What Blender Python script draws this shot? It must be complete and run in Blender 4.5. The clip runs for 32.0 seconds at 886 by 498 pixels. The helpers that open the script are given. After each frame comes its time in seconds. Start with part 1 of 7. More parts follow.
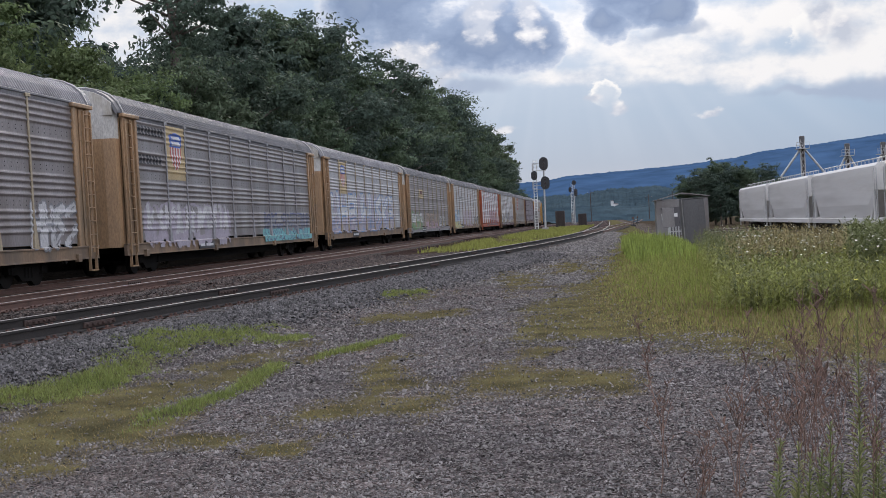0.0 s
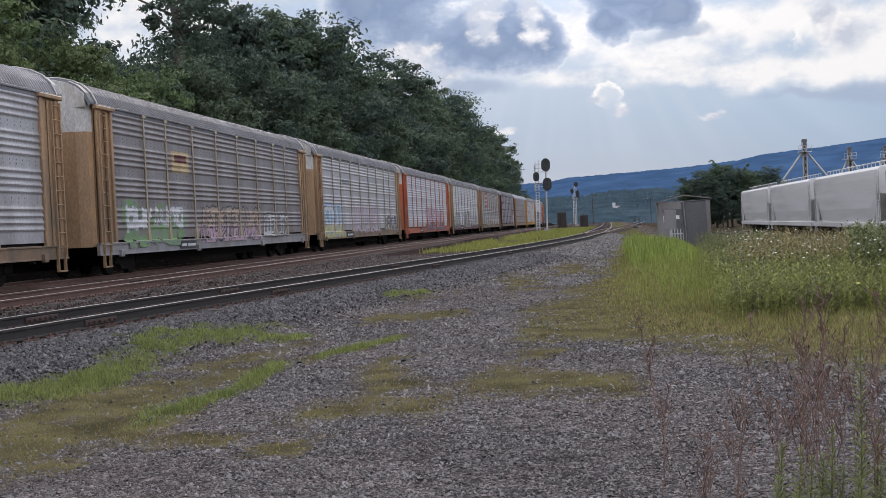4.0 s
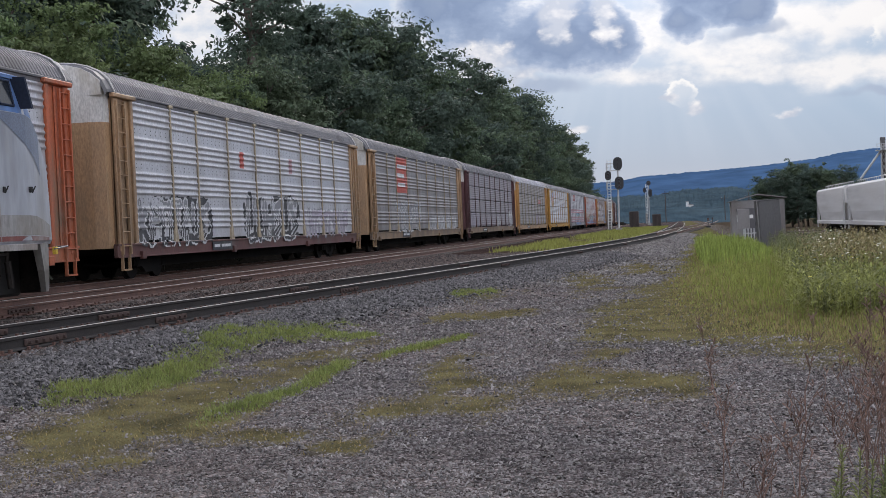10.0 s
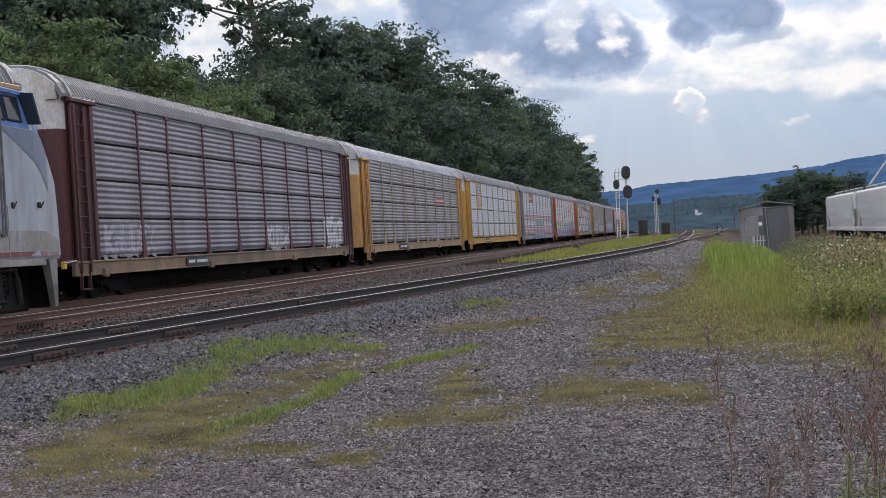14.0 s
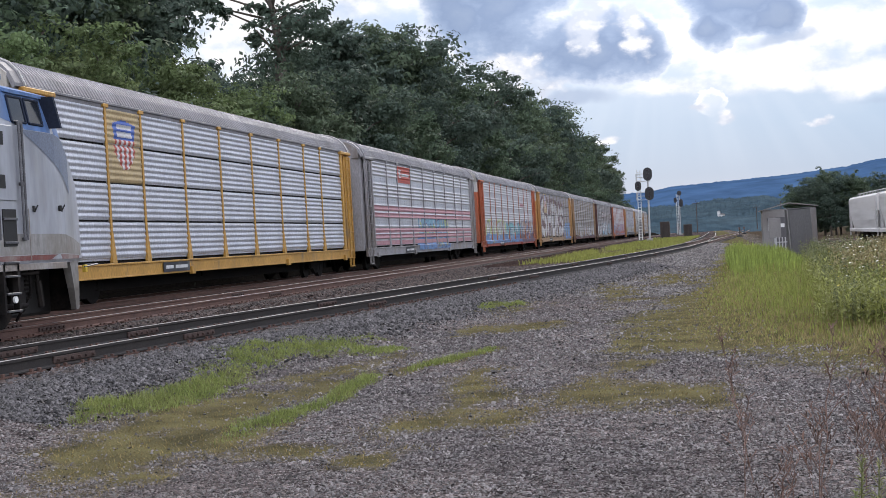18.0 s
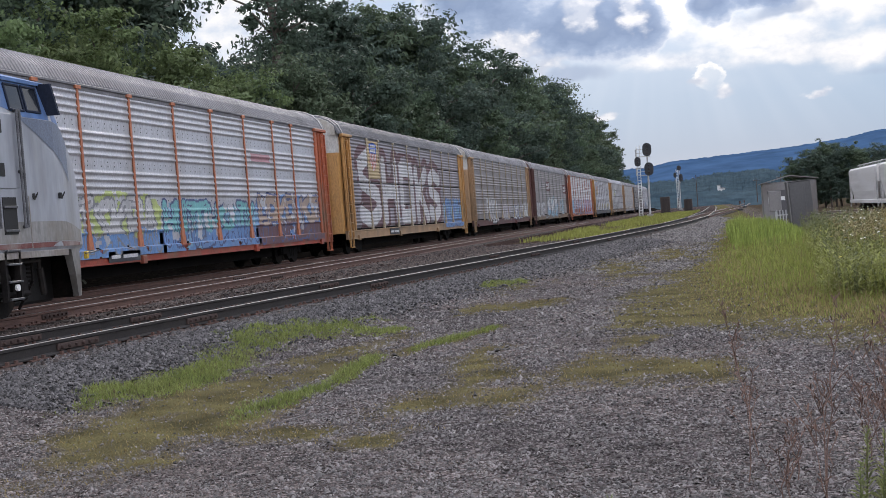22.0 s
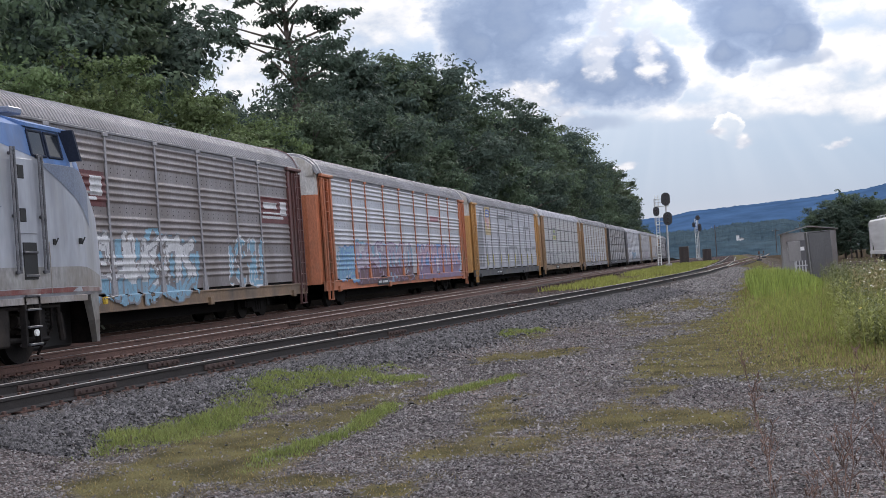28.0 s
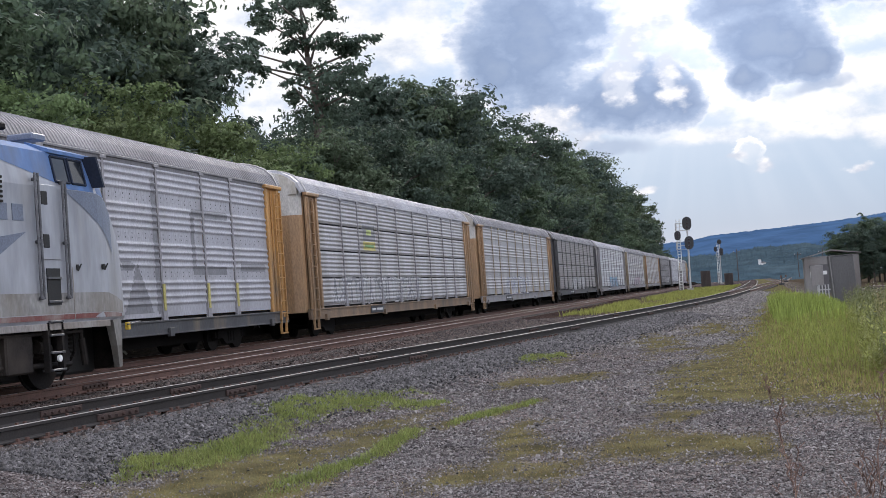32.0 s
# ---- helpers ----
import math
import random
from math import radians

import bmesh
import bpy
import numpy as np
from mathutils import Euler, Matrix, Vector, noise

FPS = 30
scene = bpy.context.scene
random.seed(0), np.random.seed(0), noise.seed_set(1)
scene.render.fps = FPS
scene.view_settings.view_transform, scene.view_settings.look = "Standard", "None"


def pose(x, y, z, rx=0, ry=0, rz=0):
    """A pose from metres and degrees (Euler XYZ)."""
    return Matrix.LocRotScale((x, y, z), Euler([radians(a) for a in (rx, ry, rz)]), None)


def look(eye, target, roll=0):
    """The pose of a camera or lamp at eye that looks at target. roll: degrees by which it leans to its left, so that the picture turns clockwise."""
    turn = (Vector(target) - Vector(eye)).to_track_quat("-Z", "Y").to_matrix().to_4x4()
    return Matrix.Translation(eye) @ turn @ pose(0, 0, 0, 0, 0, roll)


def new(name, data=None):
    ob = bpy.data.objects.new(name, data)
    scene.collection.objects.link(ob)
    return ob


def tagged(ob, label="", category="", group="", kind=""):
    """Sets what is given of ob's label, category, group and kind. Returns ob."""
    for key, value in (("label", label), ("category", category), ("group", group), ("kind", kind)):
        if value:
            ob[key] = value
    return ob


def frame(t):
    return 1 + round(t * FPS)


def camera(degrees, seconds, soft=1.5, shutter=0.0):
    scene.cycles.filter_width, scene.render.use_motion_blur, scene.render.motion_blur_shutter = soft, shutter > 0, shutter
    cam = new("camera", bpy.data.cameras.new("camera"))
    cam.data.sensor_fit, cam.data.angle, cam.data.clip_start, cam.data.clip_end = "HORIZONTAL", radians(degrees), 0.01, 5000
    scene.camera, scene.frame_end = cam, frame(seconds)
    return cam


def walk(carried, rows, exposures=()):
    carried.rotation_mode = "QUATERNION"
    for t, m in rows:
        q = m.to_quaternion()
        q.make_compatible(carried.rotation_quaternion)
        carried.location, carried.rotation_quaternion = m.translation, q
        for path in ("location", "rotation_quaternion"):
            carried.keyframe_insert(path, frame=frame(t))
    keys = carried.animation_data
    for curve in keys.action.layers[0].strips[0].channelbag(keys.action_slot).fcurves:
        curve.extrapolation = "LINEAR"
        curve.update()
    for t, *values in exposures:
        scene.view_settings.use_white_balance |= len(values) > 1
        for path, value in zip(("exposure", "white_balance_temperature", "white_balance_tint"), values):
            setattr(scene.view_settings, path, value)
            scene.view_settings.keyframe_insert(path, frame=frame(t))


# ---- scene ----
cam = camera(38.43, 32.0, soft=0.6)
EYE = 1.55
# seconds, sideways shift of the standing camera, yaw, pitch, roll
PATH = [
    (0.0, -0.138, 7.31, -1.04, 3.15),
    (0.5, -0.136, 7.30, -1.04, 3.10),
    (1.0, -0.137, 7.28, -1.02, 2.97),
    (1.5, -0.141, 7.25, -1.03, 2.90),
    (2.0, -0.143, 7.22, -1.05, 2.93),
    (2.5, -0.147, 7.23, -1.08, 2.88),
    (4.5, -0.144, 7.40, -1.00, 2.71),
    (5.0, -0.135, 7.48, -1.01, 2.97),
    (5.5, -0.137, 8.18, -1.04, 2.91),
    (6.0, -0.154, 9.52, -0.99, 3.03),
    (6.5, -0.166, 10.98, -0.88, 2.94),
    (7.0, -0.103, 12.34, -0.84, 2.15),
    (7.5, -0.081, 12.30, -0.82, 1.92),
    (8.0, -0.079, 11.94, -1.12, 2.15),
    (8.5, -0.073, 11.11, -1.12, 2.18),
    (9.0, -0.069, 10.71, -1.03, 2.39),
    (9.5, -0.067, 10.61, -0.99, 2.64),
    (10.0, -0.069, 10.61, -0.91, 2.64),
    (10.5, -0.066, 10.61, -0.85, 2.57),
    (11.0, -0.061, 10.61, -0.77, 2.75),
    (11.5, -0.059, 10.72, -0.65, 2.91),
    (12.0, -0.054, 10.78, -0.69, 2.94),
    (12.5, -0.054, 10.85, -0.61, 2.89),
    (13.0, -0.049, 10.99, -0.53, 3.05),
    (13.5, -0.044, 11.01, -0.42, 3.18),
    (15.5, -0.042, 11.01, -0.34, 3.82),
    (16.0, -0.035, 11.14, -0.07, 4.28),
    (16.5, -0.015, 12.32, 0.05, 4.17),
    (17.0, -0.004, 12.34, -0.13, 3.62),
    (17.5, -0.005, 12.20, -0.20, 3.27),
    (18.0, 0.010, 12.00, -0.25, 3.38),
    (18.5, 0.018, 12.39, -0.19, 3.71),
    (19.0, -0.035, 10.80, 0.45, 4.78),
    (19.5, -0.068, 10.73, 0.81, 5.21),
    (20.0, -0.026, 12.14, 0.28, 3.94),
    (20.5, -0.005, 12.49, -0.03, 3.59),
    (21.0, 0.004, 12.64, -0.06, 3.63),
    (21.5, 0.005, 12.60, -0.79, 3.75),
    (22.0, 0.004, 12.02, -1.17, 4.51),
    (22.5, 0.007, 12.64, -1.62, 4.78),
    (23.0, 0.007, 13.39, -1.09, 3.62),
    (23.5, 0.005, 13.15, -1.02, 3.95),
    (24.0, -0.000, 12.63, -0.71, 3.46),
    (24.5, -0.003, 12.59, 0.06, 3.59),
    (25.0, 0.003, 12.63, 0.38, 3.80),
    (25.5, 0.002, 12.58, 0.59, 3.77),
    (27.5, 0.003, 12.70, 0.98, 4.18),
    (28.0, 0.002, 12.84, 1.06, 4.10),
    (28.5, -0.000, 12.96, 1.17, 4.15),
    (29.0, -0.001, 13.09, 1.30, 4.06),
    (29.5, 0.001, 13.19, 1.37, 4.08),
    (30.0, 0.000, 13.37, 1.50, 4.23),
    (30.5, 0.004, 13.56, 1.67, 4.35),
    (31.0, -0.003, 13.66, 1.81, 4.47),
    (31.5, 0.002, 13.81, 2.08, 4.37),
    (32.0, -0.008, 13.78, 2.25, 4.22),
]
walk(cam, [(t, pose(x, 0, EYE, 90 + p, r, y)) for t, x, y, p, r in PATH],
     ((0.0, 0.00, 6500, 12.8), (6.0, 0.04, 6500, 12.8), (7.0, 0.12, 6500, 12.8), (7.5, 0.25, 6500, 12.8), (8.0, 0.30, 6500, 12.8), (8.5, 0.20, 6500, 12.8), (9.0, 0.05, 6500, 12.8), (10.0, 0.00, 6500, 12.8), (13.0, 0.04, 6500, 12.8), (16.0, 0.18, 6500, 12.8), (17.0, 0.28, 6500, 12.8), (18.0, 0.34, 6500, 12.8), (19.0, 0.24, 6500, 12.8), (20.0, 0.14, 6500, 12.8), (21.0, 0.16, 6500, 12.8), (22.0, 0.16, 6500, 12.8), (23.0, 0.05, 6500, 12.8), (24.0, 0.10, 6500, 12.8), (28.0, 0.18, 6500, 12.8), (32.0, 0.26, 6500, 12.8)))

RAIL = 0.53          # top of rail over the gravel lot
TRAIN_X, LOCO_X = -16.55, -12.55


def near_x(y):
    """Centre line of the near siding, which swings over to the right into the turnout."""
    ys = (-60, 0, 12, 15, 20, 25, 30, 35, 47, 57, 76, 100, 150, 250)
    xs = (-10.6, -9.2, -8.62, -8.4, -7.9, -7.25, -6.62, -6.0, -4.65, -3.7, -2.2, -1.2, -0.55, -0.2)
    return float(np.interp(y, ys, xs))


# ---- sky and light ----
SUN_AZ, SUN_EL = -2.0, 17.0      # degrees to the right of the tracks' line, and up; the sun stands behind cloud
# cloud banks: bearing, height angle, half width, half height
SHEETS = ((-14.8, 11.6, 2.6, 2.6), (-19, 11, 5, 4), (-26, 12, 6, 5), (-1.2, 12.4, 3.4, 2.4), (-0.8, 8.4, 1.3, 1.5), (2.8, 7.2, 3.2, 0.95), (5.8, 8.2, 3.4, 0.9), (4.6, 6.1, 3.6, 0.55), (8.6, 6.0, 3.2, 0.8), (9.6, 8.0, 1.6, 1.5), (11.8, 7.0, 2.0, 1.4), (7.5, 10.8, 4.5, 1.4), (-1.2, 6.3, 2.6, 0.5))
MASSES = ((-8.8, 11.2, 3.9, 3.6), (-10.4, 9.8, 2.2, 1.9), (-5.0, 8.3, 3.5, 1.7), (-3.0, 8.2, 1.6, 1.6), (1.6, 10.3, 2.7, 1.9), (1.3, 12.7, 3.4, 2.3), (3.1, 9.0, 1.2, 1.0), (0.7, 8.7, 1.0, 0.9), (11.5, 10.9, 3.6, 1.4), (5.6, 12.6, 2.5, 1.6))
LOW = ((-6.0, 6.1, 1.9, 0.42), (-7.6, 5.9, 1.0, 0.3), (11.6, 4.9, 2.6, 0.5), (3.4, 8.0, 1.6, 0.22), (9.2, 4.9, 2.2, 0.2))
PUFFS = ((-4.6, 10.9, 0.8, 2.0), (-5.0, 9.2, 0.7, 1.1), (-2.85, 9.0, 0.55, 1.6), (-3.5, 11.6, 1.0, 0.9), (-8.4, 7.3, 1.7, 0.85), (-7.0, 6.7, 1.1, 0.5), (1.15, 4.72, 0.6, 0.38), (-4.5, 4.0, 0.4, 0.24), (-0.35, 5.25, 0.4, 0.22), (4.7, 4.35, 0.7, 0.16), (10.9, 7.3, 0.9, 0.7), (9.6, 8.2, 0.6, 0.9))
ARCS = ((0.25, 5.45, 0.85, 0.68), (9.0, 7.2, 1.0, 1.3))

def make_world():
    world = bpy.data.worlds.new("sky")
    scene.world = world
    world.use_nodes = True
    nt = world.node_tree
    nt.nodes.clear()
    link, node = nt.links.new, nt.nodes.new

    def math_node(op, a, b=None, c=None, clamp=False):
        n = node("ShaderNodeMath")
        n.operation, n.use_clamp = op, clamp
        for k, v in enumerate((a, b, c)):
            if v is None:
                continue
            if isinstance(v, (int, float)):
                n.inputs[k].default_value = v
            else:
                link(v, n.inputs[k])
        return n.outputs[0]

    def noise_node(vec, scale, detail, rough):
        n = node("ShaderNodeTexNoise")
        n.inputs["Scale"].default_value, n.inputs["Detail"].default_value, n.inputs["Roughness"].default_value = scale, detail, rough
        link(vec, n.inputs["Vector"])
        return n

    def mix(fac, a, b, mode="MIX"):
        x = node("ShaderNodeMix")
        x.data_type, x.blend_type = "RGBA", mode
        for sock, v in ((x.inputs[0], fac), (x.inputs[6], a), (x.inputs[7], b)):
            if isinstance(v, (int, float)):
                sock.default_value = v
            elif isinstance(v, tuple):
                sock.default_value = (*v, 1)
            else:
                link(v, sock)
        return x.outputs[2]

    def ramp(sock, stops):
        r = node("ShaderNodeValToRGB")
        while len(r.color_ramp.elements) < len(stops):
            r.color_ramp.elements.new(0.5)
        for e, (p, c) in zip(r.color_ramp.elements, stops):
            e.position, e.color = p, (*c, 1)
        link(sock, r.inputs[0])
        return r.outputs[0]

    tc = node("ShaderNodeTexCoord")
    sep = node("ShaderNodeSeparateXYZ")
    link(tc.outputs["Generated"], sep.inputs[0])
    squash = node("ShaderNodeMapping")
    squash.inputs["Scale"].default_value = (1, 1, 1.6)
    link(tc.outputs["Generated"], squash.inputs[0])
    soft = noise_node(squash.outputs[0], 9.0, 4, 0.5).outputs["Fac"]
    curl = noise_node(squash.outputs[0], 34.0, 8, 0.6).outputs["Fac"]
    wisp = noise_node(squash.outputs[0], 16.0, 7, 0.55).outputs["Fac"]
    warp = noise_node(tc.outputs["Generated"], 26.0, 3, 0.5)
    ws = node("ShaderNodeSeparateColor")
    link(warp.outputs["Color"], ws.inputs[0])
    az = math_node("MULTIPLY", math_node("ARCTAN2", sep.outputs[0], sep.outputs[1]), 57.2958)
    el = math_node("MULTIPLY", math_node("ARCSINE", sep.outputs[2]), 57.2958)
    azw = math_node("MULTIPLY_ADD", ws.outputs[0], 2.4, math_node("SUBTRACT", az, 1.2))
    elw = math_node("MULTIPLY_ADD", ws.outputs[1], 1.4, math_node("SUBTRACT", el, 0.7))

    def bank(blobs, grain, amount, lo, hi):
        """How thick the cloud is: 1 inside the banks, ragged by the grain at their edges."""
        best = None
        for a, e, rx, ry in blobs:
            u = math_node("MULTIPLY", math_node("SUBTRACT", azw, a), 1 / rx)
            v = math_node("MULTIPLY", math_node("SUBTRACT", elw, e), 1 / ry)
            d = math_node("SUBTRACT", 1.0, math_node("SQRT", math_node("MULTIPLY_ADD", u, u, math_node("MULTIPLY", v, v))))
            best = d if best is None else math_node("MAXIMUM", best, d)
        best = math_node("MAXIMUM", best, -1.0)
        thick = math_node("ADD", best, math_node("MULTIPLY_ADD", grain, amount, -amount / 2))
        return smooth(thick, lo, hi), thick

    def smooth(sock, lo, hi, a=0.0, b=1.0):
        g = node("ShaderNodeMapRange")
        g.interpolation_type = "SMOOTHSTEP"
        for k, val in ((1, lo), (2, hi), (3, a), (4, b)):
            g.inputs[k].default_value = val
        link(sock, g.inputs[0])
        return g.outputs[0]

    sky = node("ShaderNodeTexSky")
    sky.sky_type, sky.sun_disc = "NISHITA", False
    sky.sun_elevation, sky.sun_rotation = radians(SUN_EL), radians(SUN_AZ)
    sky.air_density, sky.dust_density = 1.0, 1.0
    clear = mix(0.94, mix(1.0, sky.outputs[0], (0.075, 0.075, 0.08), "MULTIPLY"), ramp(math_node("MULTIPLY", el, 1 / 30), ((0.0, (0.33, 0.45, 0.62)), (0.08, (0.27, 0.415, 0.60)), (0.15, (0.315, 0.47, 0.66)), (0.25, (0.45, 0.585, 0.755)), (0.5, (0.46, 0.60, 0.82)), (1.0, (0.27, 0.42, 0.70)))))
    clear = mix(math_node("MULTIPLY", smooth(wisp, 0.42, 0.68), smooth(el, 3.5, 8.0, 0.0, 0.36)), clear, (0.84, 0.87, 0.91))
    billow = node("ShaderNodeTexVoronoi")
    billow.feature = "SMOOTH_F1"
    billow.inputs["Scale"].default_value, billow.inputs["Detail"].default_value = 62.0, 2.0
    link(squash.outputs[0], billow.inputs["Vector"])
    lump = math_node("SUBTRACT", 1.0, billow.outputs["Distance"])
    knobs = math_node("MULTIPLY_ADD", lump, 0.12, math_node("MULTIPLY", curl, 0.88))
    white, thick = bank(SHEETS, wisp, 2.8, -0.4, 0.55)
    away = math_node("SQRT", math_node("ADD", math_node("POWER", math_node("MULTIPLY", math_node("ADD", az, 1.0), 1 / 22), 2.0), math_node("POWER", math_node("MULTIPLY", math_node("SUBTRACT", el, 6.0), 1 / 9), 2.0)))
    white = math_node("MAXIMUM", white, math_node("MULTIPLY", smooth(away, 0.9, 1.4), smooth(soft, 0.42, 0.56)))
    fleece = math_node("MULTIPLY_ADD", curl, 0.5, math_node("MULTIPLY", wisp, 0.5))
    col = mix(math_node("MULTIPLY", white, 0.92), clear, ramp(fleece, ((0.36, (0.56, 0.63, 0.74)), (0.46, (0.80, 0.83, 0.87)), (0.55, (0.98, 0.97, 0.95)))))
    # dark masses with bright ragged rims
    grey, deep = bank(MASSES, fleece, 1.7, -0.16, 0.06)
    body = ramp(math_node("MULTIPLY_ADD", soft, 0.4, math_node("MULTIPLY_ADD", curl, 0.2, math_node("MULTIPLY", deep, 0.7))), ((0.2, (0.96, 0.96, 0.95)), (0.33, (0.58, 0.65, 0.77)), (0.5, (0.33, 0.42, 0.585)), (0.72, (0.24, 0.32, 0.48)), (0.95, (0.28, 0.36, 0.51))))
    col = mix(math_node("MULTIPLY", grey, 0.96), col, body)
    low, lowd = bank(LOW, wisp, 1.4, -0.3, 0.5)
    col = mix(math_node("MULTIPLY", low, 0.8), col, (0.40, 0.48, 0.62))
    # small crescents, bright along their rims, and the brilliant knobs of the sunlit heaps
    arc, bow = bank(ARCS, knobs, 2.2, -0.08, 0.1)
    rim = math_node("MULTIPLY", arc, math_node("SUBTRACT", 1.0, smooth(bow, 0.1, 0.5, 0.0, 0.75)))
    col = mix(math_node("MULTIPLY", rim, smooth(math_node("SUBTRACT", elw, math_node("MULTIPLY", azw, 0.25)), 4.7, 5.5)), col, (0.98, 0.98, 0.96))
    puff, crown = bank(PUFFS, knobs, 3.2, -0.3, 0.55)
    col = mix(math_node("MULTIPLY", puff, 0.97), col, ramp(math_node("MULTIPLY_ADD", lump, 0.2, math_node("MULTIPLY_ADD", wisp, 0.3, math_node("MULTIPLY", curl, 0.5))), ((0.44, (0.58, 0.63, 0.72)), (0.53, (0.82, 0.83, 0.86)), (0.6, (1.0, 0.99, 0.96)))))
    # faint shafts of light that fan out below the veiled sun
    fan = math_node("ARCTAN2", math_node("ADD", az, 1.5), math_node("SUBTRACT", 13.0, el))
    fv = node("ShaderNodeCombineXYZ")
    link(math_node("MULTIPLY", fan, 4.0), fv.inputs[0])
    shaft = smooth(noise_node(fv.outputs[0], 1.6, 2, 0.5).outputs["Fac"], 0.40, 0.66, 0.0, 0.09)
    col = mix(math_node("MULTIPLY", shaft, math_node("MULTIPLY", smooth(el, 1.5, 4.0), smooth(el, 7.5, 5.0))), col, (0.86, 0.90, 0.95))
    # brighter round the veiled sun
    su = math_node("MULTIPLY", math_node("SUBTRACT", az, -1.5), 1 / 15)
    sv = math_node("MULTIPLY", math_node("SUBTRACT", el, 12.5), 1 / 8)
    sd = math_node("SQRT", math_node("MULTIPLY_ADD", su, su, math_node("MULTIPLY", sv, sv)))
    glow = node("ShaderNodeMapRange")
    glow.interpolation_type = "SMOOTHSTEP"
    for k, val in ((1, 1.0), (2, 0.0), (3, 0.97), (4, 1.22)):
        glow.inputs[k].default_value = val
    link(sd, glow.inputs[0])
    # unseen sky overhead and behind, facing the sun, is brightened to fill the ground
    ahead = math_node("MULTIPLY_ADD", sep.outputs[1], 0.95, math_node("MULTIPLY", sep.outputs[2], -0.35))
    rear_fill = node("ShaderNodeMapRange")
    rear_fill.interpolation_type = "SMOOTHSTEP"
    for k, val in ((1, 0.80), (2, -0.2), (3, 1.0), (4, 1.8)):
        rear_fill.inputs[k].default_value = val
    link(ahead, rear_fill.inputs[0])
    bg = node("ShaderNodeBackground")
    link(mix(math_node("MULTIPLY_ADD", rear_fill.outputs[0], 0.9, -0.9, True), col, mix(0.6, col, (0.87, 0.88, 0.98))), bg.inputs["Color"])
    link(math_node("MULTIPLY", glow.outputs[0], rear_fill.outputs[0]), bg.inputs["Strength"])
    out = node("ShaderNodeOutputWorld")
    link(bg.outputs[0], out.inputs[0])


make_world()
sun = new("sun", bpy.data.lights.new("sun", "SUN"))
sun.data.energy, sun.data.angle, sun.data.color = 1.1, radians(16), (1.0, 0.94, 0.86)
_a, _e = radians(SUN_AZ), radians(SUN_EL + 14)
sun.matrix_world = look((0, 0, 60), (-math.sin(_a) * math.cos(_e), -math.cos(_a) * math.cos(_e), 60 - math.sin(_e)))


# ---- materials ----
def surface(name, c1, c2, scale=3.0, rough=0.7, metal=0.0, bump=0.2, fine=40.0, stretch=(1, 1, 1), dirt=None, dirt_scale=0.6,
            dirt_amount=0.5, coords="Object", island=0.0, each=0.0, depth=0.01):
    """A two-scale procedural surface: c1 and c2 mixed by a broad noise, grain by a fine one, dirt in patches of its own."""
    m = bpy.data.materials.new(name)
    m.use_nodes = True
    nt = m.node_tree
    link, node = nt.links.new, nt.nodes.new
    bsdf = nt.nodes["Principled BSDF"]
    tc, mp = node("ShaderNodeTexCoord"), node("ShaderNodeMapping")
    mp.inputs["Scale"].default_value = stretch
    link(tc.outputs[coords], mp.inputs[0])

    def noise_of(s, detail, roughness=0.55):
        n = node("ShaderNodeTexNoise")
        n.inputs["Scale"].default_value, n.inputs["Detail"].default_value, n.inputs["Roughness"].default_value = s, detail, roughness
        link(mp.outputs[0], n.inputs["Vector"])
        return n.outputs["Fac"]

    def ramp(fac, a, b):
        r = node("ShaderNodeMapRange")
        r.inputs[1].default_value, r.inputs[2].default_value = a, b
        link(fac, r.inputs[0])
        return r.outputs[0]

    def mix(fac, a, b, mode="MIX"):
        x = node("ShaderNodeMix")
        x.data_type, x.blend_type = "RGBA", mode
        for sock, v in ((x.inputs[0], fac), (x.inputs[6], a), (x.inputs[7], b)):
            if isinstance(v, (int, float)):
                sock.default_value = v
            elif isinstance(v, tuple):
                sock.default_value = (*v, 1)
            else:
                link(v, sock)
        return x.outputs[2]

    broad, grain = noise_of(scale, 4), noise_of(fine, 3)
    col = mix(ramp(broad, 0.3, 0.7), c1, c2)
    col = mix(0.35, col, mix(ramp(grain, 0.3, 0.7), (0.25, 0.25, 0.25), (1, 1, 1)), "OVERLAY")
    if dirt:
        d = ramp(noise_of(dirt_scale, 6, 0.65), 0.62 - 0.3 * dirt_amount, 0.72)
        col = mix(d, col, dirt)
    if island or each:
        rnd = node("ShaderNodeNewGeometry").outputs["Random Per Island"] if island else node("ShaderNodeObjectInfo").outputs["Random"]
        hsv = node("ShaderNodeHueSaturation")
        k = island or each
        r = node("ShaderNodeMapRange")
        r.inputs[3].default_value, r.inputs[4].default_value = 1 - k, 1 + k
        link(rnd, r.inputs[0])
        link(r.outputs[0], hsv.inputs["Value"])
        link(col, hsv.inputs["Color"])
        col = hsv.outputs[0]
    link(col, bsdf.inputs["Base Color"])
    rr = node("ShaderNodeMapRange")
    rr.inputs[3].default_value, rr.inputs[4].default_value = max(0.05, rough - 0.12), min(1, rough + 0.12)
    link(broad, rr.inputs[0])
    link(rr.outputs[0], bsdf.inputs["Roughness"])
    bsdf.inputs["Metallic"].default_value = metal
    if bump:
        b = node("ShaderNodeBump")
        b.inputs["Strength"].default_value, b.inputs["Distance"].default_value = bump, depth
        link(grain, b.inputs["Height"])
        link(b.outputs[0], bsdf.inputs["Normal"])
    return m


def glossy(m, value):
    m.node_tree.nodes["Principled BSDF"].inputs["Specular IOR Level"].default_value = value
    return m


def leaf_mat(name, c1, c2, scale=0.35, trans=0.35, rough=0.6):
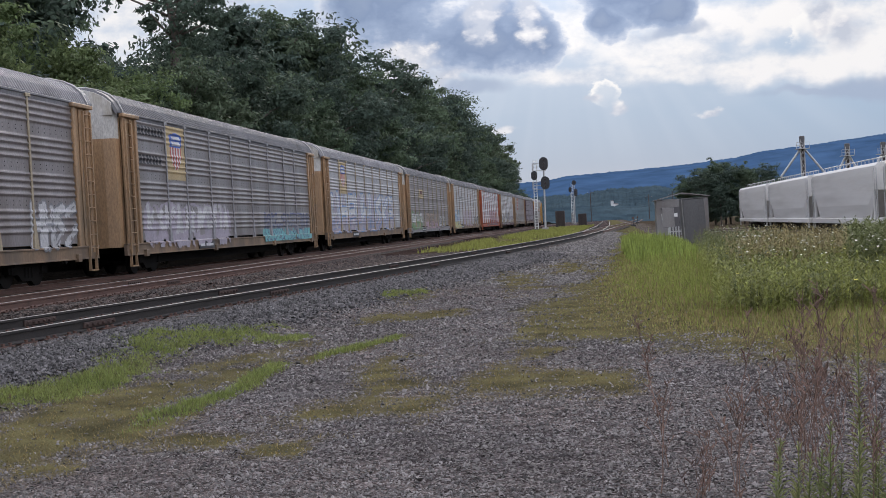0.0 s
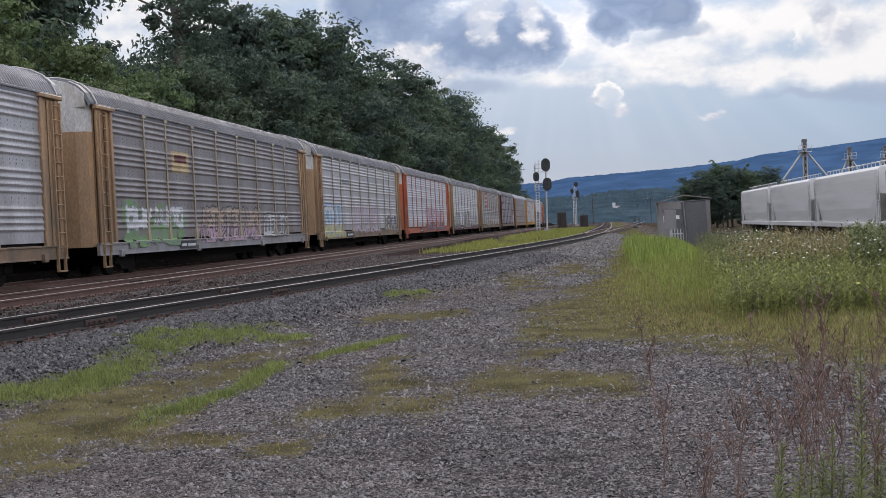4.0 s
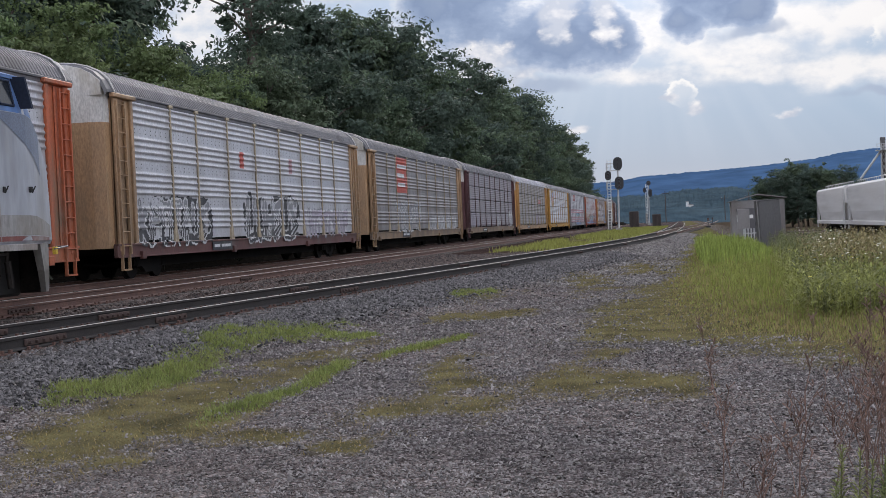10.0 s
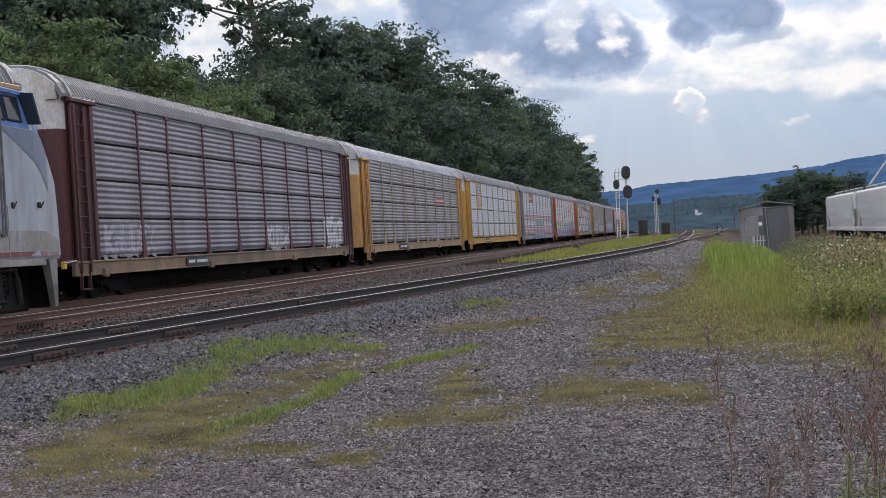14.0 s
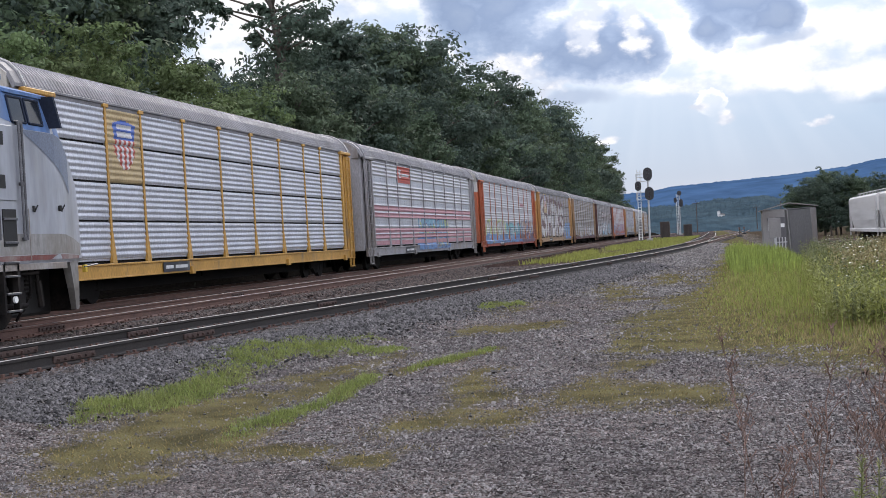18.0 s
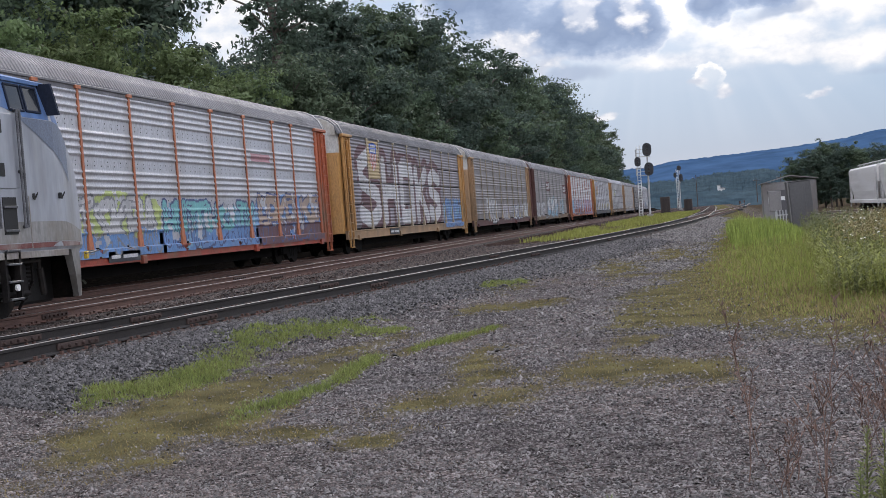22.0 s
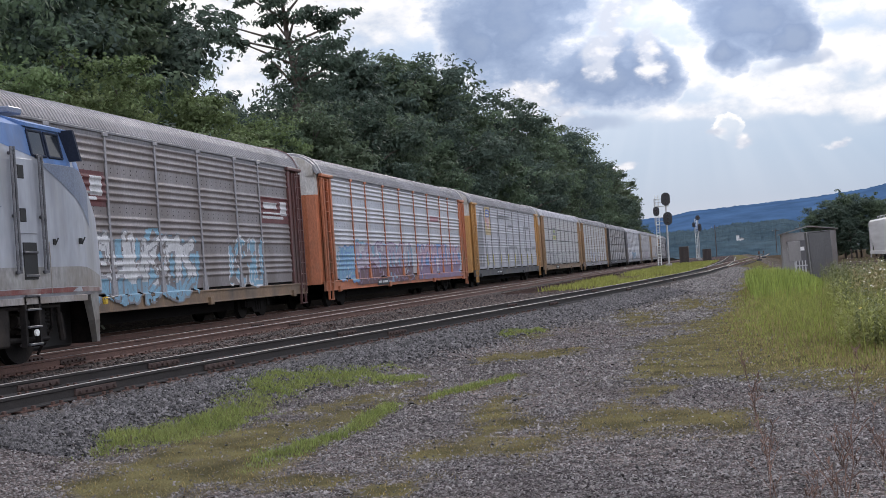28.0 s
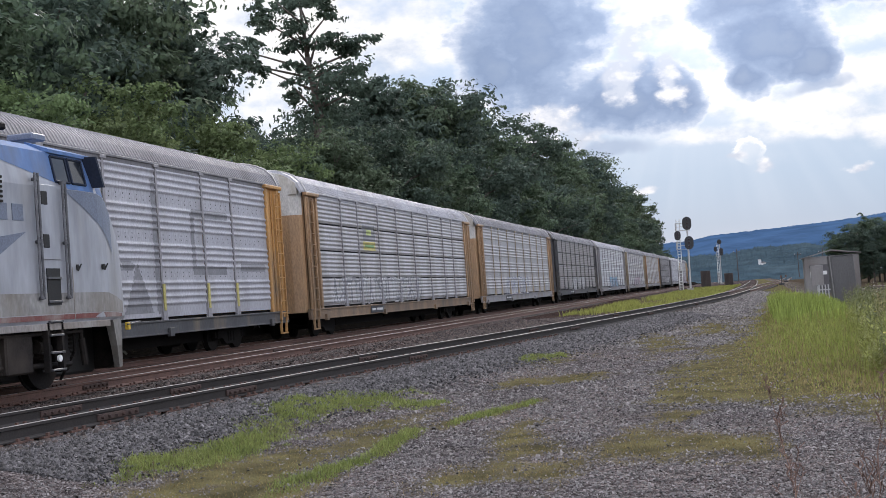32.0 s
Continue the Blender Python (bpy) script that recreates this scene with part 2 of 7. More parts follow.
    """Foliage: two greens by a broad noise and leaf by leaf, letting some light through."""
    m = surface(name, c1, c2, scale, rough, 0, 0, 6.0, island=0.35)
    nt = m.node_tree
    hsv = next(n for n in nt.nodes if n.bl_idname == "ShaderNodeHueSaturation")
    who, span = nt.nodes.new("ShaderNodeObjectInfo"), nt.nodes.new("ShaderNodeMapRange")
    span.inputs[3].default_value, span.inputs[4].default_value = 0.485, 0.515
    nt.links.new(who.outputs["Random"], span.inputs[0])
    nt.links.new(span.outputs[0], hsv.inputs["Hue"])
    bsdf = nt.nodes["Principled BSDF"]
    glossy(m, 0.15)
    tr = nt.nodes.new("ShaderNodeBsdfTranslucent")
    mx = nt.nodes.new("ShaderNodeMixShader")
    mx.inputs[0].default_value = trans
    nt.links.new(bsdf.inputs["Base Color"].links[0].from_socket, tr.inputs[0])
    nt.links.new(bsdf.outputs[0], mx.inputs[1])
    nt.links.new(tr.outputs[0], mx.inputs[2])
    nt.links.new(mx.outputs[0], nt.nodes["Material Output"].inputs[0])
    return m


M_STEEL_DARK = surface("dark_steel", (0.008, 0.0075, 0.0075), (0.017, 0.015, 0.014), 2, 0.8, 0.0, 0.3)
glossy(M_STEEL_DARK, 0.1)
M_RUST = surface("rusty_rail", (0.075, 0.042, 0.034), (0.12, 0.066, 0.05), 4, 0.85, 0.0, 0.4)
M_JOINT = surface("oily_rusty_joint", (0.042, 0.027, 0.023), (0.07, 0.042, 0.034), 6, 0.85, 0.0, 0.3)
M_RAIL_DARK = surface("dark_oily_rail", (0.016, 0.0135, 0.0125), (0.03, 0.025, 0.023), 4, 0.85, 0.0, 0.3)
M_RAILTOP = surface("worn_rail_head", (0.24, 0.22, 0.21), (0.18, 0.165, 0.155), 3, 0.55, 0.4, 0.05)
M_RAILDULL = glossy(surface("dull_rail_head", (0.24, 0.22, 0.21), (0.16, 0.145, 0.135), 3, 0.55, 0.3, 0.1), 0.4)
M_TIE = surface("creosoted_wood", (0.032, 0.026, 0.022), (0.062, 0.05, 0.043), 5, 0.9, 0, 0.5, 30, (1, 1, 1), each=0.25)


# ---- building helpers ----
def finish(name, bm, material, smooth=False):
    me = bpy.data.meshes.new(name)
    bm.to_mesh(me)
    bm.free()
    me.materials.append(material)
    if smooth:
        me.shade_smooth()
    return me


def data_mesh(name, verts, faces, material, smooth=False):
    me = bpy.data.meshes.new(name)
    me.from_pydata([tuple(map(float, v)) for v in verts], [], [tuple(map(int, f)) for f in faces])
    me.materials.append(material)
    if smooth:
        me.shade_smooth()
    return me


def quick_mesh(name, verts, quads, material, smooth=False):
    """A large mesh from an array of corners and one of faces of equal size."""
    verts, quads = np.asarray(verts, np.float32), np.asarray(quads, np.int32)
    n, k = quads.shape
    me = bpy.data.meshes.new(name)
    me.vertices.add(len(verts))
    me.vertices.foreach_set("co", verts.ravel())
    me.loops.add(n * k)
    me.loops.foreach_set("vertex_index", quads.ravel())
    me.polygons.add(n)
    me.polygons.foreach_set("loop_start", np.arange(0, n * k, k, dtype=np.int32))
    me.polygons.foreach_set("loop_total", np.full(n, k, np.int32))
    me.update(calc_edges=True)
    me.validate()
    me.materials.append(material)
    if smooth:
        me.shade_smooth()
    return me


def part(name, me, material=None, parent=None, label="", at=None):
    """One mesh object under a thing; the mesh may be shared, its material is the object's own."""
    if isinstance(me, bmesh.types.BMesh):
        me = finish(name, me, material)
    ob = new(name, me)
    if material is not None:
        ob.material_slots[0].link = "OBJECT"
        ob.material_slots[0].material = material
    if parent is not None:
        ob.parent = parent
    if at is not None:
        ob.matrix_basis = at
    return tagged(ob, label)


def thing(name, label, category, at=None, group="", kind=""):
    ob = new(name)
    ob.empty_display_size = 0.3
    if at is not None:
        ob.matrix_basis = at
    return tagged(ob, label, category, group, kind)


def box(bm, x0, x1, y0, y1, z0, z1, bevel=0.0):
    """A box with slightly rounded edges added to bm."""
    r = bmesh.ops.create_cube(bm, size=1, matrix=Matrix.Translation(((x0 + x1) / 2, (y0 + y1) / 2, (z0 + z1) / 2)) @ Matrix.Diagonal((x1 - x0, y1 - y0, z1 - z0, 1)))
    if bevel:
        es = list({e for v in r["verts"] for e in v.link_edges})
        bmesh.ops.bevel(bm, geom=es, offset=bevel, segments=1, affect="EDGES")
    return bm


def boxed(x0, x1, y0, y1, z0, z1, bevel=0.0):
    return box(bmesh.new(), x0, x1, y0, y1, z0, z1, bevel)


def rod(bm, a, b, r, n=8, r2=None):
    """A round bar from a to b."""
    a, b = Vector(a), Vector(b)
    m = Matrix.Translation((a + b) / 2) @ (b - a).to_track_quat("Z", "Y").to_matrix().to_4x4()
    bmesh.ops.create_cone(bm, cap_ends=True, segments=n, radius1=r, radius2=r if r2 is None else r2, depth=(b - a).length, matrix=m)
    return bm


def loft(bm, sections, close=True, caps=True):
    """Joins rings of equally many points into a skin."""
    rings = [[bm.verts.new(p) for p in s] for s in sections]
    n = len(rings[0])
    for a, b in zip(rings, rings[1:]):
        for i in range(n if close else n - 1):
            j = (i + 1) % n
            bm.faces.new((a[i], a[j], b[j], b[i]))
    if caps and close:
        bm.faces.new(rings[0][::-1])
        bm.faces.new(rings[-1])
    bmesh.ops.recalc_face_normals(bm, faces=bm.faces)
    return bm


def strip(path, profile):
    """Sweeps a closed x-z profile along points of (x, y, z)."""
    secs = []
    for i, p in enumerate(path):
        a, b = path[max(i - 1, 0)], path[min(i + 1, len(path) - 1)]
        d = Vector((b[0] - a[0], b[1] - a[1], 0)).normalized()
        s = Vector((d.y, -d.x, 0))
        secs.append([Vector(p) + s * u + Vector((0, 0, w)) for u, w in profile])
    return secs

# ---- ground ----
def lattice(x, y, seed=0):
    """Smooth value noise over the plan, 0 to 1."""
    xi, yi = np.floor(x).astype(int), np.floor(y).astype(int)
    fx, fy = x - xi, y - yi
    fx, fy = fx * fx * (3 - 2 * fx), fy * fy * (3 - 2 * fy)

    def h(a, b):
        n = (a * 374761393 + b * 668265263 + seed * 2147483647) & 0x7FFFFFFF
        n = ((n ^ (n >> 13)) * 1274126177) & 0x7FFFFFFF
        return ((n ^ (n >> 16)) & 0xFFFF) / 65535.0

    return (h(xi, yi) * (1 - fx) + h(xi + 1, yi) * fx) * (1 - fy) + (h(xi, yi + 1) * (1 - fx) + h(xi + 1, yi + 1) * fx) * fy


def rough_noise(x, y, seed=0):
    return 0.55 * lattice(x, y, seed) + 0.3 * lattice(2.1 * x, 2.1 * y, seed + 1) + 0.15 * lattice(4.7 * x, 4.7 * y, seed + 2)


NEAR_Y = np.array([-60, 0, 12, 15, 20, 25, 30, 35, 47, 57, 76, 100, 150, 250, 600])
NEAR_X = np.array([near_x(y) for y in NEAR_Y])


def bank_height(x, y):
    """Height of the ground: the gravel lot at 0, the ballast beds above it."""
    off = x - np.interp(y, NEAR_Y, NEAR_X)                 # to the right of the near siding
    z = np.interp(off, (-60, 1.35, 1.7, 3.0, 4.2), (0.31, 0.31, 0.29, 0.06, 0.0))
    z = z + np.interp(y, (90, 170), (0, 1)) * (0.30 - z)
    dip = np.interp(off, (-3.2, -2.2, -1.5), (1, 1, 0)) * np.interp(x, (-11.0, -10.4), (0, 1))
    # the deep dip beside the train is added to hide lit ground
    z = z - 0.08 * dip - 0.38 * np.interp(x, (-15.6, -15.0, -14.2, -13.9), (0, 1, 1, 0))
    low = np.interp(x, (5.5, 9.0), (0, 1)) * np.interp(y, (30, 50), (0, 1))
    z = z + low * (-0.72 - z)
    # rise behind the train added, so its underside backs on dark ground
    z = np.where(x < -19, np.interp(x, (-4000, -60, -24, -21.2, -19.4, -19), (0.0, 0.5, 0.9, 1.05, 0.36, 0.31)), z)
    return z


def blob(x, y, cx, cy, rx, ry, turn=0.0):
    c, s = math.cos(radians(turn)), math.sin(radians(turn))
    u, v = (x - cx) * c + (y - cy) * s, -(x - cx) * s + (y - cy) * c
    return 1 - np.sqrt((u / rx) ** 2 + (v / ry) ** 2)


# worn-in grass on the lot, as rounded strokes: from x, y to x, y, half width; lengthways they are three times as soft
LUSH = ((-5.95, 11.5, -5.55, 13.0, 0.36), (-5.6, 13.2, -6.05, 16.0, 0.5), (-6.3, 16.6, -5.5, 18.2, 0.5), (-5.4, 18.1, -4.7, 17.8, 0.26), (-4.15, 11.0, -3.9, 12.4, 0.26), (-3.95, 12.6, -4.05, 14.2, 0.2), (-3.7, 15.4, -3.2, 17.8, 0.14), (-4.7, 26.5, -4.3, 27.5, 0.3))
WORN = ((-5.0, 9.6, -4.2, 10.4, 0.62), (-5.1, 11.2, -4.5, 13.0, 0.75), (-4.9, 14.5, -4.4, 16.5, 0.4), (-3.6, 9.6, -3.1, 9.4, 0.2), (-2.7, 10.7, -1.9, 10.8, 0.46), (-2.4, 11.6, -2.3, 12.2, 0.4), (-2.65, 13.2, -2.8, 14.6, 0.36), (-3.8, 15.3, -3.2, 17.9, 0.26), (-4.1, 21.4, -3.0, 22.2, 0.42), (-1.3, 12.7, -0.2, 12.0, 0.42), (-1.15, 14.8, -0.9, 15.0, 0.24), (-2.7, 8.9, -2.4, 8.8, 0.16), (-4.2, 8.4, -3.9, 8.4, 0.18))


def patches(x, y, strokes):
    """1 at the heart of the strokes, 0 at their borders, falling on outside."""
    best = np.full(np.shape(x), -9.0)
    for x0, y0, x1, y1, r in strokes:
        dx, dy = x1 - x0, 0.3 * (y1 - y0)
        u = np.clip(((x - x0) * dx + 0.3 * (y - y0) * dy) / (dx * dx + dy * dy), 0, 1)
        best = np.maximum(best, 1 - np.hypot(x - x0 - u * dx, 0.3 * (y - y0) - u * dy) / r)
    return best


def green(x, y):
    """How grassy the plan is at a place: 0 bare gravel, 1 full grass; and how tall and how lush."""
    n = rough_noise(x * 0.9, y * 0.5, 3) - 0.5
    n2 = rough_noise(x * 3.1, y * 1.7, 9) - 0.5
    lush = patches(x, y, LUSH) + 0.7 * n + 1.2 * n2
    dry = np.maximum(patches(x, y, WORN), np.maximum.reduce([blob(x, y, -4.6, 27.6, 1.0, 3.0), blob(x, y, -2.5, 33.0, 1.0, 5.0, 6), blob(x, y, -1.3, 42.0, 1.1, 8.0)])) + 0.9 * n + 1.3 * n2 - 0.06 + np.interp(y, (17, 24), (0, 0.16))
    edge = np.interp(x, (-1.4, -0.4, 0.3, 1.4, 2.6, 4.0), (17.4, 15.9, 15.2, 13.6, 11.9, 11.0))
    left = np.interp(y, (12, 18, 30, 50, 80, 110), (-1.6, -1.75, -1.2, -0.5, 0.1, 0.5))
    field = np.minimum((y - edge) / 3.2, (x - left) / 1.4) + 1.0 * n + 0.7 * n2 + 0.12
    field = np.minimum(field, 1.0) - np.interp(y, (56, 64), (0, 2)) * np.interp(x, (2.8, 3.6), (0, 1))
    off = x - np.interp(y, NEAR_Y, NEAR_X)
    strip_ = np.minimum.reduce([(-off - 1.7) / 1.0, (x + 10.0) / 1.0, (y - 62) / 10, (230 - y) / 20]) + 0.8 * n
    return lush, dry, field, strip_


def axis(*runs):
    v = []
    for a, b, n in runs:
        v += list(np.linspace(a, b, n, endpoint=False))
    return np.array(v + [runs[-1][1]])


def ground_mat():
    """Crushed stone with soil and thatch where grass grows, by the mesh's own soil attribute."""
    m = bpy.data.materials.new("crushed_stone")
    m.use_nodes = True
    nt = m.node_tree
    link, node = nt.links.new, nt.nodes.new
    bsdf = nt.nodes["Principled BSDF"]
    tc = node("ShaderNodeTexCoord")

    def vor(scale, feature="F1"):
        v = node("ShaderNodeTexVoronoi")
        v.feature = feature
        v.inputs["Scale"].default_value = scale
        link(tc.outputs["Object"], v.inputs["Vector"])
        return v

    def noi(scale, detail=4):
        v = node("ShaderNodeTexNoise")
        v.inputs["Scale"].default_value, v.inputs["Detail"].default_value = scale, detail
        link(tc.outputs["Object"], v.inputs["Vector"])
        return v.outputs["Fac"]

    def ramp(sock, stops):
        r = node("ShaderNodeValToRGB")
        while len(r.color_ramp.elements) < len(stops):
            r.color_ramp.elements.new(0.5)
        for e, (p, c) in zip(r.color_ramp.elements, stops):
            e.position, e.color = p, (*c, 1)
        link(sock, r.inputs[0])
        return r.outputs[0]

    def mix(fac, a, b, mode="MIX"):
        x = node("ShaderNodeMix")
        x.data_type, x.blend_type = "RGBA", mode
        for sock, v in ((x.inputs[0], fac), (x.inputs[6], a), (x.inputs[7], b)):
            if isinstance(v, (int, float)):
                sock.default_value = v
            else:
                link(v, sock)
        return x.outputs[2]

    stones, small = vor(38.0), vor(85.0)
    sep = node("ShaderNodeSeparateColor")
    link(stones.outputs["Color"], sep.inputs[0])
    sep2 = node("ShaderNodeSeparateColor")
    link(small.outputs["Color"], sep2.inputs[0])
    ca = ramp(sep.outputs[0], ((0.0, (0.012, 0.0105, 0.01)), (0.5, (0.07, 0.061, 0.059)), (0.85, (0.185, 0.164, 0.158)), (1.0, (0.42, 0.39, 0.385))))
    cb = ramp(sep2.outputs[0], ((0.0, (0.02, 0.017, 0.017)), (0.6, (0.11, 0.097, 0.096)), (1.0, (0.32, 0.295, 0.29))))
    stone = mix(0.45, ca, cb)
    broad = ramp(noi(0.35, 5), ((0.36, (0.66, 0.66, 0.69)), (0.64, (1.2, 1.12, 1.07))))
    stone = mix(1.0, stone, broad, "MULTIPLY")
    stone = mix(1.0, stone, ramp(noi(5.0, 6), ((0.32, (0.7, 0.69, 0.7)), (0.68, (1.4, 1.38, 1.36)))), "MULTIPLY")
    bed = node("ShaderNodeAttribute")
    bed.attribute_name = "bed"
    stone = mix(bed.outputs["Fac"], stone, mix(0.55, mix(1.0, stone, ramp(noi(0.8, 5), ((0.3, (0.6, 0.46, 0.42)), (0.7, (0.42, 0.35, 0.33)))), "MULTIPLY"), ramp(noi(3.0, 4), ((0.3, (0.03, 0.022, 0.019)), (0.7, (0.06, 0.043, 0.037))))))
    # shade under and beside the train, painted near-black into the ground colour
    under_train = node("ShaderNodeAttribute")
    under_train.attribute_name = "train_shade"
    stone = mix(under_train.outputs["Fac"], stone, ramp(noi(9.0, 5), ((0.3, (0.006, 0.0055, 0.005)), (0.7, (0.022, 0.019, 0.017)))))
    soil = ramp(noi(1.7, 6), ((0.35, (0.075, 0.066, 0.036)), (0.65, (0.15, 0.131, 0.063))))
    at = node("ShaderNodeAttribute")
    at.attribute_name = "soil"
    wob = node("ShaderNodeMath")
    wob.operation = "MULTIPLY_ADD"
    link(noi(6.0, 4), wob.inputs[0])
    wob.inputs[1].default_value = 0.9
    link(at.outputs["Fac"], wob.inputs[2])
    mr = node("ShaderNodeMapRange")
    mr.inputs[1].default_value, mr.inputs[2].default_value = 0.55, 1.15
    link(wob.outputs[0], mr.inputs[0])
    link(mix(mr.outputs[0], stone, soil), bsdf.inputs["Base Color"])
    bsdf.inputs["Roughness"].default_value = 0.92
    bsdf.inputs["Specular IOR Level"].default_value = 0.0
    b = node("ShaderNodeBump")
    b.inputs["Strength"].default_value, b.inputs["Distance"].default_value = 0.9, 0.03
    add = node("ShaderNodeMath")
    add.operation = "MULTIPLY_ADD"
    link(stones.outputs["Distance"], add.inputs[0])
    add.inputs[1].default_value = -1.0
    link(noi(9.0, 5), add.inputs[2])
    link(add.outputs[0], b.inputs["Height"])
    link(b.outputs[0], bsdf.inputs["Normal"])
    return m


def make_ground():
    xs = axis((-4500, -300, 14), (-300, -40, 26), (-40, -11, 50), (-11, 7, 150), (7, 40, 50), (40, 300, 26), (300, 4500, 14))
    ys = axis((-4500, -200, 12), (-200, 2, 30), (2, 34, 230), (34, 120, 110), (120, 400, 60), (400, 4500, 20))
    X, Y = np.meshgrid(xs, ys)
    Z = bank_height(X, Y)
    closeby = np.clip(1.5 - np.hypot(X, Y) / 60, 0, 1)
    Z = Z + closeby * (0.05 * (rough_noise(X * 0.8, Y * 0.8, 5) - 0.5) + 0.025 * (rough_noise(X * 4, Y * 4, 6) - 0.5))
    w, h = len(xs), len(ys)
    i = (np.arange(h - 1)[:, None] * w + np.arange(w - 1)).ravel()
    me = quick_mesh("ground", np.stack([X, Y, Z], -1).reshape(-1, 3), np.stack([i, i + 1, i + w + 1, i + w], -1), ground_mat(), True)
    lush, dry, field, between = green(X, Y)
    soil = np.clip(np.maximum.reduce([lush * 0.9 + 0.05, dry * 0.8 + 0.05, field * 1.3 + 0.15, between + 0.15]), 0, 1)
    far = np.clip((np.abs(X) - 45) / 20, 0, 1)
    soil = np.maximum(soil, np.maximum(far, np.clip((X - 1) / 3, 0, 1) * np.clip((Y - 12) / 3, 0, 1) * np.where((Y > 60) & (X < 45), 0.25, 1.0)))
    soil = np.where(X < -22.5, 1.0, soil)
    off = X - np.interp(Y, NEAR_Y, NEAR_X)
    bed = np.clip((1.25 - off) / 0.5, 0, 1) * np.where(Y < 120, 1.0, 0.6)
    bed = np.maximum(bed, np.clip((Y - 58) / 4, 0, 1) * np.clip((X - 4) / 2, 0, 1) * np.clip((45 - X) / 3, 0, 1))
    # strip along the train's track that takes the painted shade
    train_shade = np.clip((-13.3 - X) / 0.3, 0, 1) * np.clip((X + 22.5) / 0.5, 0, 1)
    at = me.attributes.new("train_shade", "FLOAT", "POINT")
    at.data.foreach_set("value", train_shade.astype(np.float32).ravel())
    at = me.attributes.new("bed", "FLOAT", "POINT")
    at.data.foreach_set("value", bed.astype(np.float32).ravel())
    at = me.attributes.new("soil", "FLOAT", "POINT")
    at.data.foreach_set("value", soil.astype(np.float32).ravel())
    tagged(new("ground", me), "grey crushed-stone lot and ballast beds with worn grass", "ground", kind="structure")


make_ground()

# ---- tracks ----
RAIL_PROFILE = [(-0.068, -0.17), (0.068, -0.17), (0.068, -0.155), (0.012, -0.135), (0.012, -0.045), (0.036, -0.035), (0.036, -0.003),
                (-0.036, -0.003), (-0.036, -0.035), (-0.012, -0.045), (-0.012, -0.135), (-0.068, -0.155)]
HEAD_PROFILE = [(-0.033, -0.003), (0.033, -0.003), (0.026, 0.0), (-0.026, 0.0)]


def tie_mesh():
    return finish("tie", boxed(-1.3, 1.3, -0.115, 0.115, -0.17, 0.0, 0.012), M_TIE)


def plate_mesh():
    bm = boxed(-0.1, 0.1, -0.18, 0.18, 0, 0.02)
    for u in (-0.085, 0.085):
        for w in (-0.08, 0.08):
            box(bm, u - 0.018, u + 0.018, w - 0.018, w + 0.018, 0.02, 0.055)
    return finish("tie_plate", bm, M_RUST)


TIE, PLATE = tie_mesh(), plate_mesh()


def track(label, centre, y0, y1, ties=(0, 0), plates=(0, 0), step=2.0, joints=(), steel=None):
    """One track along y: two rails with bright heads, wooden ties, and joint bars on the near rail."""
    t = thing("railway_track", label, "railway track", group="tracks")
    ys = list(np.arange(y0, min(y1, 130), step)) + list(np.arange(max(y0, 130), y1 + 1, 12.0))
    for s in (-0.755, 0.755):
        pts = []
        for y in ys:
            slope = (centre(y + 0.5) - centre(y - 0.5))
            k = 1 / math.hypot(1, slope)
            pts.append((centre(y) + s * k, y - s * slope * k, RAIL))
        r = part("rail", loft(bmesh.new(), strip(pts, RAIL_PROFILE)), steel or M_RUST, t)
        part("rail_head", loft(bmesh.new(), strip(pts, HEAD_PROFILE)), M_RAILTOP if steel is None else M_RAILDULL, r, "worn running surface")
        for jy in joints:
            bm = bmesh.new()
            for side in (-1, 1):
                x = side * 0.03
                box(bm, x - 0.014, x + 0.014, -0.45, 0.45, -0.13, -0.05, 0.006)
                for b in range(6):
                    rod(bm, (x + side * 0.01, -0.375 + b * 0.15, -0.09), (x + side * 0.05, -0.375 + b * 0.15, -0.09), 0.022, 6)
            jx = jy + (0.0 if s > 0 else 1.1)
            ang = math.atan(centre(jx + 0.5) - centre(jx - 0.5))
            part("joint_bar", bm, M_JOINT, r, "bolted rusty joint bar", pose(centre(jx) + s, jx, RAIL, 0, 0, -math.degrees(ang)))
    a, b = ties
    y = a
    rnd = random.Random(7)
    while y < b:
        slope = centre(y + 0.5) - centre(y - 0.5)
        rz = -math.degrees(math.atan(slope))
        part("tie", TIE, None, t, "", pose(centre(y) + rnd.uniform(-0.05, 0.05), y, RAIL - 0.19 + rnd.uniform(-0.015, 0.005), 0, 0, rz + rnd.uniform(-1.5, 1.5)))
        if plates[0] <= y <= plates[1]:
            for s in (-0.755, 0.755):
                part("tie_plate", PLATE, None, t, "", pose(centre(y) + s, y, RAIL - 0.19, 0, 0, rz))
        y += 0.53
    return t


track("rusty jointed siding rails on dark wooden ties in grey ballast", near_x, -40, 330, (8, 110), (10, 34), joints=(14.2, 17.35, 24.3, 36.2, 47.5, 60), steel=M_RAIL_DARK)
track("main line track with polished rails on dark wooden ties", lambda y: LOCO_X, -40, 420, (8, 100), (12, 50), joints=(21.0, 33.0))


def train_x(y):
    """Centre line of the far track: straight, then curving away to the left behind the trees."""
    return TRAIN_X if y < 290 else TRAIN_X - (360 - math.sqrt(max(1, 360 ** 2 - (y - 290) ** 2)))


track("main line track that carries the freight train", train_x, -60, 420, (8, 60))

# ---- the freight train ----
PITCH = 28.55                 # coupled length of one car
HALF = 13.4
EAVE, SILL0, SILL1, PAN0, PAN1 = 5.14, 0.63, 1.01, 1.09, 5.01
SIDE = 1.55


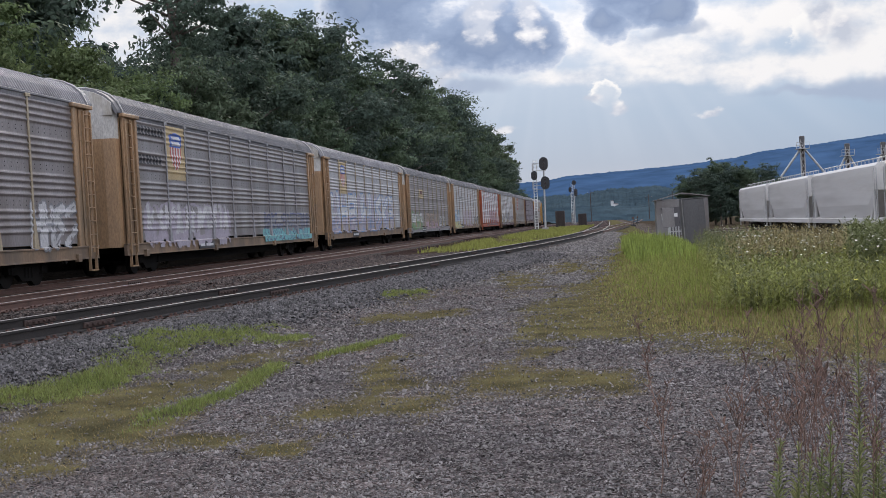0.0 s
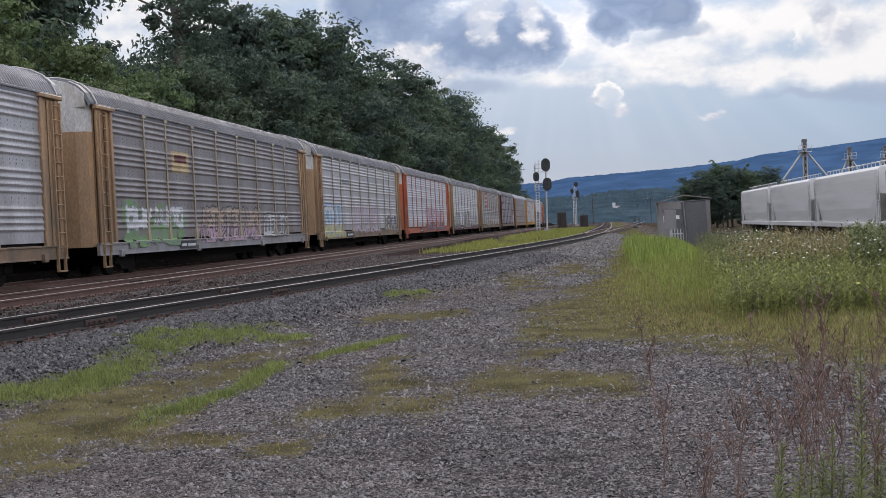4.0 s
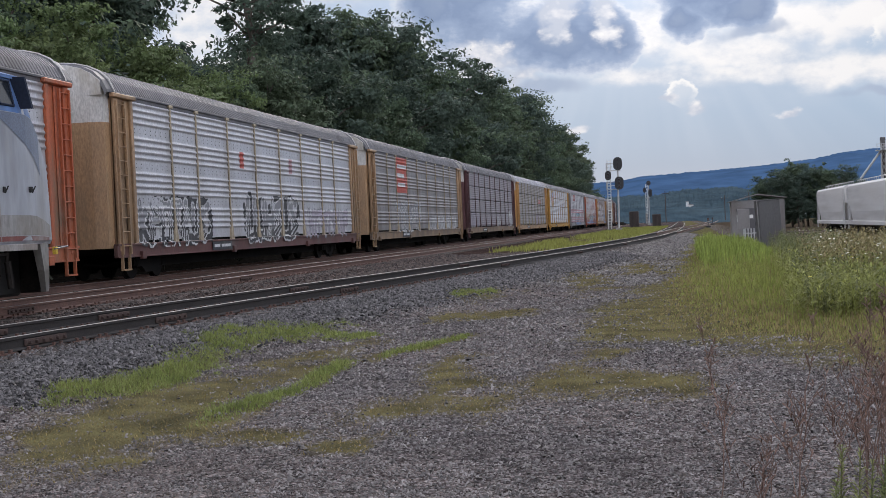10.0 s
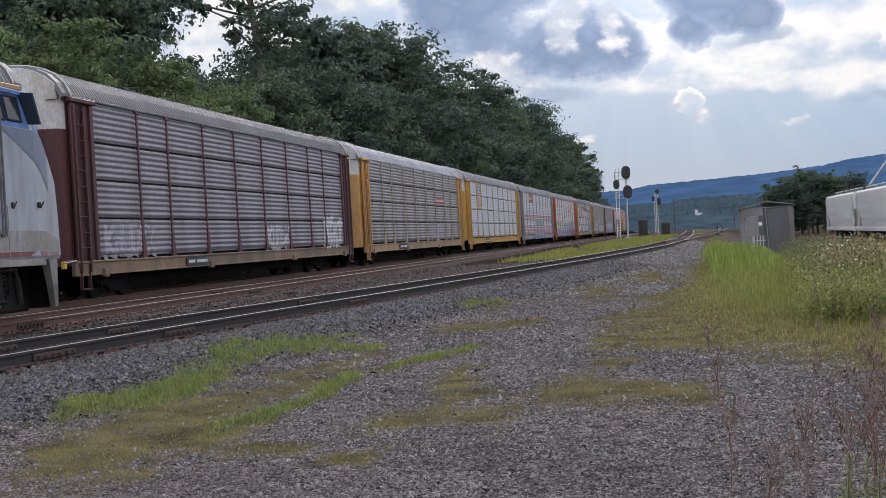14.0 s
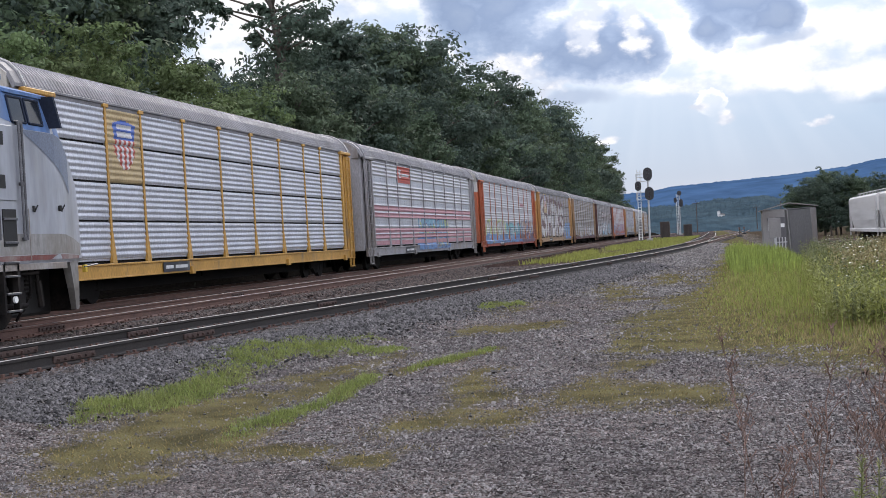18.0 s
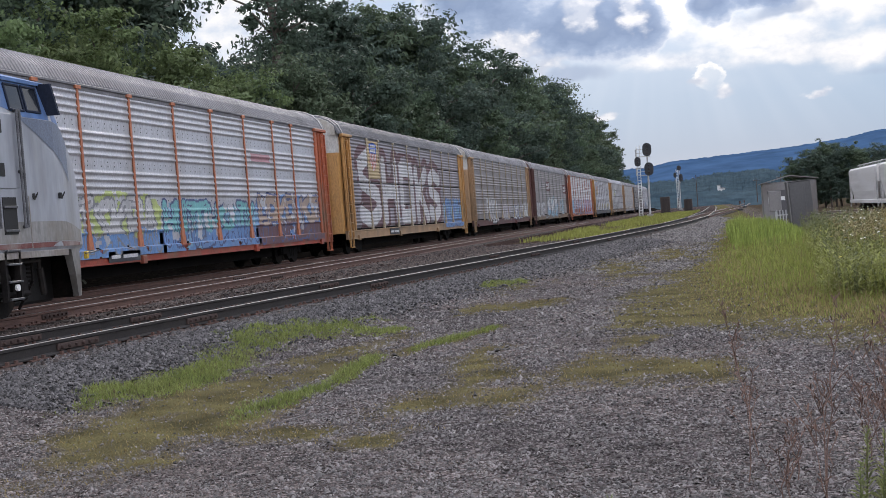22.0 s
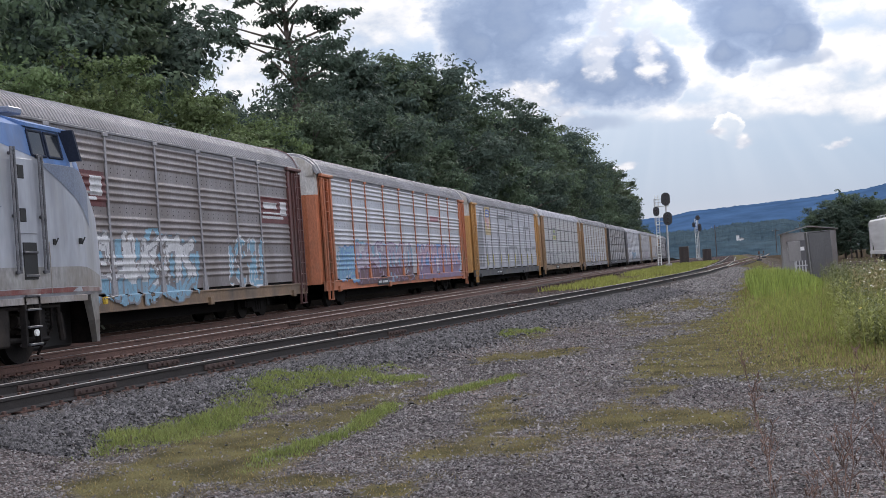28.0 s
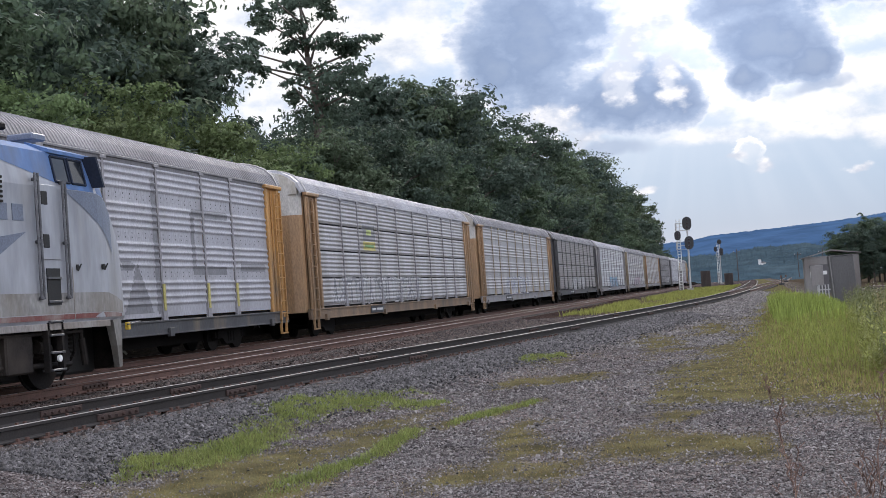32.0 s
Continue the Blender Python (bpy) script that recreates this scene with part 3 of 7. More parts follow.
BAND = 0.27            # height of the flat band in each row of a banded panel


def ridge(z, style):
    """How far the pressed side panel stands out at height z."""
    z = np.asarray(z, float)
    row = 0.98
    u = np.mod(z - PAN0, row)
    if style == "banded":
        w = np.clip((u - BAND) / (row - BAND), 0, 1) * 4
    else:
        w = np.clip((u - 0.06) / (row - 0.06), 0, 1) * 6
    r = (0.034 if style == "banded" else 0.025) * (0.5 - 0.5 * np.cos(2 * np.pi * w)) ** (1.5 if style == "banded" else 0.9)
    if style != "banded":
        r = np.where(u < 0.05, -0.03, r)
    return r


def panel_mesh(width, style):
    """A pressed steel side panel, ridged, with a back."""
    zs = []
    row = 0.98
    for k in range(4):
        base = PAN0 + k * row
        lead = [0.0, BAND] if style == "banded" else [0.0, 0.045, 0.055]
        n = 4 if style == "banded" else 6
        start = BAND if style == "banded" else 0.06
        zs += [base + v for v in lead] + [base + start + (row - start) * j / (6 * n) for j in range(1, 6 * n)]
    zs = np.array([z for z in zs if z <= PAN1])
    x = ridge(zs, style)
    v, f = [], []
    for y in (-width / 2, width / 2):
        v += [(a, y, z) for a, z in zip(x, zs)]
    n = len(zs)
    for i in range(n - 1):
        f.append((i, n + i, n + i + 1, i + 1))
    v += [(-0.05, -width / 2, PAN0), (-0.05, width / 2, PAN0), (-0.05, width / 2, zs[-1]), (-0.05, -width / 2, zs[-1])]
    b = 2 * n
    f += [(b, b + 3, b + 2, b + 1), (b, b + 1, n, 0), (b + 3, n - 1, 2 * n - 1, b + 2)]
    if style == "banded":
        # rows of dark vent holes in the flat bands
        for k in range(1, 4):
            for r in (0.08, 0.19):
                for j in range(int(width / 0.36)):
                    y = -width / 2 + 0.2 + j * 0.36
                    z = PAN0 + k * row + r
                    c = len(v)
                    v += [(0.004, y - 0.017, z - 0.016), (0.004, y + 0.017, z - 0.016), (0.004, y + 0.017, z + 0.016), (0.004, y - 0.017, z + 0.016)]
                    f.append((c, c + 1, c + 2, c + 3))
    me = data_mesh("side_panel", v, f, M_STEEL_DARK)
    me.materials.append(M_STEEL_DARK)
    if style == "gapped":
        for i in range(n - 1):
            if (zs[i] + zs[i + 1]) / 2 - PAN0 > 0.5 and np.mod((zs[i] + zs[i + 1]) / 2 - PAN0, row) < 0.05:
                me.polygons[i].material_index = 1
    if style == "banded":
        holes = len(f) - sum(1 for k in range(1, 4) for r in range(2) for j in range(int(width / 0.36)))
        for i in range(holes, len(f)):
            me.polygons[i].material_index = 1
    return me


WIDE, SLIM = 2.80, 2.05
COLS, POSTS = [], []
_y = -11.85
for _w in (WIDE, SLIM, WIDE, WIDE, WIDE, WIDE, WIDE, SLIM, WIDE):
    COLS.append((_y + _w / 2, _w))
    _y += _w
    POSTS.append(_y)
POSTS = [-11.85] + POSTS
PANELS = {(w, s): panel_mesh(w - 0.13, s) for w in (WIDE, SLIM) for s in ("banded", "gapped")}


def post_mesh():
    """A hat-section post, flaring out into a gusset at the sill, with a cap plate at the eave."""
    bm = boxed(0, 0.04, -0.05, 0.05, SILL1, EAVE - 0.04, 0.008)
    loft(bm, [[(0.0, -0.05, 1.8), (0.042, -0.05, 1.8), (0.042, 0.05, 1.8), (0.0, 0.05, 1.8)],
              [(0.0, -0.13, SILL1), (0.075, -0.13, SILL1), (0.075, 0.13, SILL1), (0.0, 0.13, SILL1)]])
    box(bm, 0, 0.07, -0.14, 0.14, EAVE - 0.14, EAVE - 0.05, 0.006)
    return finish("post", bm, M_STEEL_DARK)


def roof_mesh():
    """A barrel roof of ribbed sheets."""
    arc = [(SIDE + 0.03, EAVE - 0.03), (SIDE + 0.02, EAVE + 0.02), (1.42, EAVE + 0.29), (1.2, EAVE + 0.50), (0.9, EAVE + 0.65), (0.5, EAVE + 0.75), (0, EAVE + 0.79)]
    prof = arc + [(-x, z) for x, z in arc[-2::-1]]
    n, v, f = len(prof), [], []
    ys = []
    y = -13.0
    while y <= 13.0:
        ys += [(y, 0.0), (y + 0.07, 0.0), (y + 0.09, 0.022), (y + 0.14, 0.022)]
        y += 0.16
    for y, k in ys:
        for x, z in prof:
            r = math.hypot(x, z - 3.0)
            v.append((x * (1 + k / r), y, 3.0 + (z - 3.0) * (1 + k / r)))
    for i in range(len(ys) - 1):
        for j in range(n - 1):
            a = i * n + j
            f.append((a, a + n, a + n + 1, a + 1))
    return data_mesh("roof", v, f, M_STEEL_DARK)


def hood_mesh():
    """The smooth end sheet of the roof with its raised rim."""
    arc = [(SIDE + 0.05, EAVE - 0.05), (SIDE + 0.04, EAVE + 0.03), (1.44, EAVE + 0.31), (1.21, EAVE + 0.53), (0.9, EAVE + 0.68), (0.5, EAVE + 0.78), (0, EAVE + 0.82)]
    prof = arc + [(-x, z) for x, z in arc[-2::-1]]
    secs = []
    for y, k in ((12.85, 0.0), (12.86, 0.03), (13.0, 0.03), (13.01, 0.0), (13.3, -0.01), (13.36, -0.12)):
        secs.append([(x * (1 + k / 3), y, z + k * 0.7) for x, z in prof])
    bm = loft(bmesh.new(), secs, close=False)
    return finish("roof_hood", bm, M_STEEL_DARK)


def rim_mesh():
    arc = [(SIDE + 0.06, EAVE - 0.02), (1.46, EAVE + 0.32), (1.22, EAVE + 0.55), (0.9, EAVE + 0.70), (0.5, EAVE + 0.80), (0, EAVE + 0.84)]
    prof = arc + [(-x, z) for x, z in arc[-2::-1]]
    bm = bmesh.new()
    for a, b in zip(prof, prof[1:]):
        rod(bm, (a[0], 12.9, a[1]), (b[0], 12.9, b[1]), 0.035, 6)
    return finish("roof_rim", bm, M_STEEL_DARK)


def end_panel_mesh():
    """The flat corner sheet past the last panel with its two edge channels."""
    return finish("end_panel", boxed(-0.06, 0.0, 11.92, 12.98, SILL1, EAVE - 0.06, 0.01), M_STEEL_DARK)


def channel_meshes():
    return [finish("edge_channel", boxed(*b, 0.02), M_STEEL_DARK) for b in ((-0.04, 0.08, 11.80, 11.96, SILL1 - 0.05, EAVE - 0.17), (-0.10, 0.07, 12.72, 12.98, SILL1 - 0.2, EAVE - 0.17), (0.0, 0.05, 12.28, 12.36, SILL1, EAVE - 0.2))]


def ladder_mesh():
    bm = bmesh.new()
    for y in (12.42, 12.92):
        box(bm, 0.06, 0.13, y - 0.03, y + 0.03, 0.72, EAVE - 0.25)
    for k in range(11):
        z = 0.95 + k * 0.385
        rod(bm, (0.11, 12.42, z), (0.11, 12.92, z), 0.016, 6)
    for y in (12.45, 12.9):
        box(bm, 0.02, 0.1, y - 0.02, y + 0.02, 0.3, 0.75)
    box(bm, 0.02, 0.12, 12.43, 12.92, 0.28, 0.32)
    return finish("ladder", bm, M_STEEL_DARK)


def end_door_mesh(z0, z1):
    """Half-round folded end door leaves, bowed outwards."""
    bm = bmesh.new()
    xs = [(-1.45, 12.95), (-1.42, 13.25), (-1.1, 13.36), (-0.55, 13.4), (-0.5, 13.36), (0, 13.38), (0.5, 13.36), (0.55, 13.4), (1.1, 13.36), (1.42, 13.25), (1.45, 12.95)]
    loft(bm, [[(x, y, z) for x, y in xs] for z in (z0, z1)], close=False)
    return finish("end_door", bm, M_STEEL_DARK)


def gable_mesh():
    arc = [(1.45, EAVE - 0.1), (1.42, EAVE + 0.27), (1.18, EAVE + 0.48), (0.88, EAVE + 0.63), (0.5, EAVE + 0.73), (0, EAVE + 0.76)]
    prof = arc + [(-x, z) for x, z in arc[-2::-1]] 
    bm = bmesh.new()
    loft(bm, [[(x, 13.3, z) for x, z in prof], [(x * 0.99, 13.37, z - 0.02) for x, z in prof]])
    return finish("gable", bm, M_STEEL_DARK)


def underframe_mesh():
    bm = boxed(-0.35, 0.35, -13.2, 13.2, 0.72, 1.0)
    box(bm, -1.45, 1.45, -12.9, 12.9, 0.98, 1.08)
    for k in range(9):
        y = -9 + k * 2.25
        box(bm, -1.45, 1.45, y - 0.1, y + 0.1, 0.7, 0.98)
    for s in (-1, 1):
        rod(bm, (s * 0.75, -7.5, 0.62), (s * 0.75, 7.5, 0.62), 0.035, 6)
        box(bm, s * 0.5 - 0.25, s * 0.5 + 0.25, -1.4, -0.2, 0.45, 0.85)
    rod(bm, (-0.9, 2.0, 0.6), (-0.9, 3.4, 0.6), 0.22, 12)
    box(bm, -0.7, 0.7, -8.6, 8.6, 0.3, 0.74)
    # two far-side boxes added to block lit bushes seen under the car
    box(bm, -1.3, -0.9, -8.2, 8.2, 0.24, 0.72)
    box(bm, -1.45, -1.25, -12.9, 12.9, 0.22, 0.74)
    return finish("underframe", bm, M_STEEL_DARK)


def sill_mesh():
    bm = boxed(-0.06, 0.05, -13.15, 13.15, SILL0, SILL1, 0.01)
    box(bm, 0.0, 0.085, -13.15, 13.15, SILL1 - 0.05, SILL1, 0.006)
    box(bm, 0.0, 0.07, -13.15, 13.15, SILL0, SILL0 + 0.04, 0.006)
    for y in (-11.6, 11.6, -4.2, 4.4):
        box(bm, 0.03, 0.14, y - 0.12, y + 0.12, SILL0 - 0.06, SILL0 + 0.16, 0.01)
    return finish("side_sill", bm, M_STEEL_DARK)


def eave_mesh():
    bm = boxed(-0.05, 0.05, -13.0, 13.0, PAN1 + 0.06, EAVE, 0.01)
    box(bm, -0.06, 0.012, -12.0, 12.0, PAN1 - 0.06, PAN1 + 0.06)
    return finish("eave_rail", bm, M_STEEL_DARK)


def side_frame_mesh():
    bm = bmesh.new()
    prof = [(-1.15, 0.55), (-0.7, 0.62), (-0.45, 0.72), (0.45, 0.72), (0.7, 0.62), (1.15, 0.55), (1.15, 0.36), (0.62, 0.34), (0.38, 0.16), (-0.38, 0.16), (-0.62, 0.34), (-1.15, 0.36)]
    loft(bm, [[(x, y, z) for y, z in prof] for x in (-0.07, 0.07)])
    for y in (-0.9, 0.9):
        box(bm, -0.11, 0.11, y - 0.16, y + 0.16, 0.33, 0.58, 0.03)
    for y in (-0.2, 0.0, 0.2):
        rod(bm, (0.02, y, 0.24), (0.02, y, 0.52), 0.08, 10)
    return finish("side_frame", bm, M_STEEL_DARK)


def wheelset_mesh():
    bm = bmesh.new()
    rod(bm, (-0.8, 0, 0.42), (0.8, 0, 0.42), 0.07, 10)
    for s in (-1, 1):
        rod(bm, (s * 0.69, 0, 0.42), (s * 0.82, 0, 0.42), 0.42, 28)
        rod(bm, (s * 0.67, 0, 0.42), (s * 0.70, 0, 0.42), 0.445, 28)
        rod(bm, (s * 0.82, 0, 0.42), (s * 0.86, 0, 0.42), 0.14, 14)
    return finish("wheelset", bm, M_STEEL_DARK)


def coupler_mesh():
    bm = boxed(-0.11, 0.11, 13.1, 14.0, 0.72, 0.95, 0.02)
    box(bm, -0.19, 0.2, 13.9, 14.2, 0.68, 0.99, 0.05)
    rod(bm, (0.4, 13.2, 0.8), (0.35, 13.6, 0.5), 0.03, 6)
    rod(bm, (0.35, 13.6, 0.5), (0.15, 14.15, 0.55), 0.03, 6)
    return finish("coupler", bm, M_STEEL_DARK)


CAR = {"post": post_mesh(), "roof": roof_mesh(), "hood": hood_mesh(), "rim": rim_mesh(), "end": end_panel_mesh(), "ladder": ladder_mesh(),
       "door_low": end_door_mesh(0.9, 4.3), "door_top": end_door_mesh(4.3, EAVE), "gable": gable_mesh(), "frame": underframe_mesh(), "sill": sill_mesh(),
       "eave": eave_mesh(), "channels": channel_meshes(), "header": finish("header_plate", boxed(-0.02, 0.14, 11.7, 13.1, EAVE - 0.17, EAVE - 0.05, 0.02), M_STEEL_DARK), "side_frame": side_frame_mesh(), "wheels": wheelset_mesh(), "coupler": coupler_mesh()}


def paint(name, c, dirt=(0.16, 0.12, 0.08), amount=0.5, rough=0.55):
    d = tuple(v * 0.72 for v in c)
    return surface(name, c, d, 0.9, rough, 0, 0.1, 25, (1, 1, 0.35), dirt, 0.8, amount)


def sheet(name, c, dirt, amount=0.5, rough=0.42, metal=0.35):
    c, dirt = [tuple(v * k for v, k in zip(q, (0.75, 0.745, 0.79))) for q in (c, dirt)]
    d = tuple(v * 0.8 for v in c)
    return surface(name, c, d, 0.8, rough, metal, 0.12, 30, (1, 1, 0.22), dirt, 0.5, amount)


P = {"tan": paint("faded_yellow_paint", (0.35, 0.215, 0.115)), "buff": paint("pale_buff_paint", (0.35, 0.285, 0.195), amount=0.6),
     "yellow": paint("yellow_paint", (0.46, 0.24, 0.075), amount=0.35), "gold": paint("fresh_yellow_paint", (0.45, 0.245, 0.05), amount=0.15),
     "orange": paint("orange_paint", (0.40, 0.095, 0.036), amount=0.4), "orange_pale": paint("faded_orange_paint", (0.42, 0.14, 0.065), amount=0.35),
     "red": paint("oxide_red_paint", (0.3, 0.055, 0.03), amount=0.4),
     "maroon": paint("maroon_paint", (0.075, 0.022, 0.025), (0.05, 0.03, 0.03), 0.4), "brown": paint("brown_paint", (0.1, 0.036, 0.031), (0.075, 0.055, 0.05), 0.4), "grime": paint("grimy_tan_paint", (0.24, 0.155, 0.09), (0.075, 0.06, 0.05), 0.75),
     "grey": paint("grey_paint", (0.25, 0.24, 0.25), amount=0.4), "dark": paint("dark_grey_paint", (0.06, 0.06, 0.065), amount=0.3),
     "white": paint("white_paint", (0.5, 0.485, 0.46), (0.3, 0.26, 0.2), 0.4)}
S = {"dull": sheet("weathered_steel_sheet", (0.35, 0.325, 0.305), (0.18, 0.15, 0.125), 0.65), "brown": sheet("grimy_steel_sheet", (0.33, 0.295, 0.275), (0.18, 0.145, 0.12), 0.6),
     "mid": sheet("grey_steel_sheet", (0.56, 0.545, 0.525), (0.33, 0.295, 0.255), 0.5), "bright": sheet("bright_galvanised_sheet", (0.66, 0.655, 0.645), (0.42, 0.395, 0.36), 0.35, 0.36),
     "silver": sheet("new_galvanised_sheet", (0.66, 0.675, 0.69), (0.56, 0.56, 0.55), 0.05, 0.4, 0.4), "pale": sheet("pale_painted_sheet", (0.52, 0.52, 0.53), (0.35, 0.33, 0.31), 0.3, 0.5, 0.1),
     "purple": sheet("dark_weathered_sheet", (0.32, 0.29, 0.3), (0.18, 0.15, 0.15), 0.5)}
ROOF = {"grey": sheet("grey_roof_sheet", (0.23, 0.225, 0.225), (0.15, 0.145, 0.14), 0.4, 0.55, 0.1), "dark": sheet("weathered_roof_sheet", (0.15, 0.148, 0.15), (0.1, 0.095, 0.09), 0.5, 0.55, 0.1),
        "pale": sheet("pale_roof_sheet", (0.40, 0.40, 0.405), (0.27, 0.26, 0.25), 0.3, 0.5, 0.1)}
TURN = Matrix.Rotation(math.pi, 4, "Z")
FLIP = Matrix.Diagonal((-1, 1, 1, 1))


def autorack(label, frame_paint, panels, roof, style, sill=None, posts=None, top=None):
    """An enclosed car carrier; +x is the side with the writing."""
    car = thing("autorack_car", label, "freight car", group="freight train cars")
    fp, sp, rf = P[frame_paint], S[panels], ROOF[roof]
    sill, posts, top = P[sill or frame_paint], posts and P[posts] or fp, P[top or "white"]
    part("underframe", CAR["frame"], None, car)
    part("roof", CAR["roof"], rf, car, "ribbed barrel roof")
    for turn in (Matrix(), TURN):
        part("roof_hood", CAR["hood"], rf, car, "", turn)
        part("roof_rim", CAR["rim"], top, car, "", turn)
        part("gable", CAR["gable"], top, car, "", turn)
        part("end_door", CAR["door_low"], fp, car, "", turn)
        part("end_door_top", CAR["door_top"], top, car, "", turn)
        part("coupler", CAR["coupler"], None, car, "", turn)
        part("side_sill", CAR["sill"], sill, car, "", turn @ pose(SIDE, 0, 0))
        part("eave_rail", CAR["eave"], rf, car, "", turn @ pose(SIDE, 0, 0))
        for m in (turn @ pose(SIDE, 0, 0), turn @ FLIP @ pose(SIDE, 0, 0)):
            e = part("end_panel", CAR["end"], fp, car, "", m)
            for c in CAR["channels"]:
                part("edge_channel", c, fp, e)
            part("header_plate", CAR["header"], fp, e)
            part("ladder", CAR["ladder"], fp, e, "steel ladder with round rungs")
        for y, w in COLS:
            part("side_panel", PANELS[(w, style)], sp, car, "", turn @ pose(SIDE, y, 0))
        for y in POSTS[1:-1]:
            part("post", CAR["post"], posts, car, "", turn @ pose(SIDE, y, 0))
        truck = part("truck", CAR["wheels"], None, car, "two-axle truck", turn @ pose(0, 10.6, 0))
        part("wheelset", CAR["wheels"], None, truck, "", pose(0, -1.78, 0))
        for s in (-1, 1):
            part("side_frame", CAR["side_frame"], None, truck, "", pose(s * 0.95, -0.89, 0))
    return car


FLEET = [
    # label, frame paint, panels, roof, style, sill, posts, end top
    ("weathered autorack car with dull steel panels and tan ends", "tan", "brown", "grey", "banded", "grime", "buff", "white"),
    ("weathered autorack car with tan ends and a shield emblem", "tan", "dull", "dark", "banded", "grime", "grey", "white"),
    ("autorack car with tan ends, shield emblem and blue and white graffiti", "tan", "mid", "grey", "banded", "grime", "buff", "white"),
    ("grimy autorack car with tan posts and graffiti along the base", "tan", "brown", "dark", "banded", "grey", "buff", "white"),
    ("autorack car with tan ends and blue, yellow and pink graffiti", "tan", "mid", "dark", "banded", "grime", "buff", "white"),
    ("orange-framed autorack car with pink graffiti on bright panels", "orange", "bright", "dark", "banded", None, None, "white"),
    ("autorack car with tan ends and black graffiti", "tan", "bright", "dark", "banded", "brown", "buff", "white"),
    ("grimy autorack car with a red painted panel", "tan", "dull", "dark", "banded", "grime", "buff", "white"),
    ("maroon-ended autorack car with dark weathered panels", "maroon", "purple", "dark", "gapped", "grime", "maroon", "white"),
    ("yellow autorack car with grey panels and a small red band", "yellow", "dull", "pale", "gapped", "tan", "buff", "white"),
    ("clean yellow autorack car with shining new panels", "gold", "silver", "grey", "gapped", None, None, "white"),
    ("grey autorack car with red stripes and blue graffiti", "grey", "bright", "grey", "banded", None, None, "grey"),
    ("red-ended autorack car with turquoise graffiti", "orange", "bright", "grey", "banded", "red", "orange_pale", "white"),
    ("yellow-ended autorack car with large white painted letters", "yellow", "purple", "dark", "gapped", "tan", "buff", "white"),
    ("grimy autorack car with tan posts and white graffiti", "tan", "brown", "grey", "banded", "brown", "buff", "white"),
    ("dark brown autorack car with brown emblem panels", "brown", "brown", "grey", "banded", "grime", "grey", "brown"),
    ("orange autorack car with pink and blue graffiti", "orange_pale", "bright", "grey", "banded", None, None, "white"),
    ("pale grey autorack car with large faded letters and yellow ends", "yellow", "pale", "grey", "banded", "dark", "grey", "white"),
    ("autorack car with tan ends and a small green and yellow emblem", "tan", "mid", "pale", "gapped", "grime", "grey", "white"),
    ("autorack car with buff ends and rusty-spotted panels", "tan", "mid", "grey", "banded", "grey", "buff", "white"),
    ("dark-framed autorack car with grey panels", "dark", "dull", "grey", "gapped", "dark", "dark", "dark"),
    ("autorack car with pale grey panels", "grey", "bright", "pale", "banded", None, "grey", "white"),
    ("autorack car with pale grey panels", "buff", "mid", "grey", "banded", "grey", "grey", "white"),
    ("autorack car with tan ends", "tan", "mid", "grey", "banded", "grey", "buff", "white"),
]
CARS = []
for _i in range(31):
    CARS.append(autorack(*FLEET[_i] if _i < len(FLEET) else FLEET[20 + _i % 4]))


def train_pose(s):
    """Pose of a car whose middle is s metres along the far track."""
    if s <= 290:
        return pose(TRAIN_X, s, RAIL)
    a = (s - 290) / 360
    return pose(TRAIN_X - 360 * (1 - math.cos(a)), 290 + 360 * math.sin(a), RAIL, 0, 0, math.degrees(a))


def rolled(t):
    """Metres that the train has come forward after t seconds, at about 15 m/s."""
    return 15.0 * t + 0.0035 * t * t - float(np.interp(t, (0, 4.5, 9, 13, 19, 25, 29, 32), (-0.8, -0.03, 0.6, 1.0, 1.3, 1.42, 1.42, 1.1)))


def run_train():
    """Keys every car: the train rolls towards the viewer."""
    for i, car in enumerate(CARS):
        rows = []
        for t in np.arange(0, 32.01, 1.0):
            rows.append((float(t), train_pose(37.7 + PITCH * (i - 0.5) - rolled(t))))
        walk(car, rows)

# ---- paint on the cars: emblems, plates and graffiti ----
def flat_paint(name, c, amount=0.3):
    grey = sum(c) / 3
    c = tuple(0.72 * v + 0.28 * grey for v in c) if "spray" in name else c
    return surface(name, c, tuple(v * 0.8 for v in c), 1.5, 0.6, 0, 0, 30, (1, 1, 0.4), tuple(v * 0.5 + 0.08 for v in c), 1.2, amount)


G = {"white": flat_paint("white_spray", (0.5, 0.5, 0.51)), "pale": flat_paint("faded_white_spray", (0.46, 0.45, 0.46)), "black": flat_paint("black_spray", (0.03, 0.03, 0.035)),
     "blue": flat_paint("blue_spray", (0.07, 0.22, 0.5)), "sky": flat_paint("light_blue_spray", (0.13, 0.33, 0.47)), "navy": flat_paint("navy_spray", (0.05, 0.07, 0.2)),
     "pink": flat_paint("pink_spray", (0.45, 0.27, 0.34)), "mauve": flat_paint("mauve_spray", (0.34, 0.29, 0.36)), "purple": flat_paint("purple_spray", (0.22, 0.13, 0.24)),
     "green": flat_paint("green_spray", (0.14, 0.3, 0.08)), "lime": flat_paint("lime_spray", (0.42, 0.5, 0.1)), "teal": flat_paint("turquoise_spray", (0.1, 0.42, 0.43)),
     "yellow": flat_paint("yellow_spray", (0.5, 0.42, 0.06)), "orange": flat_paint("peach_spray", (0.38, 0.26, 0.18)), "red": flat_paint("red_paint_patch", (0.38, 0.07, 0.05)),
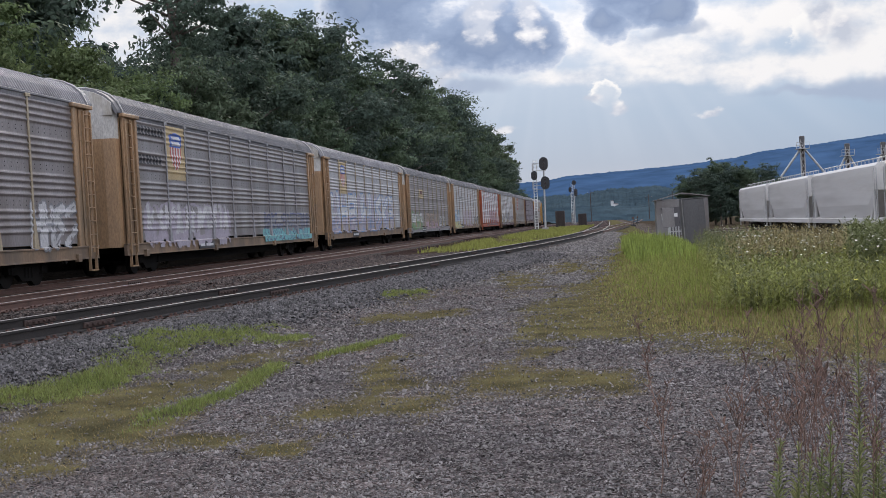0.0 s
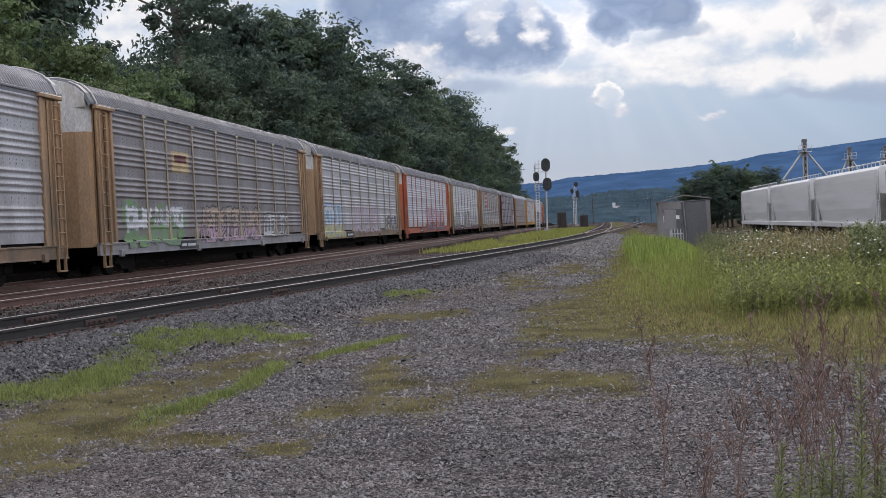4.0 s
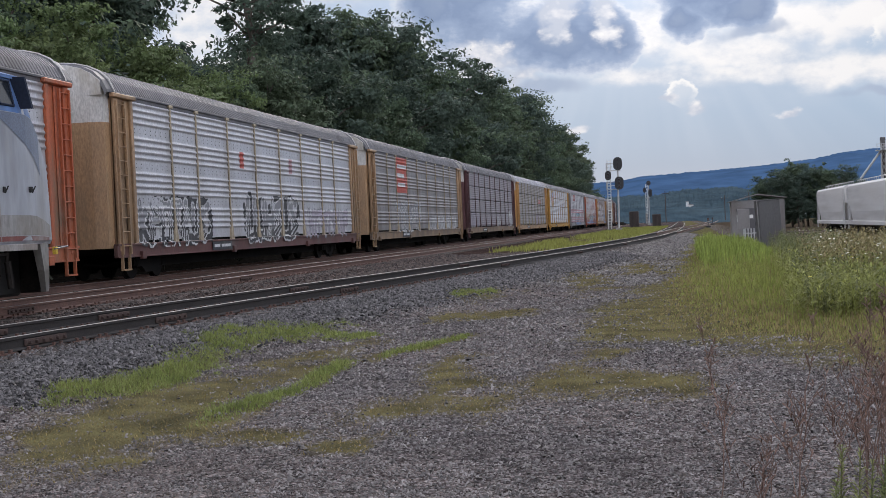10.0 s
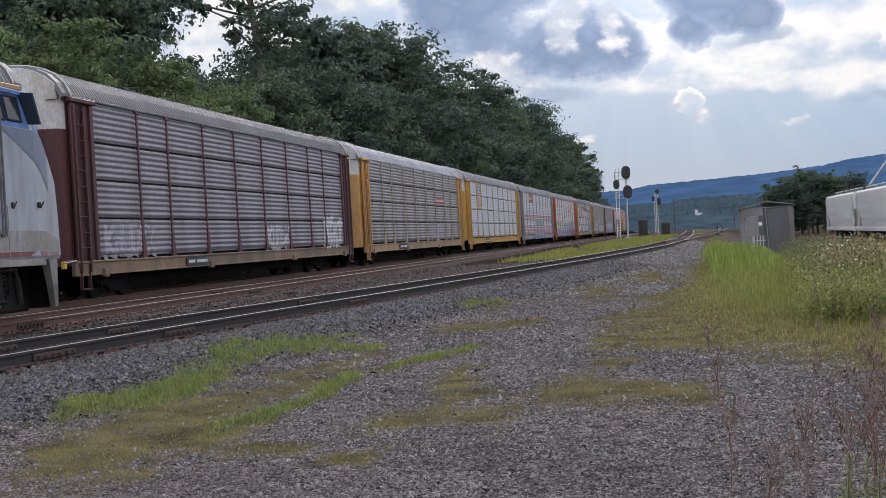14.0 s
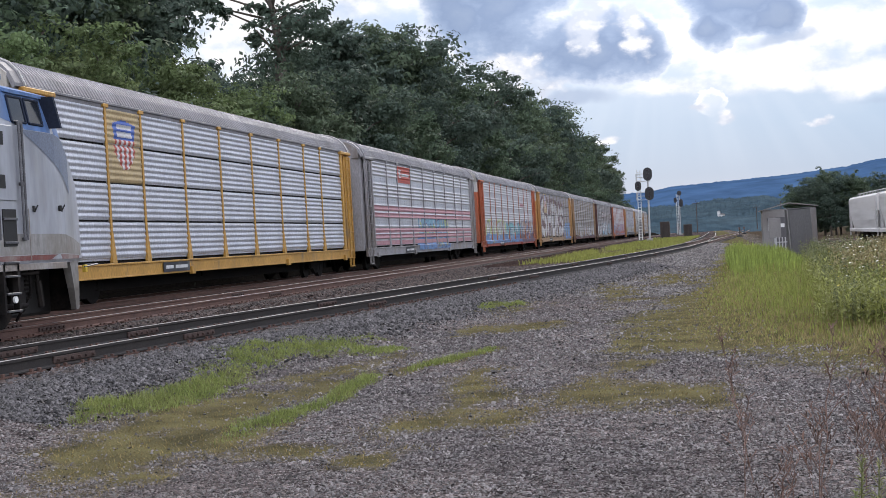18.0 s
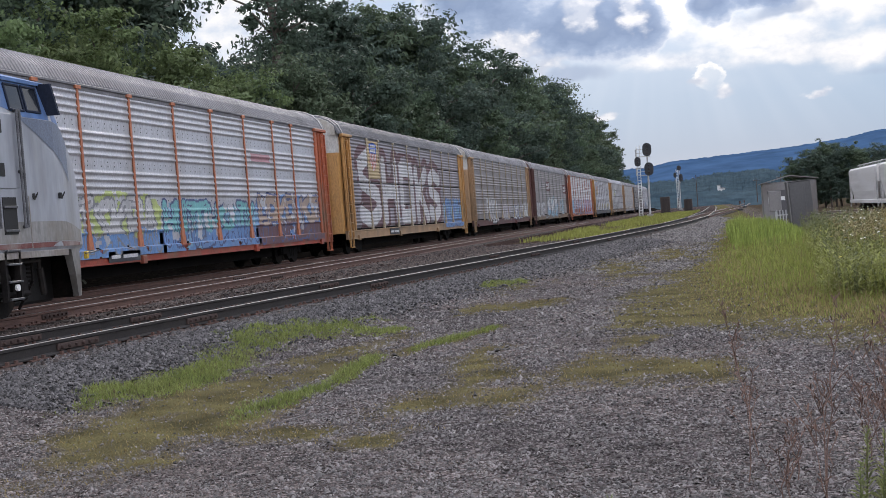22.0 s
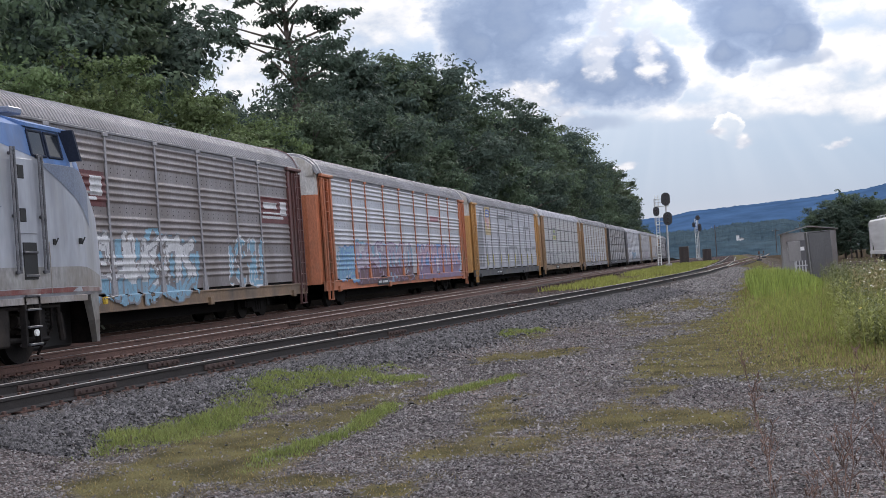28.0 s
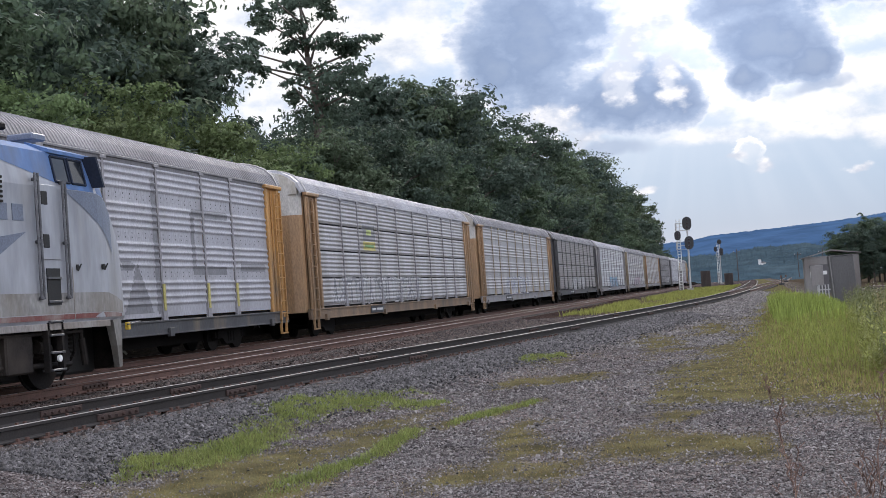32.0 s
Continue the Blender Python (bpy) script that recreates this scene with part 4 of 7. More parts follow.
     "rose": flat_paint("faded_red_stripe_paint", (0.38, 0.2, 0.22)), "wine": flat_paint("dark_red_spray", (0.13, 0.05, 0.06)), "brown": flat_paint("brown_patch", (0.11, 0.03, 0.03)),
     "grey": flat_paint("grey_spray", (0.2, 0.2, 0.22)), "plate": flat_paint("black_plate", (0.025, 0.025, 0.03)), "shield": flat_paint("emblem_blue", (0.06, 0.12, 0.4)), "amber": flat_paint("amber_plate", (0.41, 0.31, 0.165))}


def skin(z, style, out):
    """Where the car's side surface lies at height z, a little outside it."""
    z = np.asarray(z, float)
    return np.where(z < SILL1 + 0.02, SIDE + 0.088, SIDE + ridge(np.clip(z, PAN0, PAN1), style)) + out


def lay(car, style, name, mask, ys, zs, material, out, label=""):
    """Lays the true cells of a grid on the pressed side as one coat of paint."""
    j, i = np.nonzero(mask)
    if not len(i):
        return None
    dy, dz = (ys[1] - ys[0]) / 2, (zs[1] - zs[0]) / 2
    y, z = ys[i], zs[j]
    v = np.stack([np.stack([skin(z - dz, style, out), y - dy, z - dz], -1), np.stack([skin(z - dz, style, out), y + dy, z - dz], -1),
                  np.stack([skin(z + dz, style, out), y + dy, z + dz], -1), np.stack([skin(z + dz, style, out), y - dy, z + dz], -1)], 1).reshape(-1, 3)
    return tagged(part(name, quick_mesh(name, v, np.arange(len(v)).reshape(-1, 4), material), None, car), label, kind="stuff" if name.startswith("graffiti") or name in ("shield_stripe", "stencil_marking", "painted_word", "painted_shadow", "faded_lettering", "shield_bars") else "")


def stroke_distance(Y, Z, strokes):
    d = np.full(Y.shape, 9.0)
    for (a, b), (c, e) in strokes:
        L = (c - a) ** 2 + (e - b) ** 2 + 1e-9
        t = np.clip(((Y - a) * (c - a) + (Z - b) * (e - b)) / L, 0, 1)
        d = np.minimum(d, np.hypot(Y - a - t * (c - a), Z - b - t * (e - b)))
    return d


GLYPHS = (((0, 0, 0, 1), (0, 1, 1, 1), (1, 1, 1, 0.5), (1, 0.5, 0, 0.5)), ((0, 0, 0.5, 1), (0.5, 1, 1, 0), (0.2, 0.4, 0.8, 0.4)), ((0, 1, 0, 0), (0, 0, 1, 0), (1, 0, 1, 1)),
          ((0, 0, 0, 1), (1, 0, 1, 1), (0, 0.5, 1, 0.5)), ((0, 0, 1, 0), (1, 0, 1, 1), (1, 1, 0, 1), (0, 1, 0, 0)), ((0, 1, 1, 1), (0.5, 1, 0.5, 0)),
          ((1, 1, 0, 0.8), (0, 0.8, 1, 0.35), (1, 0.35, 0, 0)), ((0, 0, 0, 1), (0, 0.5, 1, 1), (0, 0.5, 1, 0)))


def tag(car, style, y0, y1, z0, z1, fill, edge, seed, cloud=None, weight=0.17, base=None, letters=0):
    """A throw-up of bulging, overlapping stroke shapes with an outline, on an optional cloud of colour."""
    rng = random.Random(seed)
    ys, zs = np.arange(y0 - 0.3, y1 + 0.3, 0.048), np.arange(max(z0 - 0.12, SILL0 + 0.03), z1 + 0.25, 0.034)
    Y, Z = np.meshgrid(ys, zs)
    h = z1 - z0
    n = letters or max(3, round((y1 - y0) / (h * 0.66)))
    w = (y1 - y0) / n
    strokes = []
    for k in range(n):
        for a, b, c, d in GLYPHS[rng.randrange(len(GLYPHS))]:
            sl = rng.uniform(0.0, 0.2)
            q = [y0 + w * (k + 0.14 + 0.72 * a + sl * b * 0.3) + rng.uniform(-0.06, 0.06) * w, z0 + h * (0.08 + 0.84 * b) + rng.uniform(-0.06, 0.06) * h,
                 y0 + w * (k + 0.14 + 0.72 * c + sl * d * 0.3) + rng.uniform(-0.06, 0.06) * w, z0 + h * (0.08 + 0.84 * d) + rng.uniform(-0.06, 0.06) * h]
            strokes.append(((q[0], q[1]), (q[2], q[3])))
    d = stroke_distance(Y, Z, strokes) + 0.05 * h * (rough_noise(Y * 3, Z * 3, seed) - 0.5)
    t = (0.062 + weight * 0.27) * h
    rim = 0.034 + 0.022 * h
    if cloud:
        m = (rough_noise(Y * 0.9, Z * 1.4, seed + 5) + 0.35 - 0.5 * np.abs(2 * (Z - (z0 + z1) / 2) / (h + 0.2)) ** 2 - 0.4 * np.clip((np.abs(Y - (y0 + y1) / 2) - (y1 - y0) / 2) * 3, 0, 1)) > 0.42
        m &= rough_noise(Y * 3.1, Z * 3.1, seed + 6) > 0.38
        lay(car, style, "graffiti_cloud", m & (d > t + 0.03), ys, zs, G[cloud], 0.004, cloud + " background of sprayed paint")
    if base:
        m = (Z < z0 + 0.3 * h + 0.1) & (rough_noise(Y * 0.8, Z * 2, seed + 9) > 0.36) & (d > t + 0.03)
        lay(car, style, "graffiti_base", m, ys, zs, G[base], 0.005, base + " sprayed base")
    worn = rough_noise(Y * 2.3, Z * 2.3, seed + 2) > 0.33
    line = ((d >= t) & (d < t + rim)) | ((d < 0.4 * rim) & (rough_noise(Y * 1.7, Z * 1.7, seed + 3) > 0.5))
    low = Z < z0 + h * (0.12 + 0.5 * rough_noise(Y * 0.6, Z * 0.3, seed + 4))
    second = base or cloud
    lay(car, style, "graffiti_fill", (d < t) & worn & ~line & ~(low if second else False), ys, zs, G[fill], 0.006, fill + " graffiti lettering")
    if second:
        lay(car, style, "graffiti_fade", (d < t) & worn & ~line & low, ys, zs, G[second], 0.006, second + " lower part of the lettering")
    lay(car, style, "graffiti_outline", line & worn, ys, zs, G[edge], 0.007, edge + " graffiti outline")


LETTERS = {"S": ((1, 0.86, 0.5, 1), (0.5, 1, 0.05, 0.85), (0.05, 0.85, 0.1, 0.6), (0.1, 0.6, 0.9, 0.4), (0.9, 0.4, 0.95, 0.15), (0.95, 0.15, 0.5, 0), (0.5, 0, 0, 0.12)),
           "H": ((0, 0, 0, 1), (1, 0, 1, 1), (0, 0.5, 1, 0.5)), "O": ((0, 0, 1, 0), (1, 0, 1, 1), (1, 1, 0, 1), (0, 1, 0, 0)), "K": ((0, 0, 0, 1), (0, 0.45, 1, 1), (0.25, 0.6, 1, 0))}


def big_word(car, style):
    """Five tall white letters on a dark red ground, and a blue tag at the end."""
    ys, zs = np.arange(-11.7, 6.6, 0.055), np.arange(1.1, 4.75, 0.034)
    Y, Z = np.meshgrid(ys, zs)
    strokes, w = [], 0.0
    for ch, a, b, z0, z1 in (("S", -10.6, -7.4, 1.35, 4.3), ("H", -6.4, -4.1, 1.5, 4.0), ("O", -3.0, -0.8, 1.5, 3.85), ("K", 0.3, 2.5, 1.4, 3.8), ("S", 3.3, 5.6, 1.45, 3.75)):
        for p, q, r, s in LETTERS[ch]:
            strokes.append(((a + (b - a) * p, z0 + (z1 - z0) * q), (a + (b - a) * r, z0 + (z1 - z0) * s)))
    d = stroke_distance(Y, Z, strokes)
    worn = rough_noise(Y * 2.0, Z * 2.0, 77) > 0.16
    lay(car, style, "painted_word", (d < 0.37) & worn & (rough_noise(Y * 5, Z * 5, 79) > 0.24), ys, zs, G["pale"], 0.006, "tall white painted letters")
    lay(car, style, "painted_shadow", (d >= 0.37) & (d < 0.8) & (rough_noise(Y * 0.8, Z * 0.8, 78) > 0.36), ys, zs, G["wine"], 0.004, "dark red ground round the letters")


def shield(car, style, col, z0=3.15, plate="amber"):
    """A plate with a shield of stripes under a blue head."""
    y, w = COLS[col]
    ys, zs = np.arange(y - w / 2 + 0.09, y + w / 2 - 0.08, 0.045), np.arange(z0, 4.98, 0.03)
    Y, Z = np.meshgrid(ys, zs)
    u, v = (Y - y) / 0.62, (Z - (z0 + 0.35)) / 1.3
    inside = (np.abs(u) < np.clip(0.25 + 2.2 * v, 0, 1) * (1 + 0.08 * np.cos(6 * v))) & (v > 0) & (v < 1 - 0.08 * np.abs(u))
    head = inside & (v > 0.6)
    band = inside & ~head
    stripe = (np.floor((u + 1) * 4.5) % 2) == 0
    p = lay(car, style, "emblem_plate", (~inside) & (Z > -1), ys, zs, G[plate], 0.012, "plate behind a striped shield")
    lay(car, style, "shield_head", head & ~((np.abs(u) < 0.7) & ((np.abs(v - 0.85) < 0.05) | (np.abs(v - 0.7) < 0.05))), ys, zs, G["shield"], 0.012, "blue head of a shield emblem")
    lay(car, style, "shield_bars", head & (np.abs(u) < 0.7) & ((np.abs(v - 0.85) < 0.05) | (np.abs(v - 0.7) < 0.05)), ys, zs, G["white"], 0.012, "white bars")
    lay(car, style, "shield_stripe", band & stripe, ys, zs, G["red"], 0.012, "red shield stripes")
    lay(car, style, "shield_stripe", band & ~stripe, ys, zs, G["white"], 0.012, "white shield stripes")


def sheet_patch(car, style, y0, y1, z0, z1, colour, label, bars=()):
    """A painted rectangle with bars in place of lettering."""
    ys, zs = np.arange(y0, y1, 0.05), np.arange(z0, z1, 0.03)
    Y, Z = np.meshgrid(ys, zs)
    m = np.zeros(Y.shape, bool)
    for a, b, c, d, col in bars:
        k = (Y > y0 + (y1 - y0) * a) & (Y < y0 + (y1 - y0) * b) & (Z > z0 + (z1 - z0) * c) & (Z < z0 + (z1 - z0) * d)
        lay(car, style, "lettering_bar", k, ys, zs, G[col], 0.012)
        m |= k
    lay(car, style, "painted_panel", ~m, ys, zs, G[colour], 0.011, label)


def stencil(car, style, y0, z0, n, w, h, colour="black"):
    """A run of short bars in place of stencilled lettering."""
    ys, zs = np.arange(y0, y0 + n * w, 0.04), np.arange(z0, z0 + h, 0.03)
    Y, Z = np.meshgrid(ys, zs)
    lay(car, style, "stencil_marking", np.mod(Y - y0, w) < 0.7 * w, ys, zs, G[colour], 0.012)


def col_span(i, pad=0.08):
    y, w = COLS[i]
    return y - w / 2 + pad, y + w / 2 - pad


def mark_cars():
    st = [f[4] for f in FLEET] + ["banded"] * 10
    c = CARS
    for i, car in enumerate(c[:24]):
        # number plate on the sill, with bars
        bm = boxed(SIDE + 0.085, SIDE + 0.093, -6.2, -4.4, SILL0 + 0.05, SILL1 - 0.06)
        p = part("number_plate", bm, G["plate"], car, "black plate with pale bars")
        for a, b in ((-6.05, -5.55), (-5.4, -4.55)):
            part("number_bar", boxed(SIDE + 0.093, SIDE + 0.097, a, b, SILL0 + 0.14, SILL1 - 0.15), G["white"], p)
    tag(c[0], st[0], 8.9, 11.7, 1.0, 2.2, "pale", "grey", 3)
    shield(c[1], st[1], 1)
    stencil(c[1], st[1], -11.6, 4.55, 8, 0.3, 0.3, "plate")
    stencil(c[1], st[1], -11.6, 3.6, 7, 0.3, 0.3, "plate")
    tag(c[1], st[1], -11.2, -2.2, 0.9, 2.2, "pale", "mauve", 11, "mauve")
    tag(c[1], st[1], 3.2, 11.4, 0.9, 1.9, "grey", "navy", 12, None, 0.2, "teal")
    shield(c[2], st[2], 1, 3.2)
    tag(c[2], st[2], -11.6, 8.8, 1.05, 3.15, "white", "blue", 21, "mauve", 0.2, None, 9)
    tag(c[3], st[3], -10.9, -5.6, 0.95, 2.1, "white", "grey", 31, "green", 0.14)
    tag(c[3], st[3], -3.6, 4.6, 1.0, 2.1, "orange", "black", 32, None, 0.2, "pink")
    tag(c[3], st[3], 5.0, 9.2, 1.0, 1.9, "pale", "black", 33)
    sheet_patch(c[3], st[3], *col_span(2, 0.5), 3.35, 4.1, "amber", "faded yellow emblem", ((0.15, 0.85, 0.45, 0.8, "brown"),))
    tag(c[4], st[4], -11.6, -6.9, 0.85, 2.4, "white", "blue", 41, "sky", 0.15, "yellow")
    tag(c[4], st[4], -3.8, 4.8, 1.0, 2.4, "mauve", "pink", 42, None, 0.18)
    tag(c[4], st[4], 6.6, 11.6, 1.05, 1.9, "black", "pale", 43)
    stencil(c[4], st[4], -6.6, 3.75, 9, 0.22, 0.22, "grey")
    tag(c[5], st[5], -2.2, 9.4, 0.9, 2.5, "pink", "purple", 51, "orange", 0.15, "wine")
    tag(c[6], st[6], -11.6, -6.2, 1.0, 2.2, "grey", "white", 61, "black", 0.15)
    tag(c[6], st[6], -2.6, 3.4, 0.95, 2.4, "grey", "white", 62, "black", 0.15)
    tag(c[6], st[6], 4.2, 11.0, 1.0, 2.0, "mauve", "grey", 63)
    for k, col in ((3, "red"), (5, "rose")):
        sheet_patch(c[6], st[6], COLS[k][0] - 0.25, COLS[k][0] + 0.15, 3.45, 4.0, col, "small red mark")
    sheet_patch(c[7], st[7], *col_span(2), 3.1, 5.0, "red", "red painted panel with pale bars", ((0.08, 0.95, 0.68, 0.8, "white"), (0.08, 0.72, 0.42, 0.54, "white"), (0.08, 0.8, 0.16, 0.28, "white")))
    tag(c[7], st[7], -7.4, -0.8, 1.05, 2.5, "grey", "white", 71, None, 0.13)
    tag(c[7], st[7], 1.2, 11.0, 1.05, 1.8, "pale", "grey", 72)
    tag(c[8], st[8], 1.6, 4.2, 1.1, 1.9, "pale", "grey", 81)
    tag(c[8], st[8], 8.8, 11.6, 1.05, 2.2, "pale", "white", 82)
    tag(c[8], st[8], -11.4, -8.2, 1.1, 1.9, "mauve", "grey", 83)
    tag(c[9], st[9], 2.4, 5.2, 1.1, 2.0, "mauve", "purple", 91)
    sheet_patch(c[9], st[9], *col_span(6), 3.25, 3.6, "red", "small red and white band", ((0, 1, 0.4, 0.6, "white"),))
    shield(c[10], st[10], 1, 3.1)
    for z0, z1 in ((1.12, 1.32), (1.42, 1.62), (1.7, 1.9), (2.42, 2.62), (2.72, 2.95)):
        sheet_patch(c[11], st[11], -11.75, 11.75, z0, z1, "rose", "faded red stripe along the side")
    sheet_patch(c[11], st[11], *col_span(2), 4.15, 4.95, "red", "red emblem plate with pale bars", ((0.1, 0.25, 0.3, 0.8, "white"), (0.32, 0.9, 0.4, 0.58, "white")))
    tag(c[11], st[11], -2.9, 4.4, 0.9, 2.4, "sky", "navy", 111, "lime", 0.2, "blue")
    tag(c[12], st[12], -11.2, -3.0, 0.95, 2.3, "pale", "grey", 121, "lime", 0.15, "blue")
    tag(c[12], st[12], -2.6, 4.6, 0.95, 2.2, "teal", "navy", 122, "sky", 0.16, "blue")
    tag(c[12], st[12], 5.0, 11.7, 0.9, 2.4, "orange", "navy", 123, "blue", 0.16, "wine")
    sheet_patch(c[12], st[12], COLS[6][0] - 0.9, COLS[6][0] + 0.9, 3.6, 3.85, "rose", "faded red mark")
    big_word(c[13], st[13])
    shield(c[13], st[13], 1, 3.3)
    tag(c[13], st[13], 7.0, 11.6, 0.9, 2.3, "blue", "navy", 131, "sky", 0.2, "blue")
    tag(c[14], st[14], -7.8, -3.6, 0.95, 2.4, "pale", "grey", 141, None, 0.14)
    tag(c[14], st[14], -1.2, 2.4, 1.0, 1.9, "mauve", "pale", 142)
    tag(c[14], st[14], 3.6, 7.8, 0.95, 1.9, "white", "navy", 143)
    tag(c[14], st[14], 8.6, 11.7, 1.1, 2.1, "pale", "white", 144)
    for k, z in ((3, 3.25), (8, 3.1)):
        a, b = col_span(k)
        sheet_patch(c[15], st[15], a, b, z, z + 0.85, "brown", "brown emblem plate with pale bars", ((0.08, 0.55, 0.55, 0.78, "white"), (0.05, 0.8, 0.15, 0.25, "white"), (0.05, 0.8, 0.32, 0.4, "white"), (0.7, 0.92, 0.3, 0.85, "white")))
    tag(c[15], st[15], -11.4, -5.8, 0.95, 2.1, "pale", "grey", 151)
    tag(c[15], st[15], -3.6, 3.6, 0.85, 2.5, "white", "grey", 152, "sky", 0.16)
    tag(c[15], st[15], 6.2, 9.0, 1.1, 2.5, "sky", "white", 153, None, 0.16)
    tag(c[16], st[16], -11.2, -9.0, 1.0, 2.2, "sky", "blue", 161, "sky", 0.3)
    tag(c[16], st[16], -8.8, 0.2, 0.9, 2.4, "mauve", "purple", 162, "sky", 0.14, "wine")
    tag(c[16], st[16], 1.6, 11.2, 0.9, 2.4, "pink", "purple", 163, "blue", 0.15, "purple")
    sheet_patch(c[16], st[16], COLS[6][0] - 0.9, COLS[6][0] + 0.9, 3.7, 3.95, "rose", "faded red mark")
    # large faded letter shapes of the pale car
    shield(c[17], st[17], 1, 3.2, "amber")
    ys, zs = np.arange(-11.7, 11.7, 0.06), np.arange(1.12, 4.95, 0.034)
    Y, Z = np.meshgrid(ys, zs)
    d = stroke_distance(Y, Z, (((-4.6, 1.3), (-4.6, 3.6)), ((-0.6, 2.4), (2.6, 2.4)), ((-0.6, 1.7), (-0.6, 3.9)), ((4.0, 1.3), (4.0, 4.6)), ((6.3, 2.3), (8.4, 2.3)), ((6.3, 2.3), (6.3, 3.9)), ((6.3, 3.9), (8.6, 3.9)), ((-0.6, 3.9), (1.4, 3.9)), ((9.6, 2.4), (11.4, 2.4))))
    tri = ((Y < -9.75) & (Z > 1.2) & (Z < 4.7 - 1.15 * np.maximum(0, -10.3 - Y))) | ((np.abs(Y + 8.55) < (2.9 - Z) * 0.32) & (Z > 1.3)) | ((np.abs(Y - 2.9) < (2.5 - Z) * 0.6) & (Z > 1.2)) | ((np.abs(Y + 1.9) < (Z - 1.2) * 0.3) & (Z < 2.4))
    lay(c[17], st[17], "faded_lettering", ((d < 0.12) | tri) & (rough_noise(Y * 2, Z * 2, 171) > 0.22), ys, zs, G["grey"], 0.005, "large faded grey lettering")
    stencil(c[17], st[17], -4.6, 4.35, 14, 0.33, 0.26, "grey")
    for y in POSTS[1:-1]:
        part("yellow_mark", boxed(SIDE + 0.05, SIDE + 0.09, y - 0.06, y + 0.06, 1.25, 1.95, 0.01), G["yellow"], c[17], "yellow marker at the foot of a post")
    tag(c[18], st[18], -10.6, 2.2, 1.15, 2.1, "grey", "white", 181, None, 0.11)
    a, b = col_span(2, 0.6)
    sheet_patch(c[18], st[18], a, b, 3.2, 3.55, "yellow", "small yellow and green emblem", ((0.1, 0.9, 0.3, 0.6, "green"),))
    sheet_patch(c[18], st[18], a, b, 3.6, 4.2, "grey", "dark emblem shape", ((0.3, 0.7, 0.3, 0.7, "lime"),))
    for i, sd in ((19, 5), (20, 6), (21, 7), (22, 8), (23, 9), (24, 10), (26, 11), (28, 12)):
        tag(c[i], st[i], -9.0 + sd * 0.7, -2.0 + sd * 0.9, 1.05, 2.0, ("pale", "sky", "pink", "white")[i % 4], ("grey", "navy")[i % 2], 200 + sd)


mark_cars()

# ---- the passenger locomotive ----
M_SILVER = surface("silver_paint", (0.335, 0.345, 0.375), (0.30, 0.31, 0.34), 0.6, 0.4, 0.25, 0.0, 3, (1, 1, 0.3), (0.31, 0.30, 0.29), 0.5, 0.2)
M_BLUE = surface("blue_paint", (0.07, 0.15, 0.33), (0.055, 0.12, 0.28), 0.8, 0.55, 0, 0.0, 5, (1, 1, 0.4), (0.1, 0.13, 0.2), 0.6, 0.3)
M_DEEPBLUE = surface("deep_blue_enamel", (0.01, 0.015, 0.03), (0.016, 0.022, 0.04), 1.0, 0.6, 0, 0.02, 20)
glossy(M_DEEPBLUE, 0.2)
M_GRIME = surface("grimy_silver_paint", (0.275, 0.27, 0.262), (0.235, 0.225, 0.215), 0.9, 0.55, 0.1, 0.02, 12, (1, 1, 0.5), (0.17, 0.145, 0.115), 0.8, 0.4)
M_NAVY = surface("slate_blue_paint", (0.13, 0.15, 0.20), (0.10, 0.12, 0.17), 0.8, 0.4, 0, 0.04, 30)
M_STRIPE = surface("faded_red_stripe", (0.13, 0.035, 0.032), (0.17, 0.06, 0.05), 2.0, 0.6, 0, 0.05, 30, (1, 1, 1), (0.3, 0.27, 0.25), 1.2, 0.5)
M_SKIRT = surface("grimy_grey_skirt", (0.30, 0.28, 0.26), (0.22, 0.2, 0.19), 1.2, 0.6, 0, 0.1, 20, (1, 1, 0.4), (0.16, 0.12, 0.09), 0.9, 0.5)
M_TRUCK = surface("grimy_truck_steel", (0.012, 0.011, 0.011), (0.026, 0.023, 0.022), 2.5, 0.75, 0.1, 0.3, 25, dirt=(0.06, 0.05, 0.043), dirt_amount=0.4)
glossy(M_TRUCK, 0.1)
M_GLASS = surface("dark_tinted_glass", (0.014, 0.017, 0.022), (0.022, 0.026, 0.034), 2, 0.04, 0, 0, 10)
M_CHROME = surface("worn_handrail_steel", (0.13, 0.13, 0.14), (0.08, 0.08, 0.085), 3, 0.4, 0.6, 0.05)
M_BLACK = surface("black_rubber_and_shade", (0.012, 0.012, 0.012), (0.02, 0.02, 0.02), 4, 0.7, 0, 0.1)
M_LAMP = surface("frosted_lens", (0.8, 0.8, 0.78), (0.75, 0.75, 0.72), 3, 0.2, 0, 0, 20)
M_HOSE_YELLOW = surface("yellow_handle", (0.6, 0.4, 0.04), (0.5, 0.33, 0.04), 3, 0.6, 0, 0.1)

# half cross-sections along the body: y, then (x, z) from sill to roof crown
LOCO_RIBS = (
    (-21.0, ((1.5, 1.08), (1.53, 1.15), (1.53, 3.3), (1.41, 3.9), (1.06, 4.07), (0, 4.16))),
    (-2.1, ((1.5, 1.08), (1.53, 1.15), (1.53, 3.3), (1.41, 3.9), (1.06, 4.07), (0, 4.16))),
    (-1.6, ((1.47, 1.08), (1.51, 1.15), (1.50, 3.3), (1.38, 3.88), (1.04, 4.05), (0, 4.13))),
    (-1.28, ((1.43, 1.08), (1.47, 1.15), (1.45, 3.24), (1.31, 3.68), (0.97, 3.88), (0, 3.98))),
